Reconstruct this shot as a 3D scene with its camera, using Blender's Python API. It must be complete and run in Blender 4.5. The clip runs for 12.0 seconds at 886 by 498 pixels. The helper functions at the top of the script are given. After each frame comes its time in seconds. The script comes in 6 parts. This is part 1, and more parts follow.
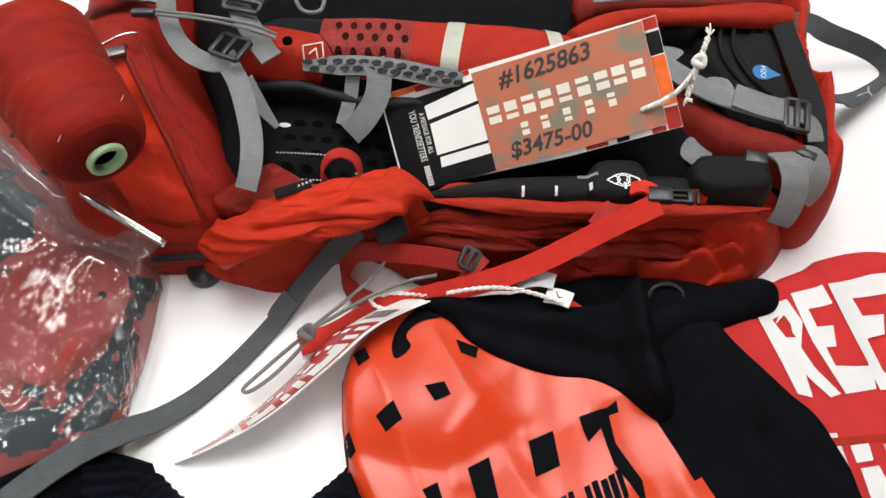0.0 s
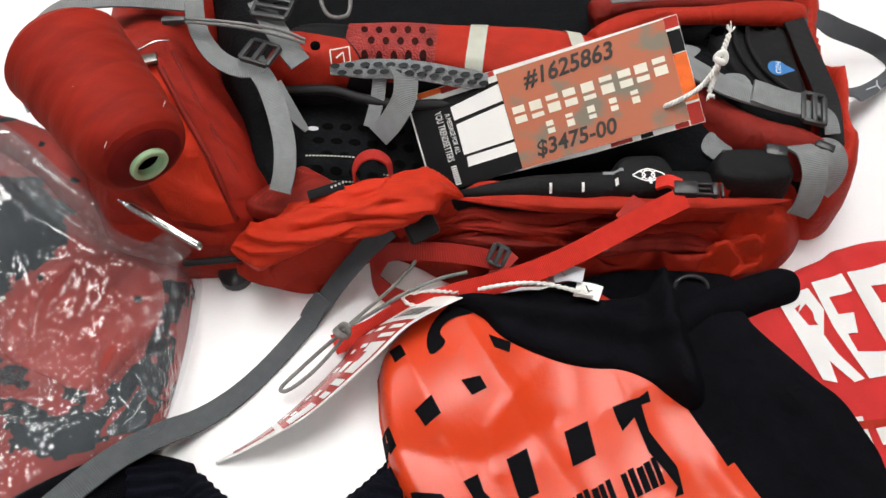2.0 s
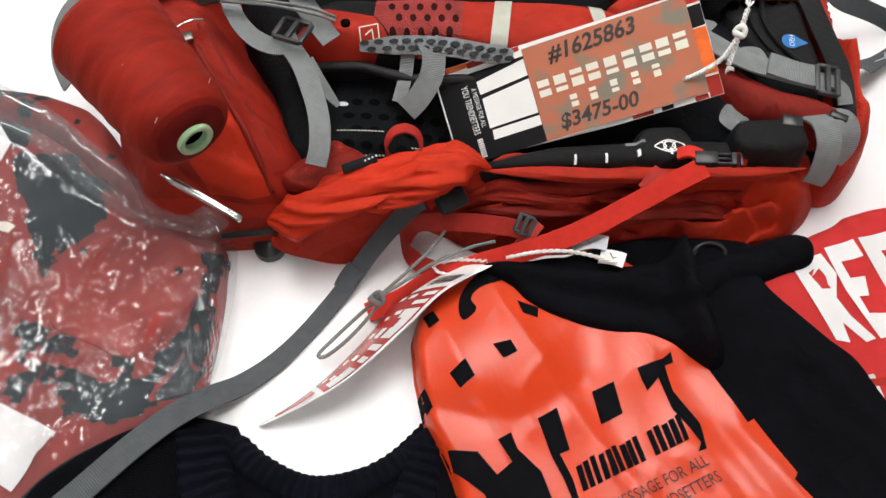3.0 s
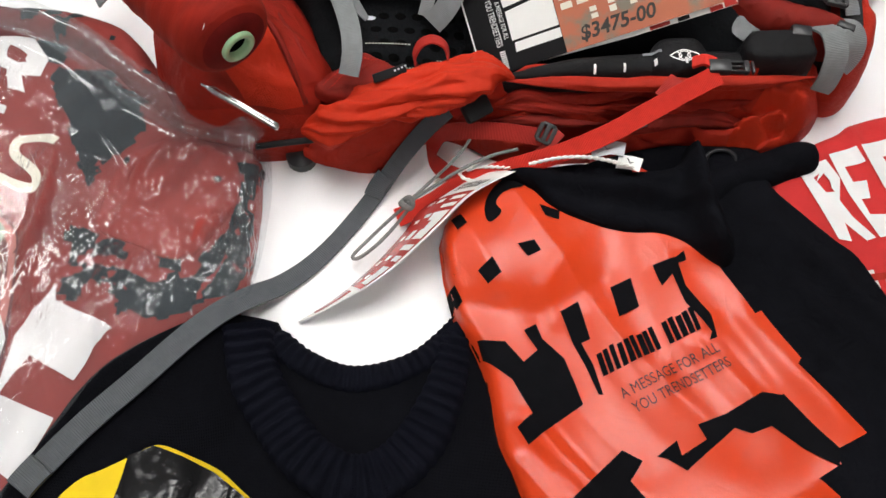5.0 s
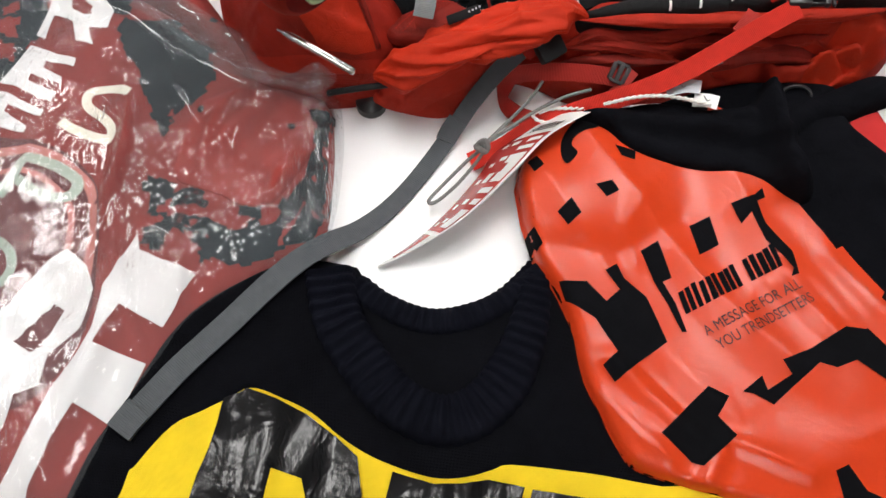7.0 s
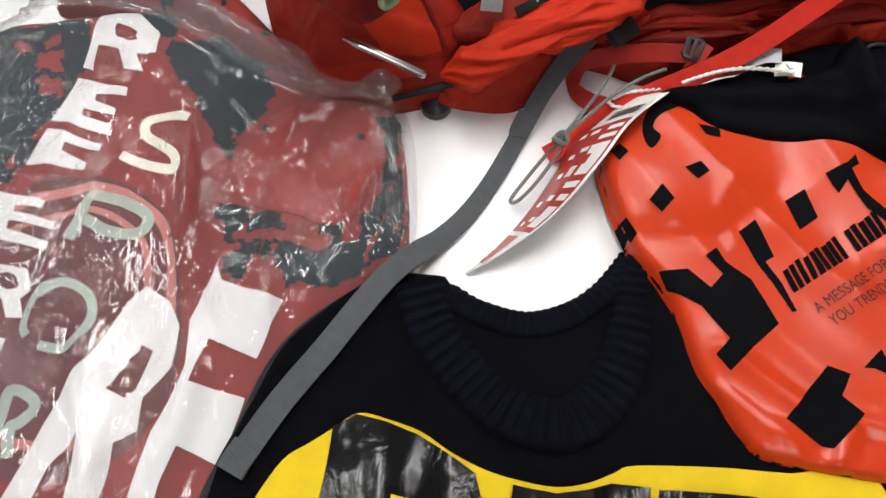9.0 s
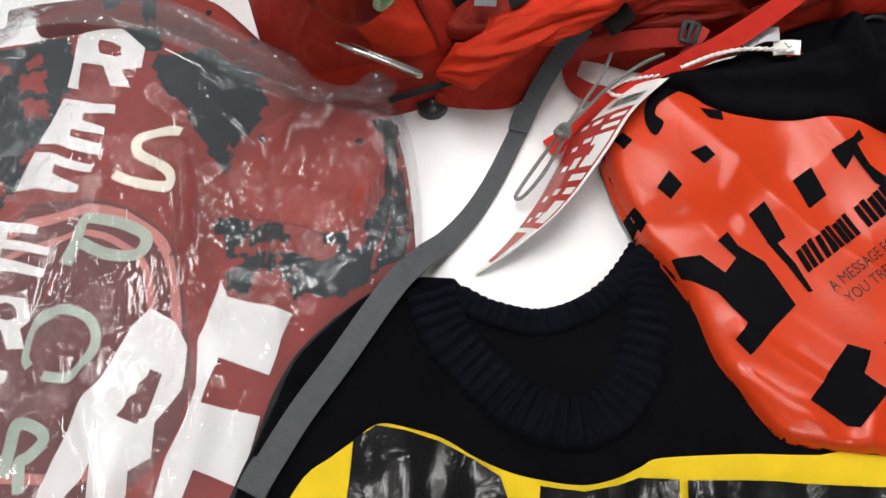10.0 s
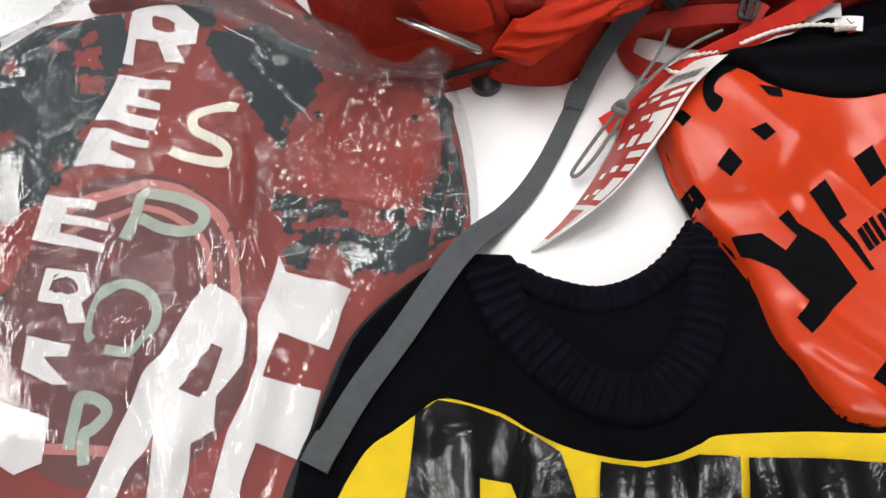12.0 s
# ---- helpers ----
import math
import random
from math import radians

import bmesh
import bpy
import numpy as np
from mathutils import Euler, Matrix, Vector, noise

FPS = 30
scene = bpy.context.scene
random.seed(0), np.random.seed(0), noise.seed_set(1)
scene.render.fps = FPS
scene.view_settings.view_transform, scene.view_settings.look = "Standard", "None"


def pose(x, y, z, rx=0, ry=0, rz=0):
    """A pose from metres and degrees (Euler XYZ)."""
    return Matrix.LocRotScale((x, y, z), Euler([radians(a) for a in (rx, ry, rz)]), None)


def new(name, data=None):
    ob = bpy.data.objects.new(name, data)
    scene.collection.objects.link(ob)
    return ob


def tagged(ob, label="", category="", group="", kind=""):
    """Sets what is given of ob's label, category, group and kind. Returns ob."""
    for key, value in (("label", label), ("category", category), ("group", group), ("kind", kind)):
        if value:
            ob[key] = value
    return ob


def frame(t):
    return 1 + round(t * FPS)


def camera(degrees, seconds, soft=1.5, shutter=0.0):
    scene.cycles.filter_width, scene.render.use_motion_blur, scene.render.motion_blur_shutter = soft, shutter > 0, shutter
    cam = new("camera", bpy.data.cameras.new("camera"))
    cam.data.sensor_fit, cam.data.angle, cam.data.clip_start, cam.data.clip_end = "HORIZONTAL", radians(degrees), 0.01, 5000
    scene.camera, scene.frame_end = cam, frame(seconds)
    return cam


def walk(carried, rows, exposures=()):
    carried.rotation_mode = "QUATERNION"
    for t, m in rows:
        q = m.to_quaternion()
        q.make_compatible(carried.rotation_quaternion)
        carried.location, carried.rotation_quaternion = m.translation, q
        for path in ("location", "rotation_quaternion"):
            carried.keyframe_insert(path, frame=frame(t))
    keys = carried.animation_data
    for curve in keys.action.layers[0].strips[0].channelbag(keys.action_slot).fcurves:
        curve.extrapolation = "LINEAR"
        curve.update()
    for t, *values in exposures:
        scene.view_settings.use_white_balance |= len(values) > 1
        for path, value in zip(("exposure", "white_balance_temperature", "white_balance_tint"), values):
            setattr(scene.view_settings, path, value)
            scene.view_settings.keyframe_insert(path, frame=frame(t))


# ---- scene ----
cam = camera(56.9, 12.0)
METRES, EYE, TILT, LEAN, TURN = 0.36, 0.63, -60.0, 0.0, 0.0
ROWS = [
    (0.0, 0.0, 0.0, 0.0, -0.0, 0.0, -0.0),
    (0.5, -0.0128, -0.0017, -0.0109, 0.08, -0.11, -0.09),
    (1.0, -0.0197, -0.0096, -0.0073, -0.16, -0.32, 0.14),
    (1.5, -0.0585, -0.0249, -0.0084, -0.36, 0.33, 0.63),
    (2.0, -0.098, -0.0365, -0.0161, -0.87, 0.36, 1.28),
    (2.5, -0.1497, -0.0661, -0.0227, -1.12, -0.31, 1.57),
    (4.5, -0.2448, -0.2162, -0.0889, -2.2, -4.03, 2.7),
    (5.0, -0.2726, -0.2217, -0.1188, -1.83, -5.12, 2.29),
    (5.5, -0.2913, -0.2263, -0.1303, -1.66, -5.98, 2.58),
    (6.0, -0.3251, -0.2336, -0.1348, -1.53, -7.15, 2.72),
    (6.5, -0.3829, -0.2327, -0.1547, -1.18, -7.33, 2.93),
    (7.0, -0.432, -0.2262, -0.1504, -1.07, -7.9, 3.52),
    (9.0, -0.6311, -0.1483, -0.084, -1.87, -9.3, 8.99),
    (9.5, -0.6471, -0.1293, -0.0747, -2.94, -9.82, 10.72),
    (10.0, -0.6861, -0.1098, -0.0657, -3.74, -9.92, 12.34),
    (10.5, -0.7332, -0.0998, -0.0625, -3.51, -10.36, 13.22),
    (11.0, -0.7438, -0.0835, -0.0461, -3.3, -10.63, 12.6),
    (11.5, -0.7662, -0.0905, -0.0429, -2.84, -10.33, 12.68),
    (12.0, -0.789, -0.1077, -0.0588, -2.81, -10.88, 12.23),
]
walk(cam, [(t, pose(0, 0, EYE, TILT, LEAN, TURN) @ pose(METRES * x, METRES * y, METRES * z, 90 + pitch, roll, yaw)) for t, x, y, z, yaw, pitch, roll in ROWS],
     [(0.0, 0.08), (2.5, 0.08), (5.0, 0.02), (7.0, 0.0), (9.5, -0.08), (12.0, -0.10)])


# ---- light and room ----
world = bpy.data.worlds.new("room_air")
world.use_nodes = True
world.node_tree.nodes["Background"].inputs[0].default_value = (0.8, 0.85, 1.0, 1)
world.node_tree.nodes["Background"].inputs[1].default_value = 0.05
scene.world = world
PANEL_GLOW = 18.0


# ---- materials ----
def mat(name, col, rough=0.7, var=0.15, grain=60.0, bump=0.3, fine=900.0, metal=0.0, sheen=0.0, coat=0.0, weave=0.0,
        glow=0.0, depth=0.0006, cells=0.0, spec=0.5, crumple=0.0, crush=42.0):
    """A surface with two scales of colour variation, fine relief and, where asked, a woven relief (weave: threads a metre)
    and the soft ridges of crumpled cloth (crumple: their height in metres, crush: ridges a metre)."""
    m = bpy.data.materials.new(name)
    m.use_nodes = True
    n, l = m.node_tree.nodes, m.node_tree.links
    p = n["Principled BSDF"]
    tc = n.new("ShaderNodeTexCoord")

    def tex(kind, scale, **extra):
        t = n.new(kind)
        l.new(tc.outputs["Object"], t.inputs["Vector"])
        t.inputs["Scale"].default_value = scale
        for k, v in extra.items():
            t.inputs[k].default_value = v
        return t

    small = tex("ShaderNodeTexNoise", grain, Detail=5.0)
    large = tex("ShaderNodeTexNoise", grain / 9, Detail=2.0)
    add = n.new("ShaderNodeMath")
    add.operation = "ADD"
    l.new(small.outputs["Fac"], add.inputs[0])
    l.new(large.outputs["Fac"], add.inputs[1])
    ramp = n.new("ShaderNodeMapRange")
    ramp.inputs[1].default_value, ramp.inputs[2].default_value = 0.7, 1.3
    l.new(add.outputs[0], ramp.inputs[0])
    mix = n.new("ShaderNodeMix")
    mix.data_type = "RGBA"
    mix.inputs["A"].default_value = (*[c * (1 - var) for c in col], 1)
    mix.inputs["B"].default_value = (*[min(1, c * (1 + var)) for c in col], 1)
    l.new(ramp.outputs[0], mix.inputs["Factor"])
    l.new(mix.outputs["Result"], p.inputs["Base Color"])
    p.inputs["Roughness"].default_value = rough
    p.inputs["Metallic"].default_value = metal
    p.inputs["Specular IOR Level"].default_value = spec
    p.inputs["Sheen Weight"].default_value = sheen
    p.inputs["Sheen Roughness"].default_value = 0.5
    p.inputs["Coat Weight"].default_value = coat
    p.inputs["Coat Roughness"].default_value = 0.25
    if glow:
        p.inputs["Emission Color"].default_value = (1, 0.98, 0.95, 1)
        p.inputs["Emission Strength"].default_value = glow
    if bump:
        height = tex("ShaderNodeTexNoise", fine, Detail=3.0).outputs["Fac"]
        if weave:
            parts = []
            for axis in ("X", "Y"):
                w = tex("ShaderNodeTexWave", weave / 3.2, Distortion=0.6)
                w.bands_direction = axis
                parts.append(w.outputs["Fac"])
            s = n.new("ShaderNodeMath")
            s.operation = "ADD"
            l.new(parts[0], s.inputs[0])
            l.new(parts[1], s.inputs[1])
            s2 = n.new("ShaderNodeMath")
            s2.operation = "ADD"
            l.new(s.outputs[0], s2.inputs[0])
            l.new(height, s2.inputs[1])
            height = s2.outputs[0]
        if cells:
            v = tex("ShaderNodeTexVoronoi", cells)
            s3 = n.new("ShaderNodeMath")
            s3.operation = "ADD"
            l.new(v.outputs["Distance"], s3.inputs[0])
            l.new(height, s3.inputs[1])
            height = s3.outputs[0]
        b = n.new("ShaderNodeBump")
        b.inputs["Strength"].default_value = bump
        b.inputs["Distance"].default_value = depth
        l.new(height, b.inputs["Height"])
        if crumple:
            ridged = tex("ShaderNodeTexNoise", crush, Detail=2.5, Distortion=0.9)
            off = n.new("ShaderNodeMath")
            off.operation = "SUBTRACT"
            l.new(ridged.outputs["Fac"], off.inputs[0])
            off.inputs[1].default_value = 0.5
            fold = n.new("ShaderNodeMath")
            fold.operation = "ABSOLUTE"
            l.new(off.outputs[0], fold.inputs[0])
            large_b = n.new("ShaderNodeBump")
            large_b.invert = True
            large_b.inputs["Strength"].default_value = 1.0
            large_b.inputs["Distance"].default_value = crumple
            l.new(fold.outputs[0], large_b.inputs["Height"])
            l.new(large_b.outputs["Normal"], b.inputs["Normal"])
        l.new(b.outputs["Normal"], p.inputs["Normal"])
    return m


def webbing_mat(name, col, pitch=0.0014):
    """Woven tape: ribs across its length, by the tape's own length coordinate."""
    m = mat(name, col, 0.6, 0.12, 120, 0.0, spec=0.3)
    n, l = m.node_tree.nodes, m.node_tree.links
    uv = n.new("ShaderNodeUVMap")
    uv.uv_map = "length"
    w = n.new("ShaderNodeTexWave")
    w.bands_direction = "X"
    w.inputs["Scale"].default_value = 0.314 / pitch
    w.inputs["Distortion"].default_value = 0.4
    l.new(uv.outputs[0], w.inputs["Vector"])
    b = n.new("ShaderNodeBump")
    b.inputs["Strength"].default_value = 0.5
    b.inputs["Distance"].default_value = 0.0009
    l.new(w.outputs["Fac"], b.inputs["Height"])
    l.new(b.outputs["Normal"], n["Principled BSDF"].inputs["Normal"])
    return m


def thread_mat(name, col, pale, turn):
    """Wound thread: fine threads that cross the cone's axis at a slant, in soft paler and darker bands, with a silky sheen."""
    m = bpy.data.materials.new(name)
    m.use_nodes = True
    n, l = m.node_tree.nodes, m.node_tree.links
    p = n["Principled BSDF"]
    tc = n.new("ShaderNodeTexCoord")

    def streaks(angle, size, detail):
        mp = n.new("ShaderNodeMapping")
        mp.vector_type = "TEXTURE"
        mp.inputs["Rotation"].default_value = (0, 0, radians(angle))
        mp.inputs["Scale"].default_value = size
        l.new(tc.outputs["Object"], mp.inputs["Vector"])
        t = n.new("ShaderNodeTexNoise")
        t.inputs["Scale"].default_value = 1.0
        t.inputs["Detail"].default_value = detail
        l.new(mp.outputs["Vector"], t.inputs["Vector"])
        return t.outputs["Fac"]

    def mixed(a, b, share):
        q = n.new("ShaderNodeMath")
        q.operation = "MULTIPLY_ADD"
        l.new(a, q.inputs[0])
        q.inputs[1].default_value = share
        l.new(b, q.inputs[2])
        return q.outputs[0]

    threads = mixed(streaks(turn + 14, (0.0011, 0.06, 0.06), 2), streaks(turn - 14, (0.0011, 0.06, 0.06), 2), 1.0)
    bands = mixed(streaks(turn + 9, (0.011, 0.09, 0.09), 3), streaks(turn - 24, (0.016, 0.07, 0.07), 2), 0.8)
    tone = mixed(threads, bands, 0.16)
    r = n.new("ShaderNodeMapRange")
    r.inputs["From Min"].default_value, r.inputs["From Max"].default_value = 0.66, 1.46
    l.new(tone, r.inputs["Value"])
    x = n.new("ShaderNodeMix")
    x.data_type = "RGBA"
    x.inputs["A"].default_value = (*col, 1)
    x.inputs["B"].default_value = (*pale, 1)
    l.new(r.outputs["Result"], x.inputs["Factor"])
    l.new(x.outputs["Result"], p.inputs["Base Color"])
    p.inputs["Roughness"].default_value = 0.68
    p.inputs["Specular IOR Level"].default_value = 0.12
    p.inputs["Sheen Weight"].default_value = 0.04
    p.inputs["Sheen Tint"].default_value = (1.0, 0.35, 0.2, 1)
    b = n.new("ShaderNodeBump")
    b.inputs["Strength"].default_value = 0.45
    b.inputs["Distance"].default_value = 0.0005
    l.new(threads, b.inputs["Height"])
    l.new(b.outputs["Normal"], p.inputs["Normal"])
    return m


def film_mat(name, haze=0.05, fine=90.0, strength=0.7, milk_col=(0.72, 0.80, 0.82)):
    """Clear film, crinkled in patches: clear through, glossy on top, a trace of milky haze that also stands in for
    glare.
    """
    m = bpy.data.materials.new(name)
    m.use_nodes = True
    n, l = m.node_tree.nodes, m.node_tree.links
    n.remove(n["Principled BSDF"])
    tc = n.new("ShaderNodeTexCoord")

    def tex(kind, scale):
        t = n.new(kind)
        t.inputs["Scale"].default_value = scale
        l.new(tc.outputs["Object"], t.inputs["Vector"])
        return t

    def maths(op, a, b):
        q = n.new("ShaderNodeMath")
        q.operation = op
        for k, v in enumerate((a, b)):
            if isinstance(v, float):
                q.inputs[k].default_value = v
            else:
                l.new(v, q.inputs[k])
        return q.outputs[0]

    small = tex("ShaderNodeTexNoise", fine)
    slant = n.new("ShaderNodeMapping")
    slant.inputs["Rotation"].default_value = (0, 0, radians(35))
    slant.inputs["Scale"].default_value = (1.0, 0.5, 0.7)
    l.new(tc.outputs["Object"], slant.inputs["Vector"])
    l.new(slant.outputs["Vector"], small.inputs["Vector"])
    small.inputs["Detail"].default_value = 1.2
    small.inputs["Distortion"].default_value = 2.2
    facet = tex("ShaderNodeTexVoronoi", fine * 0.55)
    facet.inputs["Randomness"].default_value = 1.0
    zone = tex("ShaderNodeTexNoise", 15.0)
    zone.inputs["Detail"].default_value = 3
    ramp = n.new("ShaderNodeMapRange")
    for k, v in (("From Min", 0.50), ("From Max", 0.70), ("To Min", 0.035), ("To Max", 1.0)):
        ramp.inputs[k].default_value = v
    l.new(zone.outputs["Fac"], ramp.inputs["Value"])
    height = maths("MULTIPLY", maths("ADD", small.outputs["Fac"], facet.outputs["Distance"]), ramp.outputs["Result"])
    b = n.new("ShaderNodeBump")
    b.inputs["Strength"].default_value = strength
    b.inputs["Distance"].default_value = 0.0060
    l.new(height, b.inputs["Height"])
    clear = n.new("ShaderNodeBsdfTransparent")
    clear.inputs[0].default_value = (0.95, 0.96, 0.97, 1)
    milk = n.new("ShaderNodeBsdfDiffuse")
    milk.inputs[0].default_value = (*milk_col, 1)
    gloss = n.new("ShaderNodeBsdfGlossy")
    gloss.inputs["Roughness"].default_value = 0.012
    l.new(b.outputs["Normal"], gloss.inputs["Normal"])
    fr = n.new("ShaderNodeFresnel")
    fr.inputs["IOR"].default_value = 1.66
    l.new(b.outputs["Normal"], fr.inputs["Normal"])
    a = n.new("ShaderNodeMixShader")
    a.inputs[0].default_value = haze
    l.new(clear.outputs[0], a.inputs[1])
    l.new(milk.outputs[0], a.inputs[2])
    c = n.new("ShaderNodeMixShader")
    l.new(fr.outputs[0], c.inputs[0])
    l.new(a.outputs[0], c.inputs[1])
    l.new(gloss.outputs[0], c.inputs[2])
    l.new(c.outputs[0], n["Material Output"].inputs["Surface"])
    return m


def tag_print_mat(name):
    """Printed card: brown-orange with grey-green clouded camouflage."""
    m = mat(name, (0.33, 0.10, 0.045), 0.45, 0.2, 30, 0.1)
    n, l = m.node_tree.nodes, m.node_tree.links
    tc = n.new("ShaderNodeTexCoord")
    t = n.new("ShaderNodeTexNoise")
    t.inputs["Scale"].default_value = 38
    t.inputs["Detail"].default_value = 6
    l.new(tc.outputs["Object"], t.inputs["Vector"])
    r = n.new("ShaderNodeMapRange")
    r.inputs[1].default_value, r.inputs[2].default_value = 0.52, 0.64
    l.new(t.outputs["Fac"], r.inputs[0])
    x = n.new("ShaderNodeMix")
    x.data_type = "RGBA"
    x.inputs["A"].default_value = (0.45, 0.135, 0.068, 1)
    x.inputs["B"].default_value = (0.21, 0.185, 0.14, 1)
    l.new(r.outputs[0], x.inputs["Factor"])
    l.new(x.outputs["Result"], n["Principled BSDF"].inputs["Base Color"])
    return m


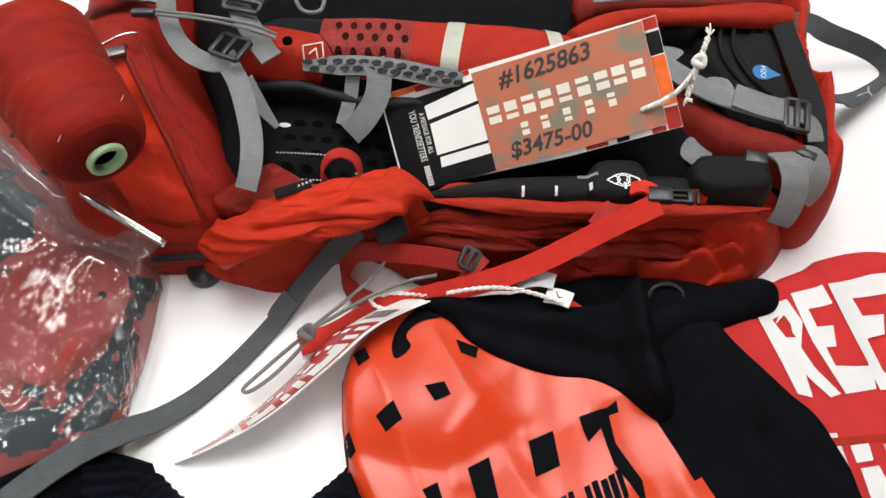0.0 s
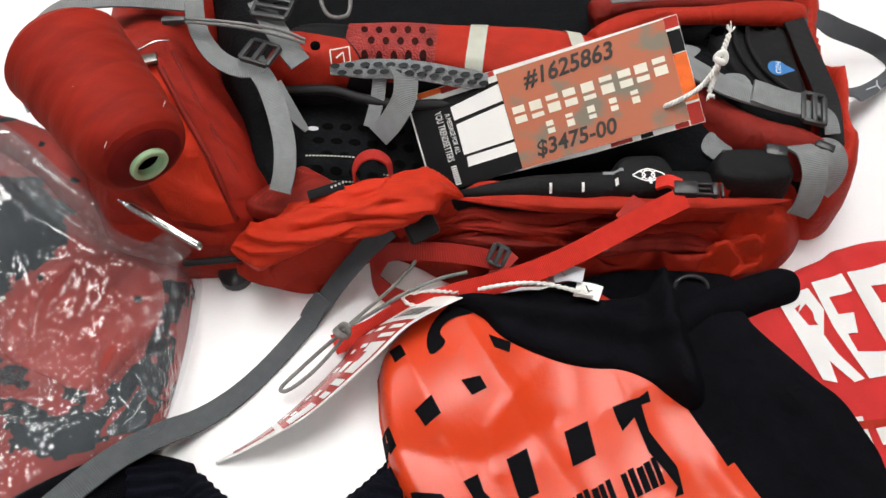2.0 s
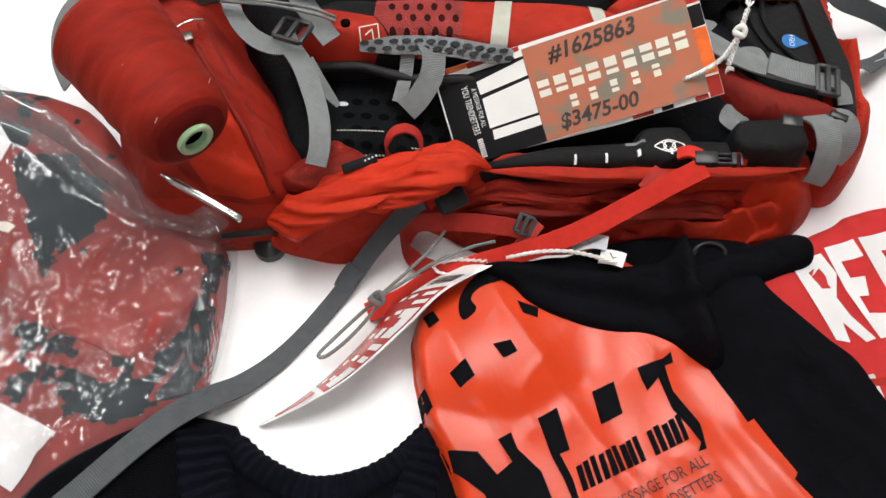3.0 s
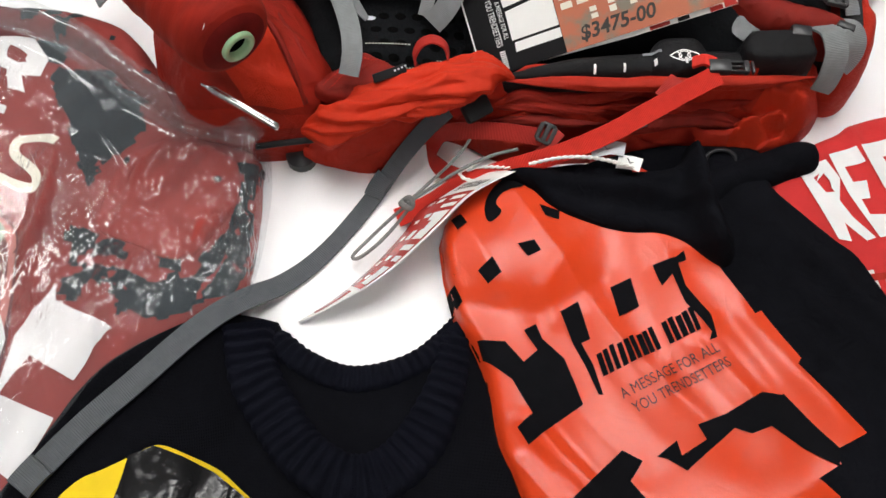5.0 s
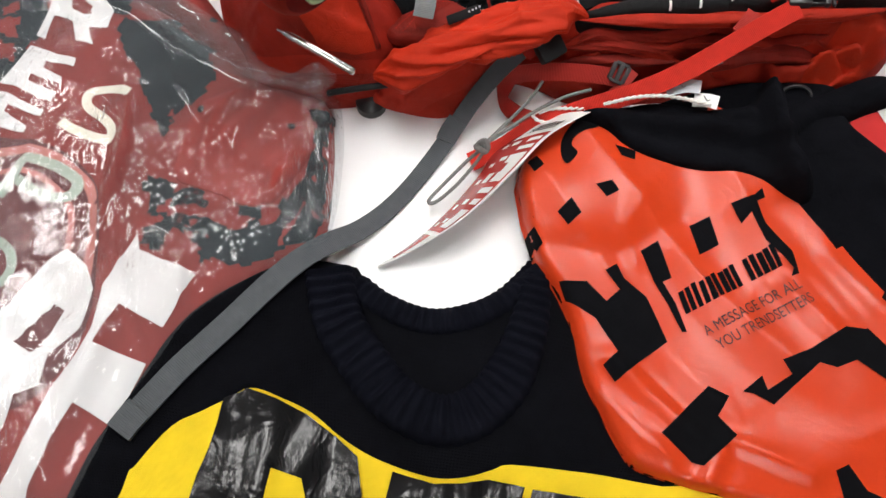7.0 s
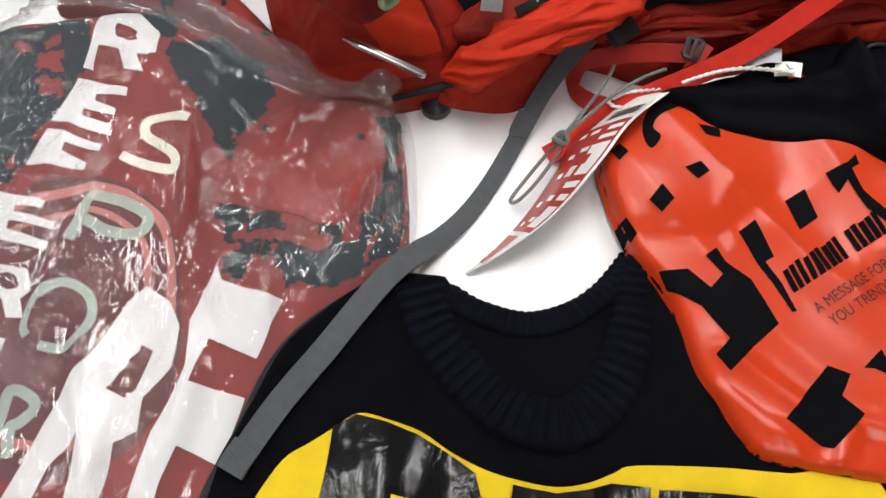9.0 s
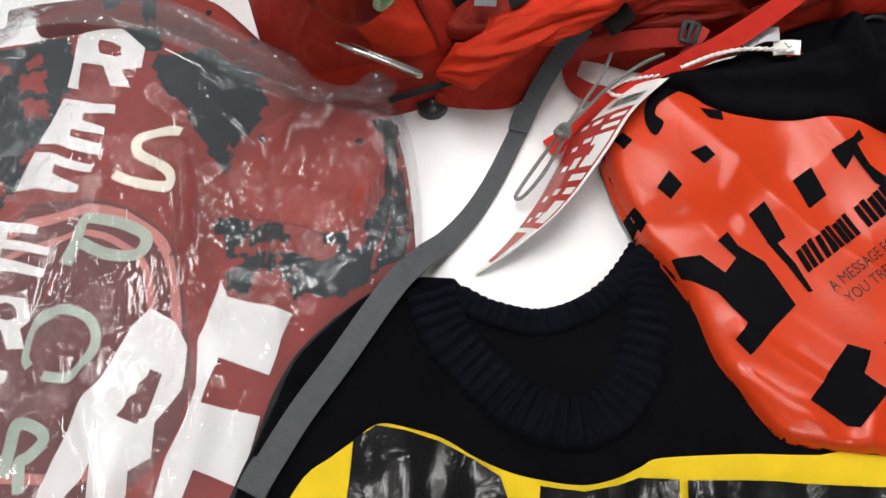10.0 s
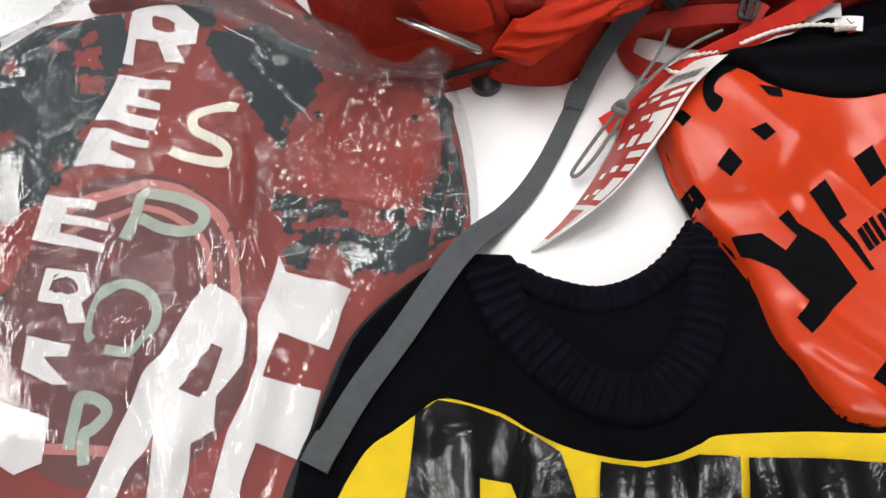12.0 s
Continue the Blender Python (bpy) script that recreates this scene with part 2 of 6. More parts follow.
M = {
    "table": mat("white_laminate", (0.86, 0.86, 0.87), 0.35, 0.015, 8, 0.05),
    # mid grey keeps bounce from the unseen walls and ceiling low
    "wall": mat("wall_paint", (0.36, 0.36, 0.355), 0.9, 0.04, 3, 0.2),
    "floor": mat("floor_vinyl", (0.35, 0.34, 0.32), 0.5, 0.1, 5, 0.1),
    "steel": mat("painted_steel", (0.55, 0.56, 0.58), 0.4, 0.05, 30, 0.1),
    "glow": mat("light_diffuser", (0.9, 0.9, 0.9), 0.6, 0.0, 5, 0.0, glow=PANEL_GLOW),
    # red nylon in four tones: lit parts take brighter copies, shaded parts darker ones
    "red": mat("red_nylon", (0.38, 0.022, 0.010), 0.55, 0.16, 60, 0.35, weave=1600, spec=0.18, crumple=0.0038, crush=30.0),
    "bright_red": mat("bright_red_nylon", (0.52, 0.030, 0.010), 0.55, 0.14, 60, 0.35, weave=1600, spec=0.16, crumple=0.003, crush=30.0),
    "dark_red": mat("dark_shaded_red_nylon", (0.20, 0.013, 0.008), 0.55, 0.2, 60, 0.35, weave=1600, spec=0.20, crumple=0.0045, crush=30.0),
    "mid_red": mat("shade_toned_red_nylon", (0.29, 0.017, 0.009), 0.55, 0.18, 60, 0.35, weave=1600, spec=0.18, crumple=0.0038, crush=30.0),
    "red_web": webbing_mat("red_webbing", (0.62, 0.028, 0.016)),
    "dark_red_web": webbing_mat("dark_red_webbing", (0.36, 0.02, 0.014)),
    "grey_web": webbing_mat("grey_webbing", (0.20, 0.21, 0.215)),
    "slate_web": webbing_mat("slate_webbing", (0.078, 0.086, 0.095), 0.0018),
    "black_web": webbing_mat("black_webbing", (0.010, 0.0105, 0.012)),
    "black_mesh": mat("black_air_mesh", (0.0045, 0.005, 0.006), 0.75, 0.35, 70, 0.8, 500, cells=260, spec=0.07),
    "black_nylon": mat("black_nylon", (0.006, 0.006, 0.0072), 0.6, 0.3, 50, 0.35, weave=1500, spec=0.22, crumple=0.003, crush=30.0),
    "red_mesh": mat("red_spacer_mesh", (0.27, 0.017, 0.014), 0.6, 0.3, 80, 1.0, 600, cells=520, depth=0.001),
    "mesh_hole": mat("shaded_red_mesh_hollow", (0.030, 0.005, 0.004), 0.8, 0.3, 80, 0.6, 600, cells=520, spec=0.1),
    "foam_hole": mat("shaded_foam_cell", (0.035, 0.037, 0.040), 0.8, 0.3, 80, 0.5, 600, spec=0.1),
    "grey_mesh": mat("grey_lattice_foam", (0.20, 0.21, 0.22), 0.65, 0.25, 80, 0.7, 700, cells=500),
    "reflective": mat("pale_reflective_tape", (0.42, 0.43, 0.36), 0.4, 0.1, 80, 0.15),
    "plastic": mat("black_plastic", (0.018, 0.018, 0.02), 0.35, 0.2, 80, 0.15),
    "grey_plastic": mat("dark_grey_plastic", (0.032, 0.033, 0.035), 0.4, 0.2, 80, 0.15),
    "metal": mat("polished_steel", (0.72, 0.71, 0.68), 0.22, 0.08, 90, 0.1, metal=1.0),
    "dark_metal": mat("dull_zinc", (0.22, 0.21, 0.20), 0.42, 0.2, 90, 0.2, metal=1.0),
    "thread": thread_mat("red_thread", (0.150, 0.008, 0.005), (0.315, 0.019, 0.009), 128),
    "thread_end": mat("wound_thread_end", (0.15, 0.007, 0.006), 0.8, 0.25, 60, 0.4, 900, spec=0.15),
    "green": mat("pale_green_plastic", (0.34, 0.52, 0.30), 0.45, 0.08, 60, 0.1),
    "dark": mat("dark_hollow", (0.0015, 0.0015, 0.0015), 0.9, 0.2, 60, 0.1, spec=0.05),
    "knit": mat("black_knit", (0.0045, 0.0047, 0.0065), 0.95, 0.3, 70, 0.6, 1200, weave=900, spec=0.04),
    "rib": mat("navy_black_rib", (0.0062, 0.0068, 0.0115), 0.95, 0.3, 70, 0.6, 1200, weave=900, spec=0.04),
    "jersey_black": mat("black_cotton", (0.0048, 0.0050, 0.0068), 0.95, 0.3, 60, 0.5, 1400, spec=0.04, crumple=0.004, crush=38.0),
    "yellow": mat("yellow_jersey", (0.86, 0.60, 0.006), 0.75, 0.08, 50, 0.4, weave=1500),
    "vinyl": mat("glossy_black_vinyl", (0.007, 0.007, 0.008), 0.24, 0.3, 30, 0.35, 300, depth=0.0006, crumple=0.0022, crush=45.0),
    "print": mat("orange_vinyl_print", (0.62, 0.049, 0.011), 0.29, 0.06, 25, 0.3, 700, depth=0.0003, spec=0.40, crumple=0.0010, crush=22.0),
    "ink": mat("black_ink", (0.0045, 0.0045, 0.0058), 0.85, 0.25, 60, 0.3, weave=1400, spec=0.06),
    "faded_ink": mat("worn_black_ink", (0.045, 0.012, 0.010), 0.6, 0.7, 350, 0.2),
    "shirt_red": mat("red_jersey", (0.56, 0.018, 0.018), 0.75, 0.1, 50, 0.4, weave=1400),
    "white_print": mat("white_fabric_print", (0.70, 0.69, 0.69), 0.6, 0.05, 40, 0.4, 500),
    "cream_print": mat("cream_fabric_print", (0.74, 0.72, 0.62), 0.6, 0.07, 40, 0.3, 500),
    "mint_print": mat("grey_green_print", (0.34, 0.40, 0.34), 0.6, 0.2, 40, 0.3, 500),
    "pink_print": mat("dull_pink_print", (0.48, 0.17, 0.15), 0.7, 0.15, 40, 0.3, 500),
    "plum": mat("brown_red_print", (0.13, 0.033, 0.034), 0.75, 0.3, 30, 0.3, weave=1400),
    "camo_red": mat("brick_red_cotton", (0.25, 0.026, 0.020), 0.8, 0.2, 25, 0.45, weave=1400),
    "camo_dark": mat("dark_green_black_cotton", (0.007, 0.013, 0.017), 0.8, 0.35, 40, 0.45, weave=1400),
    "camo_flap": mat("plain_brick_red_cotton", (0.31, 0.032, 0.023), 0.75, 0.15, 25, 0.45, weave=1400),
    # diffuse haze raised to paint part of the bag's white glare
    "film": film_mat("clear_crinkled_film", 0.055, 130.0, 1.0, (0.58, 0.65, 0.70)),
    "film_fold": film_mat("folded_clear_film", 0.14, 90.0, 0.5, (0.40, 0.46, 0.48)),
    "card_white": mat("white_card", (0.82, 0.82, 0.80), 0.3, 0.03, 40, 0.1),
    "card_black": mat("black_card", (0.007, 0.007, 0.008), 0.5, 0.2, 40, 0.1, spec=0.15),
    "card_orange": mat("orange_card_print", (0.75, 0.13, 0.01), 0.4, 0.3, 90, 0.1),
    "card_red": mat("red_card_print", (0.42, 0.026, 0.018), 0.4, 0.2, 60, 0.1, spec=0.25),
    # base red made paler to carry the glare that washes out the glossy card
    "card_gloss": mat("glare_paled_red_card_print", (0.46, 0.055, 0.048), 0.12, 0.2, 60, 0.1),
    "tag_print": tag_print_mat("camouflage_card_print"),
    "marker": mat("black_marker", (0.03, 0.026, 0.022), 0.5, 0.4, 200, 0.1),
    "string": mat("white_cotton_string", (0.80, 0.79, 0.76), 0.85, 0.08, 300, 0.6, 1500),
    "grey_cord": mat("grey_elastic_cord", (0.17, 0.17, 0.165), 0.6, 0.25, 300, 0.7, 1400),
    "blue": mat("blue_print", (0.012, 0.15, 0.42), 0.5, 0.08, 60, 0.1),
    "label": mat("pale_grey_satin", (0.55, 0.56, 0.60), 0.5, 0.08, 60, 0.3, weave=1500),
}


# ---- building blocks ----
def smooth(pts, n=6, closed=True):
    """A Catmull-Rom curve through the points."""
    p = np.array(pts, float)
    k = len(p)
    out = []
    for i in range(k if closed else k - 1):
        if closed:
            a, b, c, d = p[(i - 1) % k], p[i], p[(i + 1) % k], p[(i + 2) % k]
        else:
            a, b, c, d = p[max(i - 1, 0)], p[i], p[i + 1], p[min(i + 2, k - 1)]
        for j in range(n):
            t = j / n
            out.append(0.5 * (2 * b + (c - a) * t + (2 * a - 5 * b + 4 * c - d) * t * t + (3 * b - a - 3 * c + d) * t ** 3))
    if not closed:
        out.append(p[-1])
    return np.array(out)


def resample(poly, step):
    """The closed outline with points at most a step apart."""
    out = []
    for a, b in zip(poly, np.roll(poly, -1, 0)):
        n = max(1, int(math.ceil(np.linalg.norm(b - a) / step)))
        out += [a + (b - a) * j / n for j in range(n)]
    return np.array(out)


def inside(P, poly):
    x, y = P[:, 0][:, None], P[:, 1][:, None]
    a, b = poly, np.roll(poly, -1, 0)
    cross = (a[:, 1] > y) != (b[:, 1] > y)
    dy = np.where(np.abs(b[:, 1] - a[:, 1]) < 1e-12, 1e-12, b[:, 1] - a[:, 1])
    xs = a[:, 0] + (y - a[:, 1]) * (b[:, 0] - a[:, 0]) / dy
    return (np.sum(cross & (x < xs), 1) % 2) == 1


def line_dist(P, line, closed=False):
    """The distance of each point from a line of points."""
    best = np.full(len(P), 1e9)
    a = np.array(line, float)
    b = np.roll(a, -1, 0)
    for p, q in list(zip(a, b))[: None if closed else -1]:
        d = q - p
        t = np.clip(((P - p) @ d) / max(d @ d, 1e-12), 0, 1)
        best = np.minimum(best, np.linalg.norm(P - p - t[:, None] * d, axis=1))
    return best


def folds(P, angle, along, across, amp, seed=0.0, sharp=False):
    """Long soft creases: noise stretched along a direction."""
    c, s = math.cos(radians(angle)), math.sin(radians(angle))
    u, v = (P[:, 0] * c + P[:, 1] * s) / along, (P[:, 1] * c - P[:, 0] * s) / across
    w = np.array([noise.noise((a, b, seed)) for a, b in zip(u, v)])
    return amp * (1 - 2 * np.abs(w)) if sharp else amp * w


def creases(P, at, spread, angle, count, amp, length, width, seed):
    """Single fabric creases strewn round a place: each a tapering fold with a soft back and a sharper front."""
    rng = random.Random(seed)
    z = np.zeros(len(P))
    for _ in range(count):
        c = (at[0] + rng.uniform(-1, 1) * spread[0], at[1] + rng.uniform(-1, 1) * spread[1])
        a = radians(angle + rng.gauss(0, 9))
        ln, w, k = length * rng.uniform(0.5, 1.4), width * rng.uniform(0.6, 1.5), amp * rng.uniform(0.4, 1.2)
        u = (P[:, 0] - c[0]) * math.cos(a) + (P[:, 1] - c[1]) * math.sin(a)
        v = (P[:, 1] - c[1]) * math.cos(a) - (P[:, 0] - c[0]) * math.sin(a) + 0.15 * u * u / ln
        taper = np.clip(1 - (u / ln) ** 2, 0, 1)
        z += k * taper * np.exp(-np.where(v > 0, v / (1.6 * w), v / (0.7 * w)) ** 2)
    return z


def ridge(P, line, height, width):
    return height * np.exp(-(line_dist(P, line) / width) ** 2)


def pile(outline, base, thick, round_off, extra=None):
    """The height of a soft thing with a rounded rim, lying on base (a number or a height function)."""
    poly = np.array(outline, float)

    def h(P):
        d = line_dist(P, poly, True) * np.where(inside(P, poly), 1, 0)
        t = np.clip(d / round_off, 0, 1)
        prof = np.sqrt(np.clip(1 - (1 - t) ** 2, 0, 1))
        z = base(P) if callable(base) else base
        e = extra(P) if extra else 0
        return z + thick * prof + e * prof
    return h


def mesh_object(name, verts, faces, material, uv=None, flat=False):
    me = bpy.data.meshes.new(name)
    me.from_pydata([tuple(map(float, v)) for v in verts], [], [tuple(map(int, f)) for f in faces])
    if uv is not None:
        layer = me.uv_layers.new(name="length")
        for loop in me.loops:
            layer.data[loop.index].uv = uv[loop.vertex_index]
    if not flat:
        me.polygons.foreach_set("use_smooth", [True] * len(me.polygons))
    me.materials.append(M[material])
    me.update()
    return new(name, me)


def under(ob, parent, label=""):
    if parent is not None:
        ob.parent = parent
        if parent.parent is None:
            ob.matrix_parent_inverse = Matrix.Translation(-parent.location)
    if label:
        ob["label"] = label
    return ob


def thing(name, at, label, category, group="", kind=""):
    e = new(name)
    e.empty_display_size = 0.02
    e.location = at
    return tagged(e, label, category, group, kind)


def drape(name, outline, h, material, parent=None, step=0.005, off=0.0, rim=0.0, label="", holes=(), flat=False):
    """A sheet over the height function h within the outline; rim: width of the closely set rows along its edge."""
    from mathutils.geometry import delaunay_2d_cdt
    poly = resample(np.array(outline, float), step)
    lo, hi = poly.min(0), poly.max(0)
    gx, gy = np.meshgrid(np.arange(lo[0], hi[0], step), np.arange(lo[1], hi[1], step))
    gx = gx + (np.arange(gx.shape[0]) % 2)[:, None] * step / 2
    G = np.stack([gx.ravel(), gy.ravel()], 1)
    G = G[inside(G, poly)]
    keep = line_dist(G, poly, True) > max(step * 0.4, rim * 0.55)
    for hole in holes:
        keep &= ~inside(G, np.array(hole))
    G = G[keep]
    extra = []
    if rim:
        t = np.roll(poly, -1, 0) - np.roll(poly, 1, 0)
        nrm = np.stack([-t[:, 1], t[:, 0]], 1) / np.maximum(np.linalg.norm(t, axis=1), 1e-9)[:, None]
        area = np.sum(poly[:, 0] * np.roll(poly[:, 1], -1) - poly[:, 1] * np.roll(poly[:, 0], -1))
        if area < 0:
            nrm = -nrm
        for k in (0.06, 0.2, 0.42):
            q = poly + nrm * rim * k
            q = q[inside(q, poly)]
            extra.append(q[line_dist(q, poly, True) > rim * k * 0.9])
    pts = [Vector(p) for p in poly] + [Vector(p) for p in G] + [Vector(p) for e in extra for p in e]
    edges = [(i, (i + 1) % len(poly)) for i in range(len(poly))]
    v2, _, f2, _, _, _ = delaunay_2d_cdt(pts, edges, [], 1, 1e-6)
    V = np.array([(p.x, p.y) for p in v2])
    tri = [f for f in f2]
    cen = np.array([(V[f[0]] + V[f[1]] + V[f[2]]) / 3 for f in tri])
    ok = inside(cen, poly)
    for hole in holes:
        ok &= ~inside(cen, np.array(hole))
    tri = [f for f, k in zip(tri, ok) if k]
    tri = [f if np.cross(V[f[1]] - V[f[0]], V[f[2]] - V[f[0]]) > 0 else f[::-1] for f in tri]
    z = h(V) + off
    ob = mesh_object(name, np.column_stack([V, z]), tri, material, flat=flat)
    return under(ob, parent, label)


def ribbon(name, path, width, material, parent=None, thick=0.0016, ups=None, n=8, label=""):
    """A flat tape along a path; ups: its upper side's direction at each point."""
    p = smooth(path, n, False)
    u = smooth(ups if ups is not None else [(0, 0, 1)] * len(path), n, False)
    t = np.gradient(p, axis=0)
    t /= np.linalg.norm(t, axis=1)[:, None]
    side = np.cross(t, u)
    side /= np.maximum(np.linalg.norm(side, axis=1), 1e-9)[:, None]
    u = np.cross(side, t)
    s = np.concatenate([[0], np.cumsum(np.linalg.norm(np.diff(p, axis=0), axis=1))])
    verts, uv, faces = [], [], []
    prof = [(-0.5, 0.5), (0, 0.5), (0.5, 0.5), (0.5, -0.5), (0, -0.5), (-0.5, -0.5)]
    w = width if callable(width) else (lambda k: width)
    for i in range(len(p)):
        for a, b in prof:
            verts.append(p[i] + side[i] * a * w(i / (len(p) - 1)) + u[i] * b * thick)
            uv.append((s[i], a * 0.05))
    k = len(prof)
    for i in range(len(p) - 1):
        for j in range(k):
            faces.append((i * k + j, i * k + (j + 1) % k, (i + 1) * k + (j + 1) % k, (i + 1) * k + j))
    faces.append(tuple(range(k))[::-1])
    faces.append(tuple(range((len(p) - 1) * k, len(p) * k)))
    ob = mesh_object(name, verts, faces, material, uv)
    ob.data.set_sharp_from_angle(angle=radians(50))
    return under(ob, parent, label)


def tube_data(path, radius, sides=8, n=6, closed=False):
    p = smooth(path, n, closed)
    t = np.gradient(p, axis=0)
    t /= np.maximum(np.linalg.norm(t, axis=1), 1e-9)[:, None]
    verts, faces = [], []
    ref = np.array([0.13, 0.21, 0.97])
    r = radius if callable(radius) else (lambda k: radius)
    for i in range(len(p)):
        a = np.cross(t[i], ref)
        a /= max(np.linalg.norm(a), 1e-9)
        b = np.cross(t[i], a)
        for j in range(sides):
            f = 2 * math.pi * j / sides
            verts.append(p[i] + r(i / max(1, len(p) - 1)) * (math.cos(f) * a + math.sin(f) * b))
    m = len(p)
    for i in range(m if closed else m - 1):
        for j in range(sides):
            q = (i + 1) % m
            faces.append((i * sides + j, q * sides + j, q * sides + (j + 1) % sides, i * sides + (j + 1) % sides))
    if not closed:
        faces.append(tuple(range(sides)))
        faces.append(tuple(range((m - 1) * sides, m * sides))[::-1])
    return verts, faces


def tube(name, path, radius, material, parent=None, sides=8, n=6, closed=False, label=""):
    v, f = tube_data(path, radius, sides, n, closed)
    return under(mesh_object(name, v, f, material), parent, label)


def joined(pieces):
    verts, faces = [], []
    for v, f in pieces:
        k = len(verts)
        verts += list(v)
        faces += [tuple(i + k for i in q) for q in f]
    return verts, faces


def rope(name, path, radius, material, parent=None, turns=60, label=""):
    """A cord twisted of two strands."""
    p = smooth(path, 24, False)
    t = np.gradient(p, axis=0)
    t /= np.linalg.norm(t, axis=1)[:, None]
    s = np.concatenate([[0], np.cumsum(np.linalg.norm(np.diff(p, axis=0), axis=1))])
    strands = []
    for ph in (0, math.pi):
        q = []
        for i in range(len(p)):
            a = np.cross(t[i], (0, 0, 1.0))
            a /= max(np.linalg.norm(a), 1e-9)
            b = np.cross(a, t[i])
            f = s[i] * turns * 2 * math.pi + ph
            q.append(p[i] + 0.55 * radius * (math.cos(f) * a + math.sin(f) * b))
        strands.append(tube_data(q, radius * 0.62, 6, 1))
    v, f = joined(strands)
    return under(mesh_object(name, v, f, material), parent, label)


def twist(name, path, radius, material, parent=None, seed=0.0, turns=1.0, depth=0.35, squash=0.85, label="", sides=44, rows=130):
    """Cloth gathered into a roll: creases run along it and wind slowly round it."""
    p = smooth(path, 24, False)
    s = np.concatenate([[0], np.cumsum(np.linalg.norm(np.diff(p, axis=0), axis=1))])
    ss = np.linspace(0, s[-1], rows)
    p = np.stack([np.interp(ss, s, p[:, i]) for i in range(3)], 1)
    t = np.gradient(p, axis=0)
    t /= np.linalg.norm(t, axis=1)[:, None]
    verts, faces = [], []
    for i in range(rows):
        f = i / (rows - 1)
        a = np.cross(t[i], (0, 0, 1))
        a /= np.linalg.norm(a)
        b = np.cross(a, t[i])
        r = radius(f) * min(1, 6 * f + 0.12, 6 * (1 - f) + 0.12)
        for j in range(sides):
            q = 2 * math.pi * j / sides
            w = q + turns * 2 * math.pi * f
            c, d = math.cos(w), math.sin(w)
            k = 0.55 - 2.4 * abs(noise.noise((c * 1.0, d * 1.0, seed + ss[i] * 15)))
            k += 0.30 * (0.5 - 2.2 * abs(noise.noise((c * 2.0, d * 2.0, seed + 7 + ss[i] * 34)))) + 0.45 * noise.noise((c * 0.7, d * 0.7, seed + 3 + ss[i] * 40))
            rr = r * (1 + depth * k)
            verts.append(p[i] + rr * (math.cos(q) * a + squash * math.sin(q) * b))
    for i in range(rows - 1):
        for j in range(sides):
            faces.append((i * sides + j, i * sides + (j + 1) % sides, (i + 1) * sides + (j + 1) % sides, (i + 1) * sides + j))
    faces.append(tuple(range(sides))[::-1])
    faces.append(tuple(range((rows - 1) * sides, rows * sides)))
    return under(mesh_object(name, verts, faces, material), parent, label)


def frame_of(at, xdir, up=(0, 0, 1)):
    """A pose whose x runs along xdir and whose z is nearest to up."""
    x = Vector(xdir).normalized()
    y = Vector(up).cross(x).normalized()
    z = x.cross(y)
    m = Matrix((x, y, z)).transposed().to_4x4()
    m.translation = Vector(at)
    return m


def block(bm, size, m, bevel=0.0):
    r = bmesh.ops.create_cube(bm, size=1.0, matrix=Matrix.Diagonal((*size, 1)))
    if bevel:
        es = list({e for v in r["verts"] for e in v.link_edges})
        r2 = bmesh.ops.bevel(bm, geom=es, offset=bevel, segments=2, affect="EDGES", profile=0.5)
        vs = {v for f in r2["faces"] for v in f.verts} | {v for v in r["verts"] if v.is_valid}
    else:
        vs = set(r["verts"])
    todo, seen = list(vs), set(vs)
    while todo:
        v = todo.pop()
        for e in v.link_edges:
            o = e.other_vert(v)
            if o not in seen:
                seen.add(o)
                todo.append(o)
    bmesh.ops.transform(bm, matrix=m, verts=list(seen))


def part(name, bm, material, parent, label="", flat=False):
    me = bpy.data.meshes.new(name)
    bm.to_mesh(me)
    bm.free()
    if not flat:
        me.polygons.foreach_set("use_smooth", [True] * len(me.polygons))
        me.set_sharp_from_angle(angle=radians(40))
    me.materials.append(M[material])
    return under(new(name, me), parent, label)


def box_part(name, size, m, material, parent, bevel=0.001, label=""):
    bm = bmesh.new()
    block(bm, size, m, bevel)
    return part(name, bm, material, parent, label)


def ladder_buckle(name, m, w, d, material, parent, bars=3, label=""):
    """A slider: two cheeks and cross bars."""
    first = box_part(name, (d, 0.0035, 0.005), m @ Matrix.Translation((0, -w / 2, 0)), material, parent, 0.0012, label)
    box_part("cheek", (d, 0.0035, 0.005), m @ Matrix.Translation((0, w / 2, 0)), material, first, 0.0012)
    for i in range(bars):
        x = -d / 2 + d * i / (bars - 1)
        box_part("bar", (0.0045, w, 0.0042), m @ Matrix.Translation((x, 0, 0.001 * (i % 2))), material, first, 0.0012)
    return first


def side_buckle(m, length, w, material, parent):
    """A side-release buckle: a hollow body with two prongs seen in its side windows and a tape bar."""
    body = box_part("buckle", (length * 0.5, w, 0.008), m @ Matrix.Translation((-length * 0.22, 0, 0)), material, parent, 0.002, "black plastic side-release buckle")
    for k in (-1, 1):
        box_part("prong", (length * 0.4, w * 0.2, 0.005), m @ Matrix.Translation((length * 0.16, k * w * 0.36, 0)), material, body, 0.0015)
    box_part("tongue", (length * 0.3, w * 0.22, 0.005), m @ Matrix.Translation((length * 0.14, 0, 0)), material, body, 0.0015)
    box_part("crossbar", (length * 0.14, w, 0.007), m @ Matrix.Translation((length * 0.36, 0, 0)), material, body, 0.002)
    box_part("tape_bar", (length * 0.07, w, 0.005), m @ Matrix.Translation((length * 0.5, 0, 0)), material, body, 0.0015)
    return body


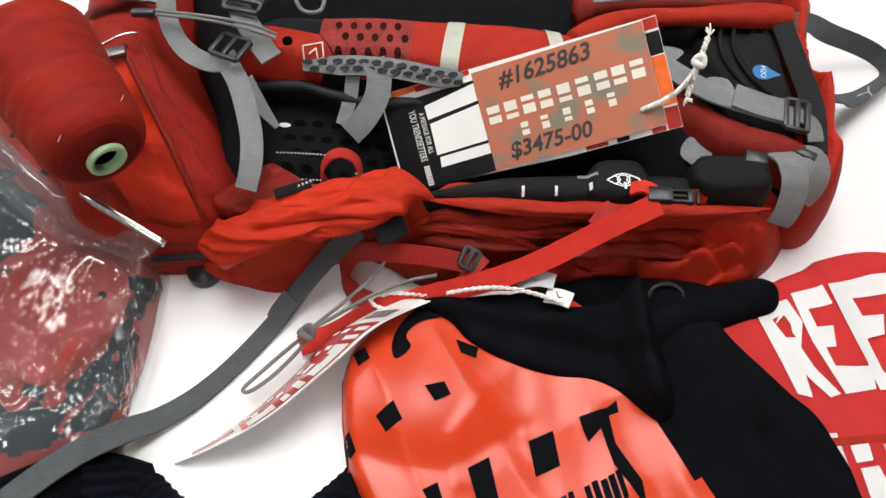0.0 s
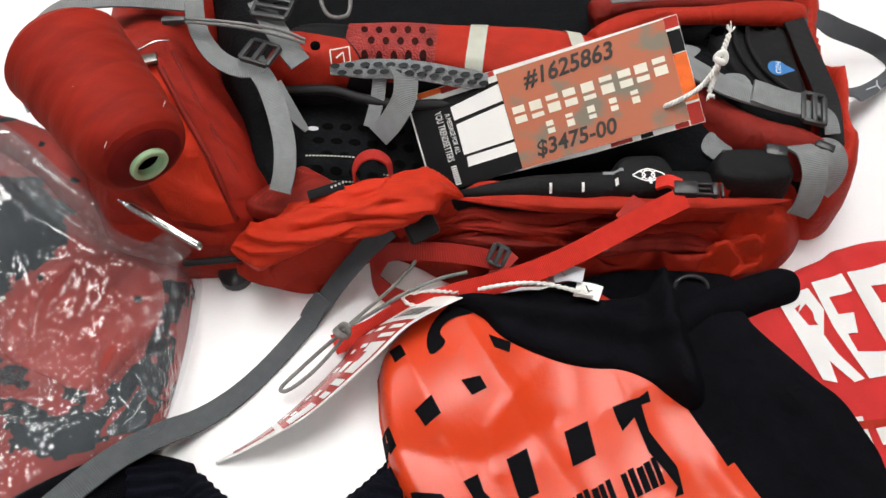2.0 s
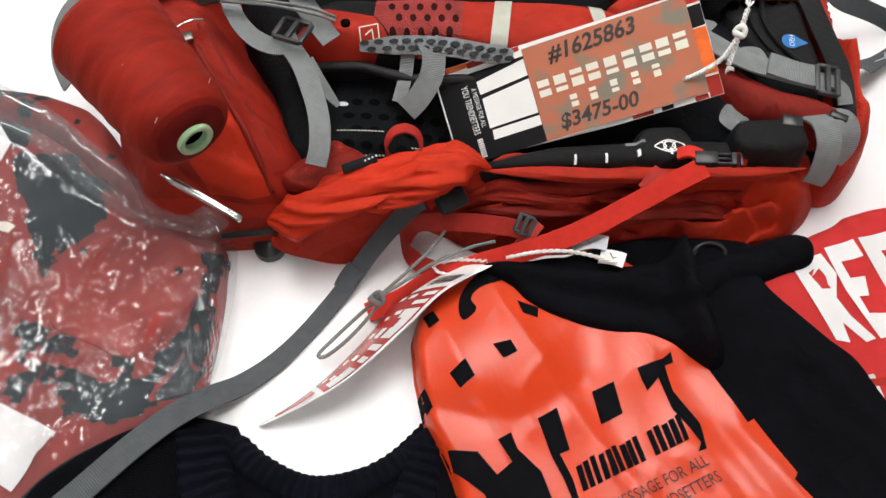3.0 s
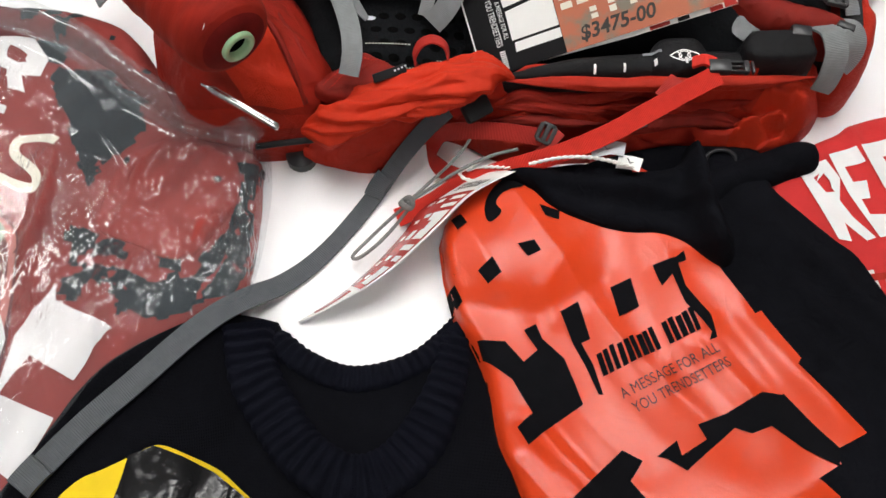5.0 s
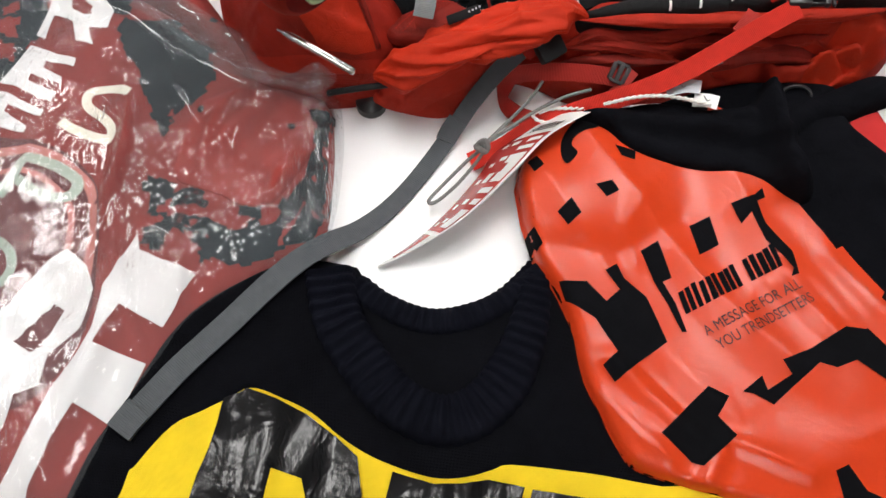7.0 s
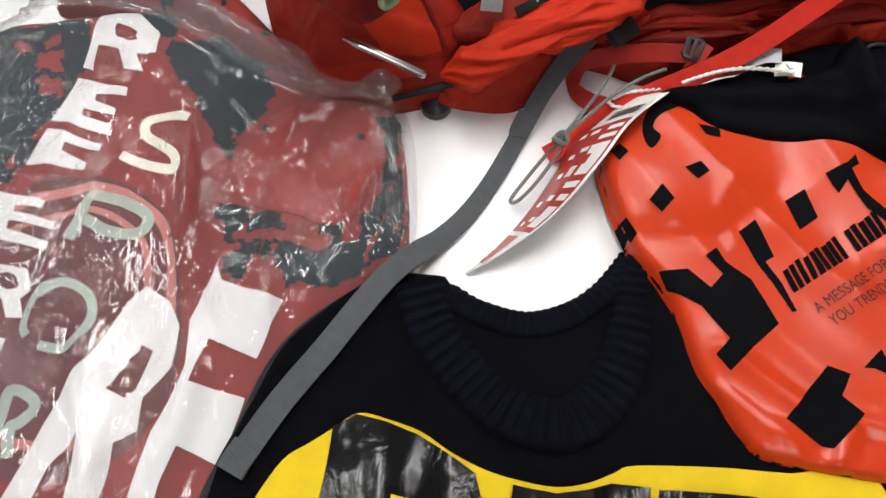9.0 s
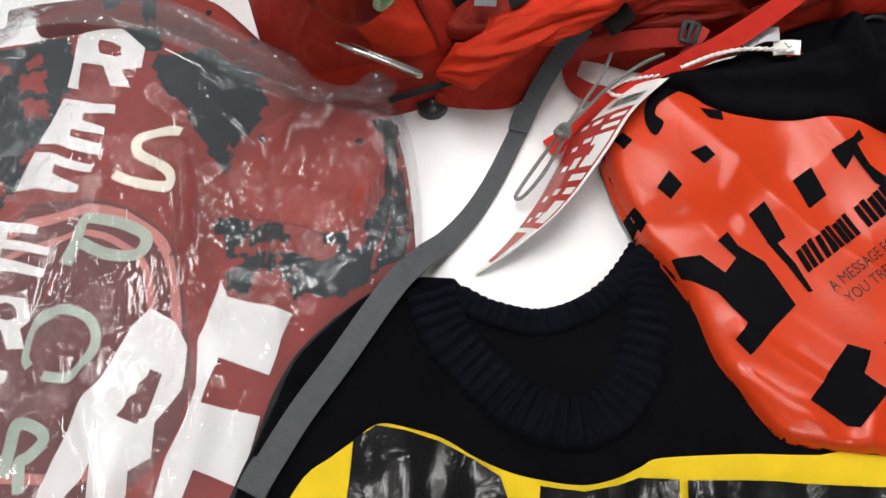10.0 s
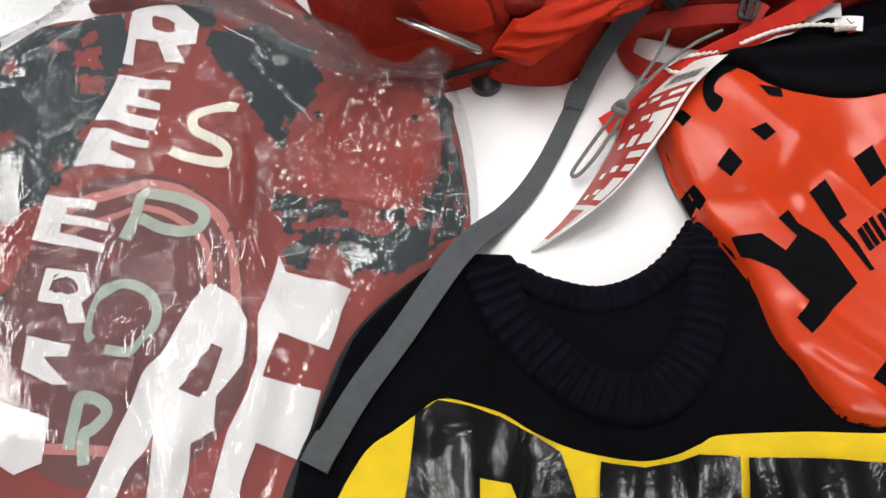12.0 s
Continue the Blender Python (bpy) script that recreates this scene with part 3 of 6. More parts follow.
def text_geometry(text, size=1.0, bold=0.0):
    cu = bpy.data.curves.new("writing", "FONT")
    cu.body = text
    cu.size = size
    cu.offset = bold * size
    cu.align_x = "CENTER"
    cu.align_y = "CENTER"
    cu.resolution_u = 3
    ob = new("writing", cu)
    me = bpy.data.meshes.new_from_object(ob.evaluated_get(bpy.context.evaluated_depsgraph_get()))
    bpy.data.objects.remove(ob)
    bm = bmesh.new()
    bm.from_mesh(me)
    bpy.data.meshes.remove(me)
    return bm


def writing(name, text, origin, along, up, h, material, parent, off=0.0008, cut=0.006):
    """Letters laid over a height function: along and up are the ground vectors of one unit of text."""
    bm = text_geometry(text)
    bmesh.ops.triangulate(bm, faces=bm.faces[:])
    o, a, u = (np.array(q, float) for q in (origin, along, up))
    for v in bm.verts:
        q = o + a * v.co.x + u * v.co.y
        v.co = (q[0], q[1], 0)
    for _ in range(2):
        es = [e for e in bm.edges if e.calc_length() > cut]
        if es:
            bmesh.ops.subdivide_edges(bm, edges=es, cuts=1)
    P = np.array([(v.co.x, v.co.y) for v in bm.verts])
    for v, z in zip(bm.verts, h(P) + off):
        v.co.z = z
    return part(name, bm, material, parent, flat=True)


def flat_writing(name, text, m, size, material, parent, squeeze=1.0, slant=0.0, bold=0.0):
    bm = text_geometry(text, size, bold)
    for v in bm.verts:
        v.co.x = v.co.x * squeeze + v.co.y * slant
    bmesh.ops.transform(bm, matrix=m, verts=bm.verts[:])
    return part(name, bm, material, parent, flat=True)


def plate(name, outline, m, thick, material, parent, label=""):
    """A thin card of a given outline in its own plane."""
    bm = bmesh.new()
    vs = [bm.verts.new((x, y, 0)) for x, y in outline]
    f = bm.faces.new(vs)
    if f.normal.z < 0 or f.calc_area() == 0:
        f.normal_flip()
    f.normal_update()
    r = bmesh.ops.extrude_face_region(bm, geom=[f])
    bmesh.ops.translate(bm, vec=(0, 0, thick), verts=[v for v in r["geom"] if isinstance(v, bmesh.types.BMVert)])
    bmesh.ops.recalc_face_normals(bm, faces=bm.faces[:])
    bmesh.ops.transform(bm, matrix=m, verts=bm.verts[:])
    return part(name, bm, material, parent, label, flat=True)


def ragged(outline, step, amp, seed):
    """An outline with the blocky, frayed edge of printed camouflage."""
    rnd = random.Random(seed)
    poly = resample(np.array(outline, float), step)
    out = []
    for a, b in zip(poly, np.roll(poly, -1, 0)):
        d = b - a
        k = np.array((-d[1], d[0])) / max(np.linalg.norm(d), 1e-9)
        j = rnd.uniform(-amp, amp)
        out += [a + d * 0.05 + k * j, b - d * 0.05 + k * j]
    return np.array(out)


def rect(x0, y0, x1, y1):
    return [(x0, y0), (x1, y0), (x1, y1), (x0, y1)]


# ---- room ----
def slab(name, lo, hi, material, label, category="room", kind="structure"):
    bm = bmesh.new()
    c = [(a + b) / 2 for a, b in zip(lo, hi)]
    block(bm, [b - a for a, b in zip(lo, hi)], Matrix.Translation(c))
    ob = part(name, bm, material, None, flat=True)
    return tagged(ob, label, category, kind=kind)


# added room shell, out of view; it limits and bounces the panels' light
slab("floor", (-3, -2.6, -0.80), (3, 3.4, -0.75), "floor", "unseen grey vinyl floor added to close the room")
slab("ceiling", (-3, -2.6, 1.95), (3, 3.4, 2.0), "wall", "unseen grey ceiling added to close the room")
slab("wall_north", (-3.1, 3.4, -0.8), (3.1, 3.5, 2.0), "wall", "unseen grey wall added to close the room")
slab("wall_south", (-3.1, -2.7, -0.8), (3.1, -2.6, 2.0), "wall", "unseen grey wall added to close the room")
slab("wall_west", (-3.1, -2.6, -0.8), (-3.0, 3.4, 2.0), "wall", "unseen grey wall added to close the room")
slab("wall_east", (3.0, -2.6, -0.8), (3.1, 3.4, 2.0), "wall", "unseen grey wall added to close the room")


def ceiling_light(x, y):
    e = thing("ceiling_light", (x, y, 1.95), "flush white ceiling panel light out of view, set by highlights and fill, switched on", "light", "ceiling lights")
    bm = bmesh.new()
    for s in (-1, 1):
        block(bm, (0.03, 1.26, 0.04), Matrix.Translation((x + s * 0.195, y, 1.928)), 0.004)
        block(bm, (0.36, 0.03, 0.04), Matrix.Translation((x, y + s * 0.615, 1.928)), 0.004)
    part("frame", bm, "steel", e)
    bm = bmesh.new()
    block(bm, (0.358, 1.198, 0.01), Matrix.Translation((x, y, 1.925)))
    part("diffuser", bm, "glow", e, "glowing white diffuser", flat=True)


# unseen panels set by highlights; the last, at y -1.95, is added fill
for lx, ly in ((0.75, 1.15), (-1.72, 1.10), (-0.25, 0.75), (-0.25, -1.95)):
    ceiling_light(lx, ly)

table = thing("table", (0, 0.3, -0.75), "large white laminate work table strewn with clothing", "table")
box_part("tabletop", (2.4, 1.7, 0.03), Matrix.Translation((0, 0.35, -0.0152)), "table", table, 0.003)
for sx in (-1.1, 1.1):
    for sy in (-0.42, 1.12):
        box_part("leg", (0.05, 0.05, 0.715), Matrix.Translation((sx, sy, -0.39)), "steel", table, 0.004)

# ---- jersey in its clear bag ----
BAG = smooth([(-0.60, 0.50), (-0.547, 0.507), (-0.47, 0.497), (-0.405, 0.470), (-0.35, 0.415), (-0.305, 0.378), (-0.245, 0.352),
              (-0.233, 0.31), (-0.235, 0.26), (-0.243, 0.21), (-0.256, 0.172), (-0.300, 0.148), (-0.340, 0.120), (-0.368, 0.085), (-0.392, 0.04), (-0.415, -0.02), (-0.44, -0.12), (-0.52, -0.14),
              (-0.72, -0.10), (-0.74, 0.2), (-0.70, 0.44)], 5)
JERSEY = smooth([(-0.62, 0.487), (-0.547, 0.495), (-0.47, 0.485), (-0.41, 0.463), (-0.35, 0.405), (-0.305, 0.368), (-0.250, 0.340),
                 (-0.243, 0.30), (-0.245, 0.25), (-0.252, 0.20), (-0.264, 0.172), (-0.304, 0.146), (-0.344, 0.117), (-0.372, 0.082), (-0.396, 0.036), (-0.42, -0.02), (-0.445, -0.11), (-0.52, -0.12),
                 (-0.70, -0.08), (-0.72, 0.2), (-0.69, 0.43)], 5)


def jersey_folds(P):
    z = folds(P, 68, 0.16, 0.035, 0.010, 3.1) + folds(P, 40, 0.09, 0.03, 0.004, 7.7)
    z += ridge(P, [(-0.425, 0.36), (-0.43, 0.24), (-0.43, 0.12), (-0.47, 0.0)], 0.010, 0.012)
    z += ridge(P, [(-0.36, 0.33), (-0.31, 0.27), (-0.27, 0.24)], 0.005, 0.012)
    z += creases(P, (-0.32, 0.27), (0.06, 0.06), 60, 16, 0.008, 0.04, 0.005, 3) + creases(P, (-0.46, 0.17), (0.1, 0.2), 74, 18, 0.005, 0.08, 0.0060, 4) + creases(P, (-0.40, 0.20), (0.04, 0.12), 82, 9, 0.007, 0.07, 0.005, 8)
    return z


jersey_h = pile(JERSEY, 0.002, 0.027, 0.03, jersey_folds)
jersey = thing("football_jersey", (-0.47, 0.2, 0), "brick red and dark camouflage jersey with white print in a bag", "jersey")
drape("body", JERSEY, jersey_h, "camo_red", jersey, 0.005, 0, 0.03)
CAMO = [
    [(-0.66, 0.48), (-0.526, 0.483), (-0.513, 0.447), (-0.543, 0.389), (-0.577, 0.335), (-0.598, 0.308), (-0.70, 0.26), (-0.70, 0.42)],
    [(-0.449, 0.412), (-0.437, 0.436), (-0.394, 0.432), (-0.352, 0.398), (-0.350, 0.355), (-0.372, 0.332), (-0.396, 0.300), (-0.409, 0.325), (-0.422, 0.370)],
    [(-0.403, 0.229), (-0.379, 0.204), (-0.329, 0.168), (-0.302, 0.175), (-0.262, 0.19), (-0.251, 0.229), (-0.246, 0.294), (-0.246, 0.325), (-0.262, 0.318), (-0.258, 0.285),
     (-0.270, 0.243), (-0.294, 0.210), (-0.324, 0.204), (-0.359, 0.216)],
    [(-0.407, 0.267), (-0.38, 0.255), (-0.388, 0.231), (-0.407, 0.231)],
    [(-0.47, 0.483), (-0.43, 0.468), (-0.44, 0.44), (-0.47, 0.45)],
    [(-0.66, 0.22), (-0.63, 0.23), (-0.62, 0.18), (-0.65, 0.14), (-0.69, 0.16)],
]
for i, c in enumerate(CAMO):
    drape("camouflage_patch", ragged(c, 0.011, 0.0045, i), jersey_h, "camo_dark", jersey, 0.006, 0.0006, label="dark green-black camouflage patch")
rnd = random.Random(5)
for i in range(16):
    zone = i % 2
    x, y = (rnd.uniform(-0.64, -0.55), rnd.uniform(0.33, 0.47)) if zone else (rnd.uniform(-0.40, -0.26), rnd.uniform(0.17, 0.24))
    r = rnd.uniform(0.005, 0.013)
    q = ragged([(x - r, y - r * 0.7), (x + r, y - r), (x + r * 0.8, y + r), (x - r, y + r * 0.8)], 0.006, 0.003, i)
    if inside(np.array([(x, y)]), JERSEY)[0]:
        drape("camouflage_patch", q, jersey_h, "camo_red" if zone else "camo_dark", jersey, 0.006, 0.0012)
flap = smooth([(-0.350, 0.335), (-0.300, 0.345), (-0.262, 0.318), (-0.263, 0.262), (-0.295, 0.222), (-0.345, 0.236), (-0.385, 0.268)], 4)
flap_h = pile(flap, jersey_h, 0.003, 0.004)
jersey_flap = drape("flap", flap, flap_h, "camo_flap", jersey, 0.005, 0, 0.004, "plain brick red fabric flap with snap buttons")
for x, y in ((-0.277, 0.300), (-0.357, 0.318)):
    v = [(x + 0.0035 * math.cos(a), y + 0.0035 * math.sin(a), 0.0) for a in np.linspace(0, 2 * math.pi, 12, False)]
    drape("snap_button", [q[:2] for q in v], flap_h, "camo_dark", jersey_flap, 0.003, 0.0015)
plum = smooth([(-0.575, 0.30), (-0.514, 0.306), (-0.468, 0.279), (-0.443, 0.238), (-0.440, 0.192), (-0.455, 0.10), (-0.53, 0.05), (-0.62, 0.08),
               (-0.65, 0.2)], 5)
disc = drape("printed_disc", plum, jersey_h, "plum", jersey, 0.006, 0.0009, label="brown-red printed disc")


def stroke(path, w, n=6, closed=False):
    """The outline of a painted stroke of width w."""
    p = smooth(path, n, closed)
    t = np.gradient(p, axis=0)
    k = np.stack([-t[:, 1], t[:, 0]], 1) / np.linalg.norm(t, axis=1)[:, None]
    return np.concatenate([p + k * w / 2, (p - k * w / 2)[::-1]])


for path, w in (([(-0.59, 0.286), (-0.514, 0.296), (-0.468, 0.268), (-0.449, 0.235), (-0.447, 0.192), (-0.462, 0.12)], 0.009),
                ([(-0.59, 0.266), (-0.520, 0.274), (-0.485, 0.254), (-0.469, 0.228), (-0.468, 0.192)], 0.006),
                ([(-0.64, 0.10), (-0.58, 0.085), (-0.53, 0.075), (-0.49, 0.10)], 0.008)):
    drape("printed_ring", stroke(path, w), jersey_h, "pink_print", disc, 0.006, 0.0014, label="dull pink printed arc")
TAIL = smooth([(-0.56, 0.507), (-0.50, 0.514), (-0.458, 0.511), (-0.412, 0.499), (-0.374, 0.475), (-0.340, 0.425), (-0.305, 0.372), (-0.330, 0.366), (-0.365, 0.402), (-0.42, 0.452), (-0.50, 0.484)], 5)
tail_h = pile(TAIL, 0.002, 0.042, 0.022, lambda P: creases(P, (-0.40, 0.46), (0.06, 0.04), -48, 8, 0.006, 0.04, 0.006, 61))
drape("sleeve", TAIL, tail_h, "camo_red", jersey, 0.004, 0, 0.02, "brick red sleeve with dark camouflage flecks outside the bag")
for i, (x, y, r) in enumerate(((-0.448, 0.498, 0.010), (-0.425, 0.490, 0.007), (-0.400, 0.484, 0.0035), (-0.385, 0.455, 0.003), (-0.352, 0.418, 0.004), (-0.47, 0.500, 0.012), (-0.44, 0.478, 0.009))):
    drape("camouflage_patch", ragged([(x - r, y - r), (x + r * 0.6, y - r), (x + r, y + r * 0.5), (x - r * 0.4, y + r)], 0.006, 0.0015, i + 70), tail_h, "camo_dark", jersey, 0.004, 0.0008)
# white block shapes down the front
SHAPES = [
    [(-0.51, 0.487), (-0.473, 0.477), (-0.45, 0.443), (-0.455, 0.423), (-0.473, 0.425), (-0.467, 0.405), (-0.485, 0.412), (-0.49, 0.435),
     (-0.51, 0.445), (-0.515, 0.417), (-0.525, 0.423)],
    [(-0.529, 0.412), (-0.482, 0.391), (-0.484, 0.383), (-0.512, 0.393), (-0.514, 0.386), (-0.494, 0.372), (-0.496, 0.366), (-0.523, 0.378),
     (-0.525, 0.371), (-0.498, 0.357), (-0.502, 0.347), (-0.554, 0.372)],
    [(-0.557, 0.364), (-0.507, 0.338), (-0.509, 0.331), (-0.538, 0.344), (-0.541, 0.336), (-0.521, 0.322), (-0.523, 0.315), (-0.575, 0.329)],
    [(-0.600, 0.308), (-0.555, 0.289), (-0.558, 0.282), (-0.582, 0.291), (-0.584, 0.285), (-0.547, 0.268), (-0.549, 0.261), (-0.588, 0.278),
     (-0.590, 0.270), (-0.551, 0.249), (-0.553, 0.242), (-0.614, 0.269)],
    [(-0.603, 0.241), (-0.569, 0.228), (-0.565, 0.208), (-0.575, 0.203), (-0.571, 0.185), (-0.587, 0.189), (-0.591, 0.206), (-0.612, 0.214)],
    [(-0.622, 0.187), (-0.584, 0.169), (-0.587, 0.160), (-0.609, 0.166), (-0.588, 0.138), (-0.600, 0.140), (-0.628, 0.160)],
    [(-0.650, 0.140), (-0.605, 0.115), (-0.613, 0.082), (-0.635, 0.078), (-0.650, 0.090)],
]
HOLES = {0: [(-0.49, 0.463), (-0.471, 0.452), (-0.475, 0.440), (-0.493, 0.451)], 4: [(-0.596, 0.232), (-0.578, 0.224), (-0.577, 0.213), (-0.60, 0.221)]}
for i, s in enumerate(SHAPES):
    drape("white_shape", s, jersey_h, "white_print", jersey, 0.004, 0.0016, label="white printed block shape", holes=[HOLES[i]] if i in HOLES else [])
for path, w, m in (([(-0.424, 0.343), (-0.445, 0.353), (-0.464, 0.353), (-0.466, 0.338), (-0.442, 0.314), (-0.443, 0.301), (-0.462, 0.305), (-0.488, 0.322)], 0.009, "cream_print"),
                   ([(-0.533, 0.248), (-0.523, 0.267), (-0.514, 0.286), (-0.489, 0.277), (-0.468, 0.261), (-0.475, 0.246), (-0.498, 0.250), (-0.519, 0.264)], 0.010, "mint_print"),
                   ([(-0.566, 0.168), (-0.569, 0.178), (-0.561, 0.199), (-0.541, 0.211), (-0.520, 0.200), (-0.513, 0.183), (-0.519, 0.165), (-0.539, 0.155), (-0.558, 0.160)], 0.008, "mint_print"),
                   ([(-0.592, 0.088), (-0.586, 0.108), (-0.579, 0.126), (-0.566, 0.120), (-0.562, 0.110), (-0.573, 0.100), (-0.580, 0.096), (-0.582, 0.074)], 0.009, "mint_print")):
    drape("printed_stroke", stroke(path, w), jersey_h, m, jersey, 0.004, 0.0018, label="pale printed stroke")
big1 = [(-0.468, 0.195), (-0.45, 0.179), (-0.443, 0.158), (-0.452, 0.125), (-0.475, 0.104), (-0.481, 0.079), (-0.498, 0.072), (-0.508, 0.033),
        (-0.53, -0.05), (-0.56, -0.05), (-0.523, 0.084), (-0.549, 0.06), (-0.60, -0.03), (-0.63, -0.03), (-0.553, 0.095), (-0.505, 0.156), (-0.484, 0.184)]
big2 = [(-0.411, 0.208), (-0.406, 0.190), (-0.357, 0.164), (-0.383, 0.120), (-0.418, 0.141), (-0.434, 0.108), (-0.394, 0.090), (-0.417, 0.041),
        (-0.447, 0.061), (-0.461, 0.036), (-0.49, -0.05), (-0.52, -0.05), (-0.469, 0.076), (-0.448, 0.102), (-0.437, 0.122), (-0.432, 0.158), (-0.42, 0.174)]
drape("white_shape", big1, jersey_h, "white_print", jersey, 0.005, 0.0022, label="large white printed shape",
      holes=[[(-0.470, 0.145), (-0.468, 0.138), (-0.480, 0.114), (-0.487, 0.108), (-0.500, 0.114)]])
drape("white_shape", big2, jersey_h, "white_print", jersey, 0.005, 0.0022, label="large white printed shape")


FOLD_A = [(-0.56, 0.502), (-0.47, 0.490), (-0.41, 0.460), (-0.352, 0.408), (-0.305, 0.374), (-0.250, 0.350)]
FOLD_B = [(-0.250, 0.350), (-0.240, 0.30), (-0.242, 0.25), (-0.250, 0.20)]


GLARE = [([(-0.605, 0.215), (-0.593, 0.267), (-0.572, 0.318), (-0.545, 0.355), (-0.517, 0.393)], 0.020), ([(-0.562, 0.168), (-0.547, 0.192), (-0.526, 0.221)], 0.011),
         ([(-0.370, 0.273), (-0.365, 0.241), (-0.356, 0.213)], 0.011), ([(-0.337, 0.214), (-0.319, 0.190)], 0.010), ([(-0.421, 0.286), (-0.408, 0.272), (-0.394, 0.238)], 0.010),
         ([(-0.265, 0.339), (-0.251, 0.313), (-0.240, 0.271)], 0.011), ([(-0.601, 0.444), (-0.575, 0.443)], 0.013), ([(-0.447, 0.392), (-0.416, 0.355)], 0.009),
         ([(-0.467, 0.132), (-0.425, 0.118)], 0.007), ([(-0.303, 0.200), (-0.253, 0.193)], 0.010), ([(-0.348, 0.154), (-0.327, 0.168)], 0.008)]


film_base = pile(BAG, 0.003, 0.041, 0.045)


def film_height(P):
    """Over the jersey with a gap: taut in places, crinkled along lines of slack, standing up along its doubled edges."""
    slack = np.zeros(len(P))
    for line, w in GLARE:
        slack = np.maximum(slack, np.exp(-(line_dist(P, line) / w) ** 2))
    loose = np.clip(-0.10 + 0.55 * folds(P, 60, 0.10, 0.05, 1.0, 21.0), 0.04, 0.3)
    patch = np.clip(slack * 1.05 + loose, 0, 1.1)
    taut = film_base(P) + folds(P, 150, 0.16, 0.07, 0.006, 6.0)
    under_it = jersey_h(P) + 0.003
    z = np.maximum(taut, under_it) + 0.002 * np.exp(-((taut - under_it) / 0.003) ** 2)
    z += patch * (folds(P, 55, 0.018, 0.0052, 0.0026, 11.0, True) + folds(P, 84, 0.012, 0.0040, 0.0017, 4.0, True) + folds(P, 125, 0.007, 0.004, 0.0010, 9.0))
    z += ridge(P, [(-0.262, 0.262), (-0.290, 0.250), (-0.297, 0.232), (-0.294, 0.205)], 0.0022, 0.0022) + ridge(P, [(-0.405, 0.392), (-0.378, 0.345), (-0.350, 0.300)], 0.0020, 0.0024)
    z += ridge(P, FOLD_A, 0.026, 0.012) + ridge(P, [(x - 0.012, y - 0.022) for x, y in FOLD_A], 0.010, 0.006) + ridge(P, FOLD_B, 0.014, 0.008)
    return np.maximum(z, 0.003)


bag = thing("plastic_bag", (-0.47, 0.2, 0), "clear crinkled plastic garment bag wrapped round a jersey", "plastic bag")
drape("film", BAG, film_height, "film", bag, 0.0017).visible_shadow = False

def fold_height(P):
    return 0.040 + ridge(P, FOLD_A, 0.022, 0.016) + folds(P, -38, 0.12, 0.02, 0.006, 2.0) + ridge(P, [(x - 0.016, y - 0.022) for x, y in FOLD_A], 0.008, 0.004)


drape("folded_edge", smooth([(-0.62, 0.515), (-0.52, 0.512), (-0.455, 0.492), (-0.40, 0.456), (-0.35, 0.412), (-0.305, 0.378), (-0.245, 0.356), (-0.236, 0.336), (-0.262, 0.330), (-0.325, 0.350), (-0.372, 0.385),
                             (-0.42, 0.430), (-0.48, 0.464), (-0.56, 0.482), (-0.62, 0.485)], 4), fold_height, "film_fold", bag, 0.004, label="doubled milky edge of the film").visible_shadow = False

# ---- black sweater ----
SWEATER = np.concatenate([smooth([(-0.224, 0.172), (-0.258, 0.179), (-0.303, 0.164), (-0.349, 0.140), (-0.376, 0.114), (-0.393, 0.088), (-0.405, 0.066),
                                  (-0.420, 0.044), (-0.438, 0.012), (-0.46, -0.06), (-0.46, -0.16), (-0.2, -0.20), (0.1, -0.20), (0.3, -0.14), (0.25, 0.05),
                                  (0.06, 0.14), (-0.05, 0.172)], 5, False),
                          smooth([(-0.068, 0.166), (-0.080, 0.156), (-0.098, 0.143), (-0.128, 0.132), (-0.155, 0.129), (-0.176, 0.134), (-0.2, 0.147),
                                  (-0.218, 0.160)], 5, False)])


def sweater_base(P):
    t = np.clip((-0.24 - P[:, 0]) / 0.06, 0, 1)
    return 0.001 + 0.026 * t * t * (3 - 2 * t)


def sweater_folds(P):
    z = folds(P, 20, 0.12, 0.04, 0.005, 1.0) + folds(P, 100, 0.08, 0.03, 0.002, 2.0) + creases(P, (-0.31, 0.09), (0.06, 0.06), 35, 8, 0.0015, 0.05, 0.008, 7)
    return z - 0.006 * np.exp(-(((P[:, 0] + 0.152) / 0.05) ** 2 + ((P[:, 1] - 0.095) / 0.025) ** 2))


sweater_h = pile(SWEATER, sweater_base, 0.013, 0.012, sweater_folds)
sweater = thing("sweater", (-0.15, 0.0, 0), "black knit sweater with ribbed collar and yellow front panel", "sweater")
drape("body", SWEATER, sweater_h, "knit", sweater, 0.006, 0, 0.012)


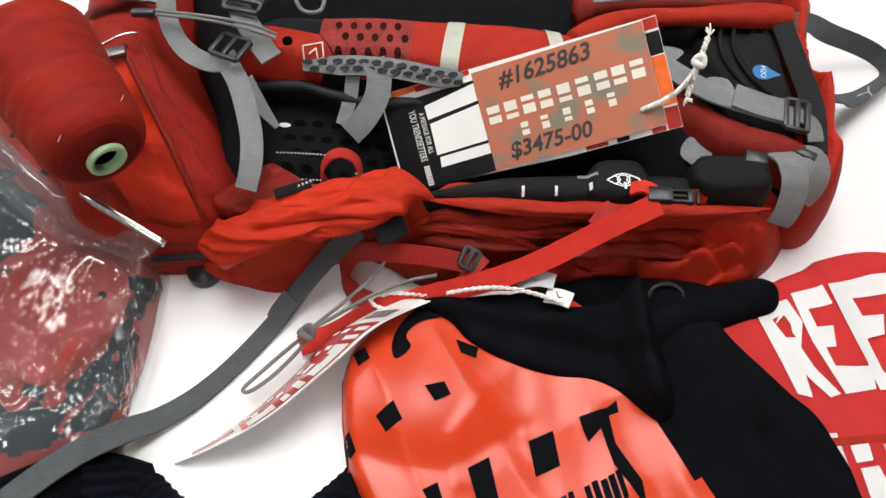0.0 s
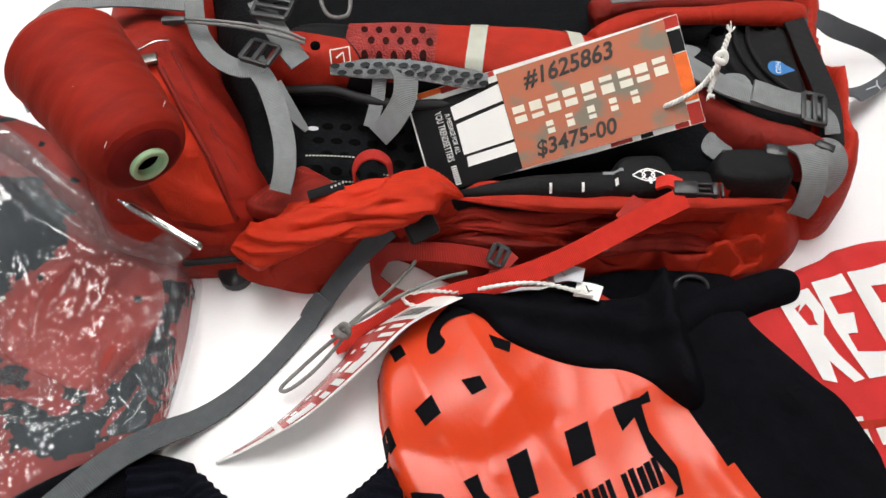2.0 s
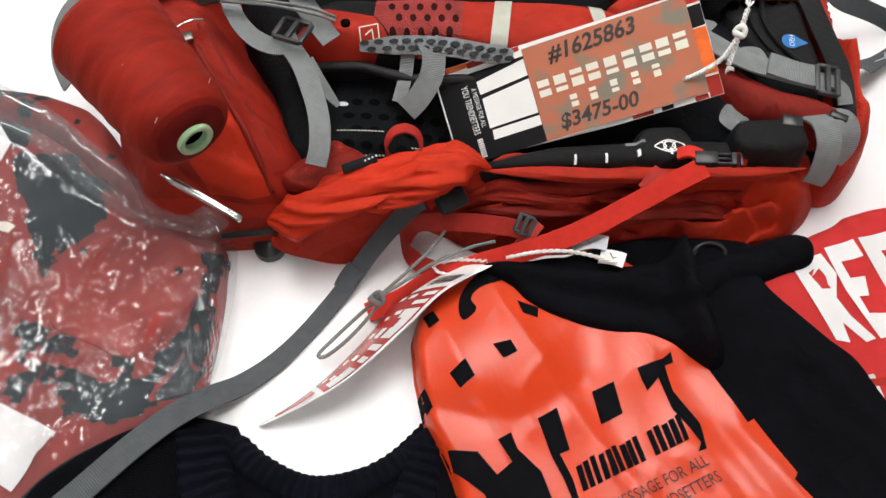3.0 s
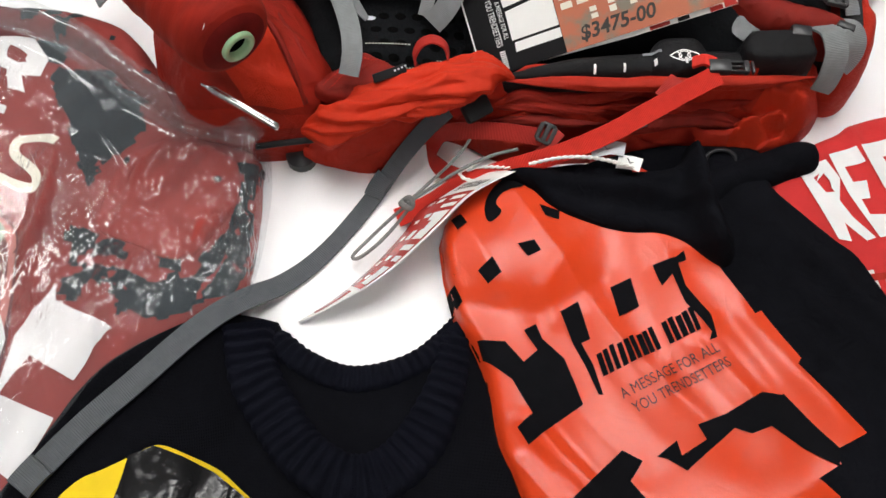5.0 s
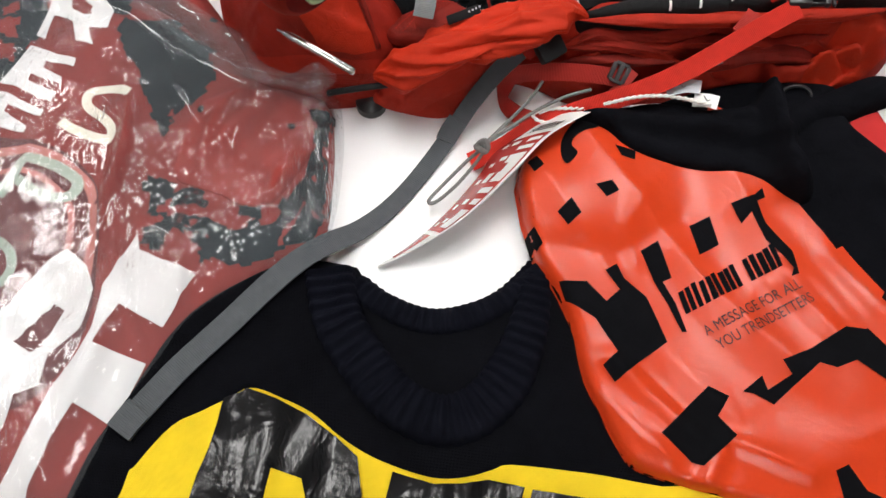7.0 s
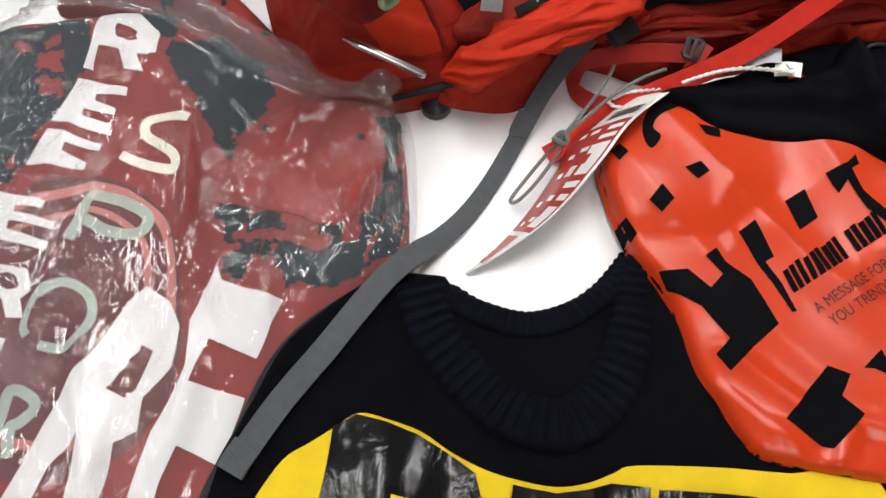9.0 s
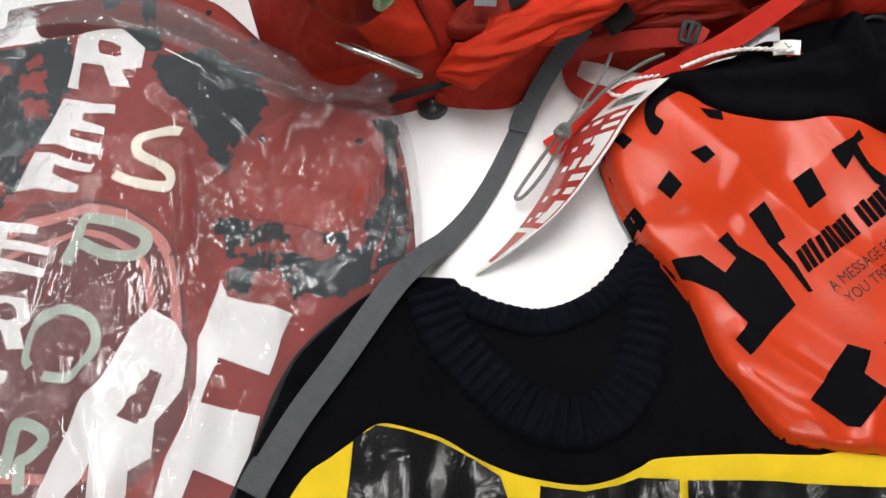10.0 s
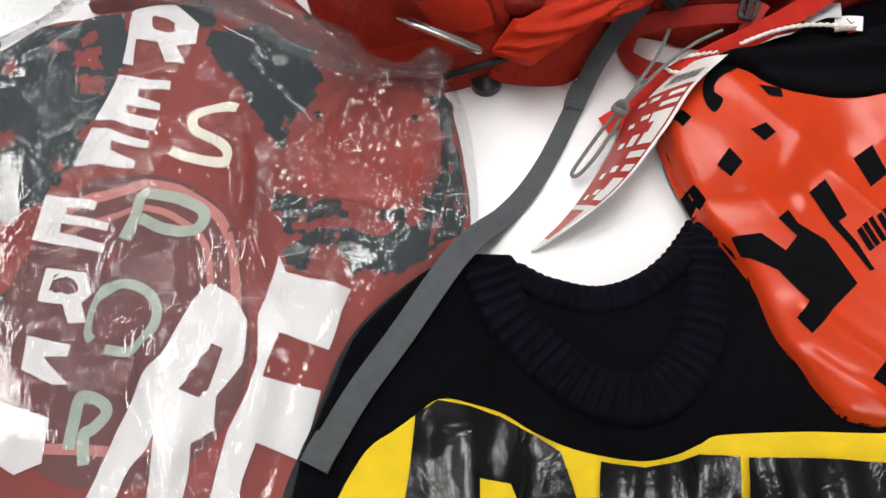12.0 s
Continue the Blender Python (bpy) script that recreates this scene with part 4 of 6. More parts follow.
def ribbed_band(name, path, width, height, pitch, depth, h, material, parent, inner=0.0, label=""):
    """A knitted rib: a padded band along a path with ridges across it; inner: lift of its left edge."""
    p = smooth(path, 40, False)
    s = np.concatenate([[0], np.cumsum(np.linalg.norm(np.diff(p, axis=0), axis=1))])
    k = int(s[-1] / pitch * 8)
    ss = np.linspace(0, s[-1], k)
    p = np.stack([np.interp(ss, s, p[:, i]) for i in (0, 1)], 1)
    t = np.gradient(p, axis=0)
    t /= np.linalg.norm(t, axis=1)[:, None]
    nrm = np.stack([-t[:, 1], t[:, 0]], 1)
    rows = 13
    wide = np.array([width(f) if callable(width) else width for f in np.linspace(0, 1, k)])
    sink = np.clip(np.linspace(0, 1, k) * 6 - 5, 0, 1) * 0.010 if callable(width) else 0.0
    verts, faces = [], []
    wave = 0.5 + 0.5 * np.cos(2 * math.pi * ss / pitch + 0.8 * np.sin(ss * 60))
    for j in range(rows):
        v = j / (rows - 1) * 2 - 1
        q = p + nrm * (v * wide / 2 + (0.0012 * np.sign(v) * (wave - 0.5) if abs(v) > 0.99 else 0) * np.ones(k))[:, None]
        bulge = math.sqrt(max(0, 1 - v ** 4))
        z = h(q) + height * bulge + depth * wave * max(0.25, bulge) + inner * (v + 1) / 2 * bulge - (0.004 if abs(v) > 0.99 else 0) - sink * bulge
        verts += list(np.column_stack([q, z]))
    for j in range(rows - 1):
        for i in range(k - 1):
            faces.append((j * k + i, j * k + i + 1, (j + 1) * k + i + 1, (j + 1) * k + i))
    return under(mesh_object(name, verts, faces, material), parent, label)


ribbed_band("back_collar", [(-0.066, 0.160), (-0.081, 0.146), (-0.100, 0.132), (-0.128, 0.120), (-0.155, 0.117), (-0.178, 0.122), (-0.203, 0.136),
                            (-0.226, 0.156)], 0.026, 0.004, 0.0078, 0.0034, sweater_h, "rib", sweater, label="ribbed inside of the back collar")
ribbed_band("front_collar", [(-0.246, 0.163), (-0.240, 0.122), (-0.221, 0.086), (-0.196, 0.052), (-0.164, 0.033), (-0.134, 0.036), (-0.107, 0.058), (-0.088, 0.090),
                             (-0.076, 0.122), (-0.070, 0.152)], lambda f: 0.044 - 0.018 * max(0, (f - 0.72) / 0.28), 0.009, 0.0098, 0.0052, sweater_h, "rib", sweater, 0.006, label="thick ribbed front collar")
YELLOW = smooth([(-0.402, -0.01), (-0.392, 0.009), (-0.366, 0.037), (-0.345, 0.046), (-0.326, 0.054), (-0.306, 0.062), (-0.285, 0.055), (-0.262, 0.044), (-0.242, 0.026), (-0.222, 0.011),
                 (-0.199, -0.001), (-0.168, -0.012), (-0.143, -0.013), (-0.122, -0.009), (-0.105, -0.006), (-0.05, -0.016), (0.009, -0.030), (0.07, -0.045), (0.07, -0.19),
                 (-0.2, -0.19), (-0.44, -0.15)], 4)
front_panel = drape("front_panel", YELLOW, sweater_h, "yellow", sweater, 0.006, 0.0010, label="bright yellow front panel")


def vinyl_h(P):
    return sweater_h(P) + folds(P, 78, 0.09, 0.022, 0.0045, 5.0, True) + folds(P, 20, 0.05, 0.03, 0.003, 8.0) + 0.004


for shape in ([(-0.325, 0.054), (-0.307, 0.0605), (-0.286, 0.0525), (-0.265, 0.042), (-0.243, 0.024), (-0.226, 0.007), (-0.223, -0.027), (-0.245, -0.12), (-0.37, -0.12), (-0.344, -0.001)],
              [(-0.199, -0.006), (-0.168, -0.017), (-0.143, -0.018), (-0.125, -0.016), (-0.098, -0.024), (-0.108, -0.052), (-0.125, -0.12), (-0.23, -0.12), (-0.207, -0.031)],
              [(-0.092, -0.026), (-0.04, -0.038), (0.003, -0.051), (0.045, -0.062), (0.02, -0.14), (-0.115, -0.12), (-0.102, -0.053)]):
    drape("vinyl_print", shape, vinyl_h, "vinyl", front_panel, 0.004, 0, label="glossy wrinkled black vinyl print")
drape("front_panel_gap", [(-0.289, 0.0), (-0.268, -0.008), (-0.264, -0.03), (-0.275, -0.06), (-0.30, -0.05)], vinyl_h, "yellow", front_panel, 0.005, 0.0012)

# ---- red shirt with white shapes ----
REF = smooth([(0.15, 0.20), (0.20, 0.265), (0.240, 0.300), (0.283, 0.327), (0.311, 0.339), (0.328, 0.349), (0.369, 0.357), (0.42, 0.352), (0.52, 0.34),
              (0.62, 0.28), (0.62, 0.0), (0.45, -0.06), (0.25, 0.0)], 5)
ref_h = pile(REF, 0.001, 0.015, 0.010, lambda P: folds(P, -62, 0.14, 0.03, 0.004, 8.0) + ridge(P, [(0.318, 0.345), (0.325, 0.31), (0.34, 0.25)], 0.003, 0.006))
red_shirt = thing("red_shirt", (0.4, 0.2, 0), "red sports shirt with large white printed shapes, lying flat", "shirt")
drape("body", REF, ref_h, "shirt_red", red_shirt, 0.005, 0, 0.010)
drape("hem_band", [(0.270, 0.185), (0.340, 0.190), (0.42, 0.193), (0.52, 0.19), (0.52, 0.183), (0.42, 0.187), (0.340, 0.184), (0.270, 0.178)], ref_h, "red", red_shirt, 0.005, 0.0018)
REF_SHAPES = [
    ([(0.258, 0.297), (0.287, 0.305), (0.296, 0.285), (0.290, 0.262), (0.297, 0.244), (0.312, 0.222), (0.303, 0.219), (0.288, 0.238), (0.289, 0.219),
      (0.278, 0.222)], [(0.273, 0.288), (0.284, 0.288), (0.285, 0.270), (0.279, 0.272)]),
    ([(0.291, 0.310), (0.319, 0.318), (0.324, 0.301), (0.303, 0.296), (0.307, 0.280), (0.321, 0.282), (0.319, 0.263), (0.310, 0.262), (0.314, 0.246),
      (0.344, 0.246), (0.342, 0.227), (0.316, 0.222), (0.300, 0.268)], None),
    ([(0.323, 0.318), (0.364, 0.329), (0.385, 0.331), (0.380, 0.312), (0.342, 0.306), (0.347, 0.290), (0.365, 0.292), (0.361, 0.274), (0.346, 0.270),
      (0.352, 0.242), (0.364, 0.228), (0.345, 0.226), (0.335, 0.270)], None),
    ([(0.390, 0.332), (0.43, 0.328), (0.43, 0.31), (0.40, 0.31), (0.395, 0.24), (0.375, 0.23), (0.378, 0.29)], None),
    ([(0.292, 0.190), (0.301, 0.191), (0.303, 0.176), (0.308, 0.140), (0.298, 0.160)], None),
    ([(0.309, 0.181), (0.323, 0.183), (0.324, 0.170), (0.311, 0.168)], None),
    ([(0.313, 0.164), (0.327, 0.166), (0.332, 0.150), (0.330, 0.11), (0.317, 0.12)], None),
    ([(0.334, 0.182), (0.350, 0.183), (0.350, 0.168), (0.336, 0.168)], None),
]
for s, hole in REF_SHAPES:
    drape("white_shape", s, ref_h, "white_print", red_shirt, 0.004, 0.0016, label="white printed block shape", holes=[hole] if hole else [])

# ---- black shirt with orange print ----
SHIRT = np.concatenate([smooth([(0.06, 0.312), (0.02, 0.304), (-0.017, 0.298), (-0.046, 0.286), (-0.072, 0.256), (-0.079, 0.234), (-0.077, 0.2), (-0.070, 0.163), (-0.051, 0.116),
                                (-0.041, 0.054), (-0.023, 0.002), (-0.010, -0.017), (0.031, -0.034), (0.12, -0.062), (0.26, -0.10), (0.36, -0.02),
                                (0.335, 0.06), (0.312, 0.13), (0.294, 0.193), (0.272, 0.222), (0.255, 0.244), (0.236, 0.268), (0.230, 0.282), (0.232, 0.300), (0.215, 0.322), (0.12, 0.326)], 5)])


def shirt_folds(P):
    z = 0.018 * np.exp(-(((P[:, 0] + 0.03) / 0.06) ** 2 + ((P[:, 1] - 0.215) / 0.06) ** 2))
    z += folds(P, -58, 0.22, 0.075, 0.0050, 2.2, True) + folds(P, 32, 0.20, 0.085, 0.0036, 3.3, True)
    z += ridge(P, [(-0.02, 0.07), (0.015, 0.03), (0.04, 0.0)], 0.005, 0.008) + ridge(P, [(0.128, 0.128), (0.150, 0.100), (0.170, 0.070)], 0.0028, 0.007)
    z += ridge(P, [(-0.025, 0.035), (-0.004, 0.008), (0.015, -0.012)], 0.0035, 0.006) + ridge(P, [(0.012, 0.152), (0.008, 0.185), (0.030, 0.215)], 0.0018, 0.006)
    z += ridge(P, [(0.04, -0.03), (0.06, 0.0), (0.12, -0.03)], 0.006, 0.008) + ridge(P, [(0.30, 0.16), (0.22, 0.21), (0.17, 0.22)], 0.006, 0.012)
    z += ridge(P, [(0.175, 0.148), (0.205, 0.100), (0.24, 0.05)], 0.003, 0.012)
    z -= ridge(P, [(-0.06, 0.17), (0.0, 0.16), (0.06, 0.19)], 0.003, 0.012)
    z += creases(P, (0.08, 0.08), (0.13, 0.12), -50, 7, 0.0012, 0.05, 0.005, 12) + creases(P, (0.26, 0.17), (0.05, 0.10), 125, 10, 0.006, 0.06, 0.009, 13)
    return z


shirt_h = pile(SHIRT, 0.008, 0.013, 0.009, shirt_folds)
shirt = thing("t_shirt", (0.12, 0.12, 0), "black cotton t-shirt with glossy orange-red block print, folded", "t-shirt")
drape("body", SHIRT, shirt_h, "jersey_black", shirt, 0.005, 0, 0.016)
PRINT = [(-0.020, 0.298), (-0.048, 0.287), (-0.0745, 0.256), (-0.081, 0.234), (-0.079, 0.2), (-0.072, 0.163), (-0.053, 0.116), (-0.043, 0.054), (-0.025, 0.0015),
         (-0.0115, -0.0185), (0.031, -0.036), (0.12, -0.060), (0.20, -0.08), (0.22, -0.02), (0.218, 0.0), (0.204, 0.014), (0.224, 0.024), (0.222, 0.033), (0.188, 0.080),
         (0.192, 0.082), (0.225, 0.036), (0.251, 0.047), (0.209, 0.106), (0.213, 0.111), (0.190, 0.155), (0.184, 0.152), (0.163, 0.198), (0.15, 0.23), (0.05, 0.27)]
shirt_print = drape("print", PRINT, shirt_h, "print", shirt, 0.004, 0.0012, 0.014, label="glossy orange-red vinyl print")
ISLANDS = [
    smooth([(-0.007, 0.294), (-0.026, 0.284), (-0.037, 0.268), (-0.040, 0.252), (-0.036, 0.242), (-0.025, 0.253), (-0.029, 0.263), (-0.021, 0.274), (0.0, 0.283)], 4),
    [(-0.050, 0.196), (-0.037, 0.207), (-0.030, 0.193), (-0.042, 0.184)],
    [(-0.014, 0.220), (0.001, 0.224), (0.006, 0.214), (-0.006, 0.208)],
    [(-0.0765, 0.185), (-0.070, 0.187), (-0.064, 0.172), (-0.0725, 0.164)],
    [(-0.070, 0.247), (-0.061, 0.252), (-0.056, 0.242), (-0.065, 0.236)],
    [(-0.054, 0.138), (-0.031, 0.136), (-0.017, 0.118), (-0.005, 0.127), (-0.015, 0.144), (-0.004, 0.150), (0.0, 0.137), (0.017, 0.120), (0.023, 0.100),
     (0.028, 0.081), (0.003, 0.066), (-0.019, 0.051), (-0.027, 0.065), (-0.014, 0.075), (-0.028, 0.104), (-0.050, 0.122)],
    [(0.018, 0.161), (0.034, 0.169), (0.041, 0.136), (0.033, 0.133), (0.041, 0.114), (0.046, 0.089), (0.042, 0.089), (0.034, 0.114), (0.026, 0.132)],
    [(0.064, 0.182), (0.083, 0.190), (0.087, 0.164), (0.068, 0.155)],
    [(0.103, 0.200), (0.125, 0.207), (0.133, 0.213), (0.134, 0.204), (0.126, 0.201), (0.129, 0.180), (0.145, 0.152), (0.147, 0.132), (0.140, 0.130),
     (0.143, 0.137), (0.126, 0.164), (0.119, 0.191), (0.109, 0.181), (0.106, 0.189)],
    [(0.081, 0.037), (0.099, 0.049), (0.101, 0.037), (0.122, 0.048), (0.117, 0.060), (0.142, 0.068), (0.174, 0.084), (0.190, 0.081), (0.226, 0.036),
     (0.222, 0.022), (0.198, 0.037), (0.176, 0.056), (0.159, 0.051), (0.146, 0.056), (0.122, 0.039), (0.103, 0.025), (0.089, 0.035)],
    [(0.011, 0.009), (0.054, 0.043), (0.069, 0.034), (0.057, 0.019), (0.068, 0.003), (0.039, -0.018), (0.031, -0.015)],
    [(0.138, -0.028), (0.149, -0.024), (0.160, -0.044), (0.180, -0.055), (0.17, -0.07), (0.141, -0.048)],
    [(0.010, 0.262), (0.028, 0.256), (0.026, 0.246), (0.014, 0.250)],
]
for s in ISLANDS:
    drape("print_gap", s, shirt_h, "ink", shirt_print, 0.0035, 0.0022, label="black gap in the print")
msg = np.array((0.088, 0.0365)) / np.linalg.norm((0.088, 0.0365))
rise = np.array((-msg[1], msg[0]))
writing("message", "A MESSAGE FOR ALL", (0.1030, 0.1058), msg * 0.0101, rise * 0.0128, shirt_h, "faded_ink", shirt_print, 0.0026, 0.004)
writing("message", "YOU TRENDSETTERS", (0.1110, 0.0935), msg * 0.0097, rise * 0.0128, shirt_h, "faded_ink", shirt_print, 0.0026, 0.004)
# a row of tall slanting bars: the width of each as a share of its cell, 0 for a space
for i, wide in enumerate((0.78, 0.70, 0.66, 0.72, 0.80, 0.70, 0.86, 0.72, 0.70, 0.0, 0.74, 0.78, 0.84, 0.80, 0.62)):
    if wide:
        o, a, u = np.array((0.0480, 0.1040)) + msg * (0.00640 * i), msg * 0.0064 * wide, rise * (0.0188 + 0.0009 * (i % 3)) + msg * 0.0035
        drape("letter_bar", [o, o + a, o + a + u, o + u], shirt_h, "ink", shirt_print, 0.003, 0.0024)

ROLL = smooth([(-0.034, 0.290), (-0.012, 0.300), (0.020, 0.305), (0.047, 0.306), (0.075, 0.300), (0.090, 0.293), (0.112, 0.291), (0.140, 0.298), (0.152, 0.314), (0.162, 0.314), (0.168, 0.29), (0.176, 0.25), (0.178, 0.208),
               (0.166, 0.197), (0.152, 0.206), (0.137, 0.219), (0.118, 0.229), (0.091, 0.233), (0.064, 0.240), (0.048, 0.246), (0.031, 0.254), (0.017, 0.264), (0.006, 0.277), (-0.012, 0.286)], 5)
roll_h = pile(ROLL, lambda P: shirt_h(P) * 0.9, 0.015, 0.012, lambda P: ridge(P, [(0.153, 0.308), (0.153, 0.262), (0.159, 0.215)], 0.026, 0.010)
              + ridge(P, [(-0.01, 0.292), (0.05, 0.280), (0.10, 0.268)], 0.007, 0.012) - ridge(P, [(0.02, 0.276), (0.07, 0.262), (0.13, 0.250)], 0.006, 0.007)
              + folds(P, -16, 0.09, 0.018, 0.006, 4.4) + creases(P, (0.08, 0.262), (0.06, 0.025), -14, 8, 0.004, 0.04, 0.005, 17))
drape("rolled_hem", ROLL, roll_h, "jersey_black", shirt, 0.004, 0, 0.014, "rolled-over black fabric edge")
SLEEVE = smooth([(0.150, 0.270), (0.162, 0.291), (0.194, 0.304), (0.236, 0.318), (0.262, 0.324), (0.277, 0.319), (0.281, 0.307), (0.275, 0.294), (0.252, 0.286), (0.229, 0.278), (0.200, 0.273), (0.170, 0.255), (0.152, 0.250)], 5)
sleeve_h = pile(SLEEVE, 0.012, 0.022, 0.018, lambda P: folds(P, 30, 0.07, 0.018, 0.004, 1.4))
drape("sleeve", SLEEVE, sleeve_h, "jersey_black", shirt, 0.004, 0, 0.016, "rolled black sleeve")


# ---- backpack ----
backpack = thing("backpack", (0, 0.45, 0), "red and black hiking backpack lying face down on the table", "backpack")
PANEL = smooth([(-0.20, 0.375), (-0.10, 0.372), (0.0, 0.372), (0.15, 0.370), (0.29, 0.372), (0.318, 0.42), (0.325, 0.50), (0.33, 0.60), (0.33, 0.72), (-0.24, 0.72), (-0.25, 0.60),
                (-0.22, 0.48)], 5)


def panel_shape(P):
    z = -0.036 * np.exp(-(((P[:, 0] - 0.0) / 0.09) ** 2 + ((P[:, 1] - 0.405) / 0.040) ** 2)) + folds(P, 8, 0.1, 0.03, 0.005, 2.9)
    return z + ridge(P, [(0.19, 0.43), (0.25, 0.47), (0.31, 0.47)], 0.008, 0.03)


panel_h = pile(PANEL, 0.0, 0.078, 0.04, panel_shape)
back_panel = drape("back_panel", PANEL, panel_h, "black_mesh", backpack, 0.006, 0, 0.03, "black air-mesh back panel")
# near-black ovals laid on the mesh paint the shade inside its vent holes
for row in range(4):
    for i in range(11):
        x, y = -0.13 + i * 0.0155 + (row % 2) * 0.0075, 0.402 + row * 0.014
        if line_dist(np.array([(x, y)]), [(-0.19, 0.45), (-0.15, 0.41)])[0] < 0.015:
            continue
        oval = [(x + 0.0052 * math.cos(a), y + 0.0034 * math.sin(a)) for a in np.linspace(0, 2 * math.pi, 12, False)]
        drape("vent_hole_shade", oval, panel_h, "dark", back_panel, 0.004, 0.0006)
for x0, y0, k in ((-0.14, 0.412, 14), (-0.125, 0.393, 20), (-0.075, 0.404, 8)):
    for i in range(0, k):
        x = x0 + i * 0.003
        o = [(x, y0 + i * 0.0002), (x + 0.0018, y0 + i * 0.0002), (x + 0.0018, y0 + 0.0012 + i * 0.0002), (x, y0 + 0.0012 + i * 0.0002)]
        drape("stitch", o, panel_h, "reflective", back_panel, 0.003, 0.0012)
# pale ovals paint the few white glints on the black mesh
for x, y in ((-0.135, 0.441), (0.0, 0.438), (-0.13, 0.521), (-0.10, 0.523)):
    o = [(x + 0.005 * math.cos(a), y + 0.0022 * math.sin(a)) for a in np.linspace(0, 2 * math.pi, 10, False)]
    drape("painted_glint", o, panel_h, "label", back_panel, 0.004, 0.0014)

SIDE_FRONT = smooth([(-0.225, 0.362), (-0.19, 0.334), (-0.145, 0.320), (-0.118, 0.328), (-0.100, 0.345), (-0.072, 0.353), (-0.046, 0.343), (-0.020, 0.327), (0.010, 0.321), (0.05, 0.322), (0.103, 0.321), (0.17, 0.318), (0.222, 0.318),
                     (0.262, 0.328), (0.288, 0.346), (0.306, 0.372)], 5, False)
SIDE = np.concatenate([SIDE_FRONT, [(0.296, 0.384), (0.164, 0.378), (0.03, 0.380), (-0.02, 0.384), (-0.10, 0.378), (-0.21, 0.385)]])


def side_folds(P):
    z = folds(P, 5, 0.16, 0.014, 0.020, 1.7) + folds(P, -9, 0.12, 0.011, 0.007, 5.1, True) + folds(P, 14, 0.10, 0.016, 0.005, 2.1, True) - 0.008
    z += creases(P, (0.08, 0.348), (0.17, 0.024), 3, 22, 0.011, 0.06, 0.0036, 21) - creases(P, (0.08, 0.345), (0.17, 0.022), -4, 16, 0.012, 0.06, 0.0026, 22)
    z += creases(P, (0.10, 0.346), (0.16, 0.022), 5, 34, 0.0045, 0.05, 0.0016, 23) + creases(P, (0.245, 0.348), (0.035, 0.02), -22, 9, 0.004, 0.04, 0.0040, 24)
    z += creases(P, (-0.13, 0.335), (0.06, 0.015), 14, 12, 0.005, 0.04, 0.0024, 25)
    z += ridge(P, [(0.205, 0.350), (0.240, 0.351), (0.275, 0.354)], 0.012, 0.012)
    z += ridge(P, [(0.0, 0.372), (0.10, 0.368), (0.25, 0.366)], 0.006, 0.006) - ridge(P, [(0.02, 0.352), (0.12, 0.350), (0.22, 0.352)], 0.006, 0.004)
    z -= ridge(P, [(0.21, 0.352), (0.25, 0.345), (0.27, 0.335)], 0.006, 0.006) + ridge(P, [(-0.05, 0.345), (0.02, 0.339), (0.06, 0.335)], 0.007, 0.005)
    return z


def side_h(P):
    t = np.clip(line_dist(P, SIDE_FRONT) / (0.066 - 0.024 * np.clip(P[:, 0] / 0.06, 0, 1)), 0, 1)
    prof = t ** 0.75
    return (0.082 - 0.016 * np.clip(P[:, 0] / 0.06, 0, 1)) * prof + side_folds(P) * np.minimum(1, prof * 2.2)


drape("side_panel", SIDE, side_h, "red", backpack, 0.0018, 0, 0.02, "red wrinkled nylon side panel")
drape("side_pocket", smooth([(0.195, 0.322), (0.24, 0.324), (0.27, 0.337), (0.295, 0.362), (0.27, 0.374), (0.235, 0.366), (0.215, 0.345)], 4),
      side_h, "bright_red", backpack, 0.0020, 0.003, label="bright red stretched side pocket")
twist("piping", [(-0.014, 0.368, 0.073), (0.03, 0.360, 0.078), (0.09, 0.3550, 0.079), (0.16, 0.353, 0.079), (0.21, 0.352, 0.079), (0.264, 0.356, 0.078)], lambda f: 0.0048 + 0.0022 * math.sin(3.1 * f), "red",
      backpack, 4.0, 0.2, 0.22, 0.8, "red fabric edge rolled under the pouch", 28, 120)

LID = smooth([(-0.350, 0.44), (-0.334, 0.395), (-0.315, 0.362), (-0.288, 0.346), (-0.252, 0.338), (-0.205, 0.340), (-0.170, 0.352), (-0.158, 0.372), (-0.166, 0.41), (-0.186, 0.456),
              (-0.215, 0.505), (-0.240, 0.56), (-0.25, 0.66), (-0.34, 0.66), (-0.355, 0.54)], 5)


def lid_shape(P):
    z = 0.035 * np.exp(-(((P[:, 0] + 0.25) / 0.07) ** 2 + ((P[:, 1] - 0.47) / 0.09) ** 2))
    z += ridge(P, [(-0.258, 0.47), (-0.228, 0.415), (-0.208, 0.38), (-0.197, 0.357)], 0.006, 0.007)
    z += ridge(P, [(-0.178, 0.352), (-0.235, 0.352), (-0.30, 0.370)], 0.005, 0.005) + folds(P, -20, 0.07, 0.016, 0.010, 3.0) + creases(P, (-0.27, 0.36), (0.10, 0.025), -12, 14, 0.008, 0.05, 0.005, 41) + creases(P, (-0.20, 0.42), (0.03, 0.06), -62, 5, 0.0025, 0.05, 0.008, 42)
    return z


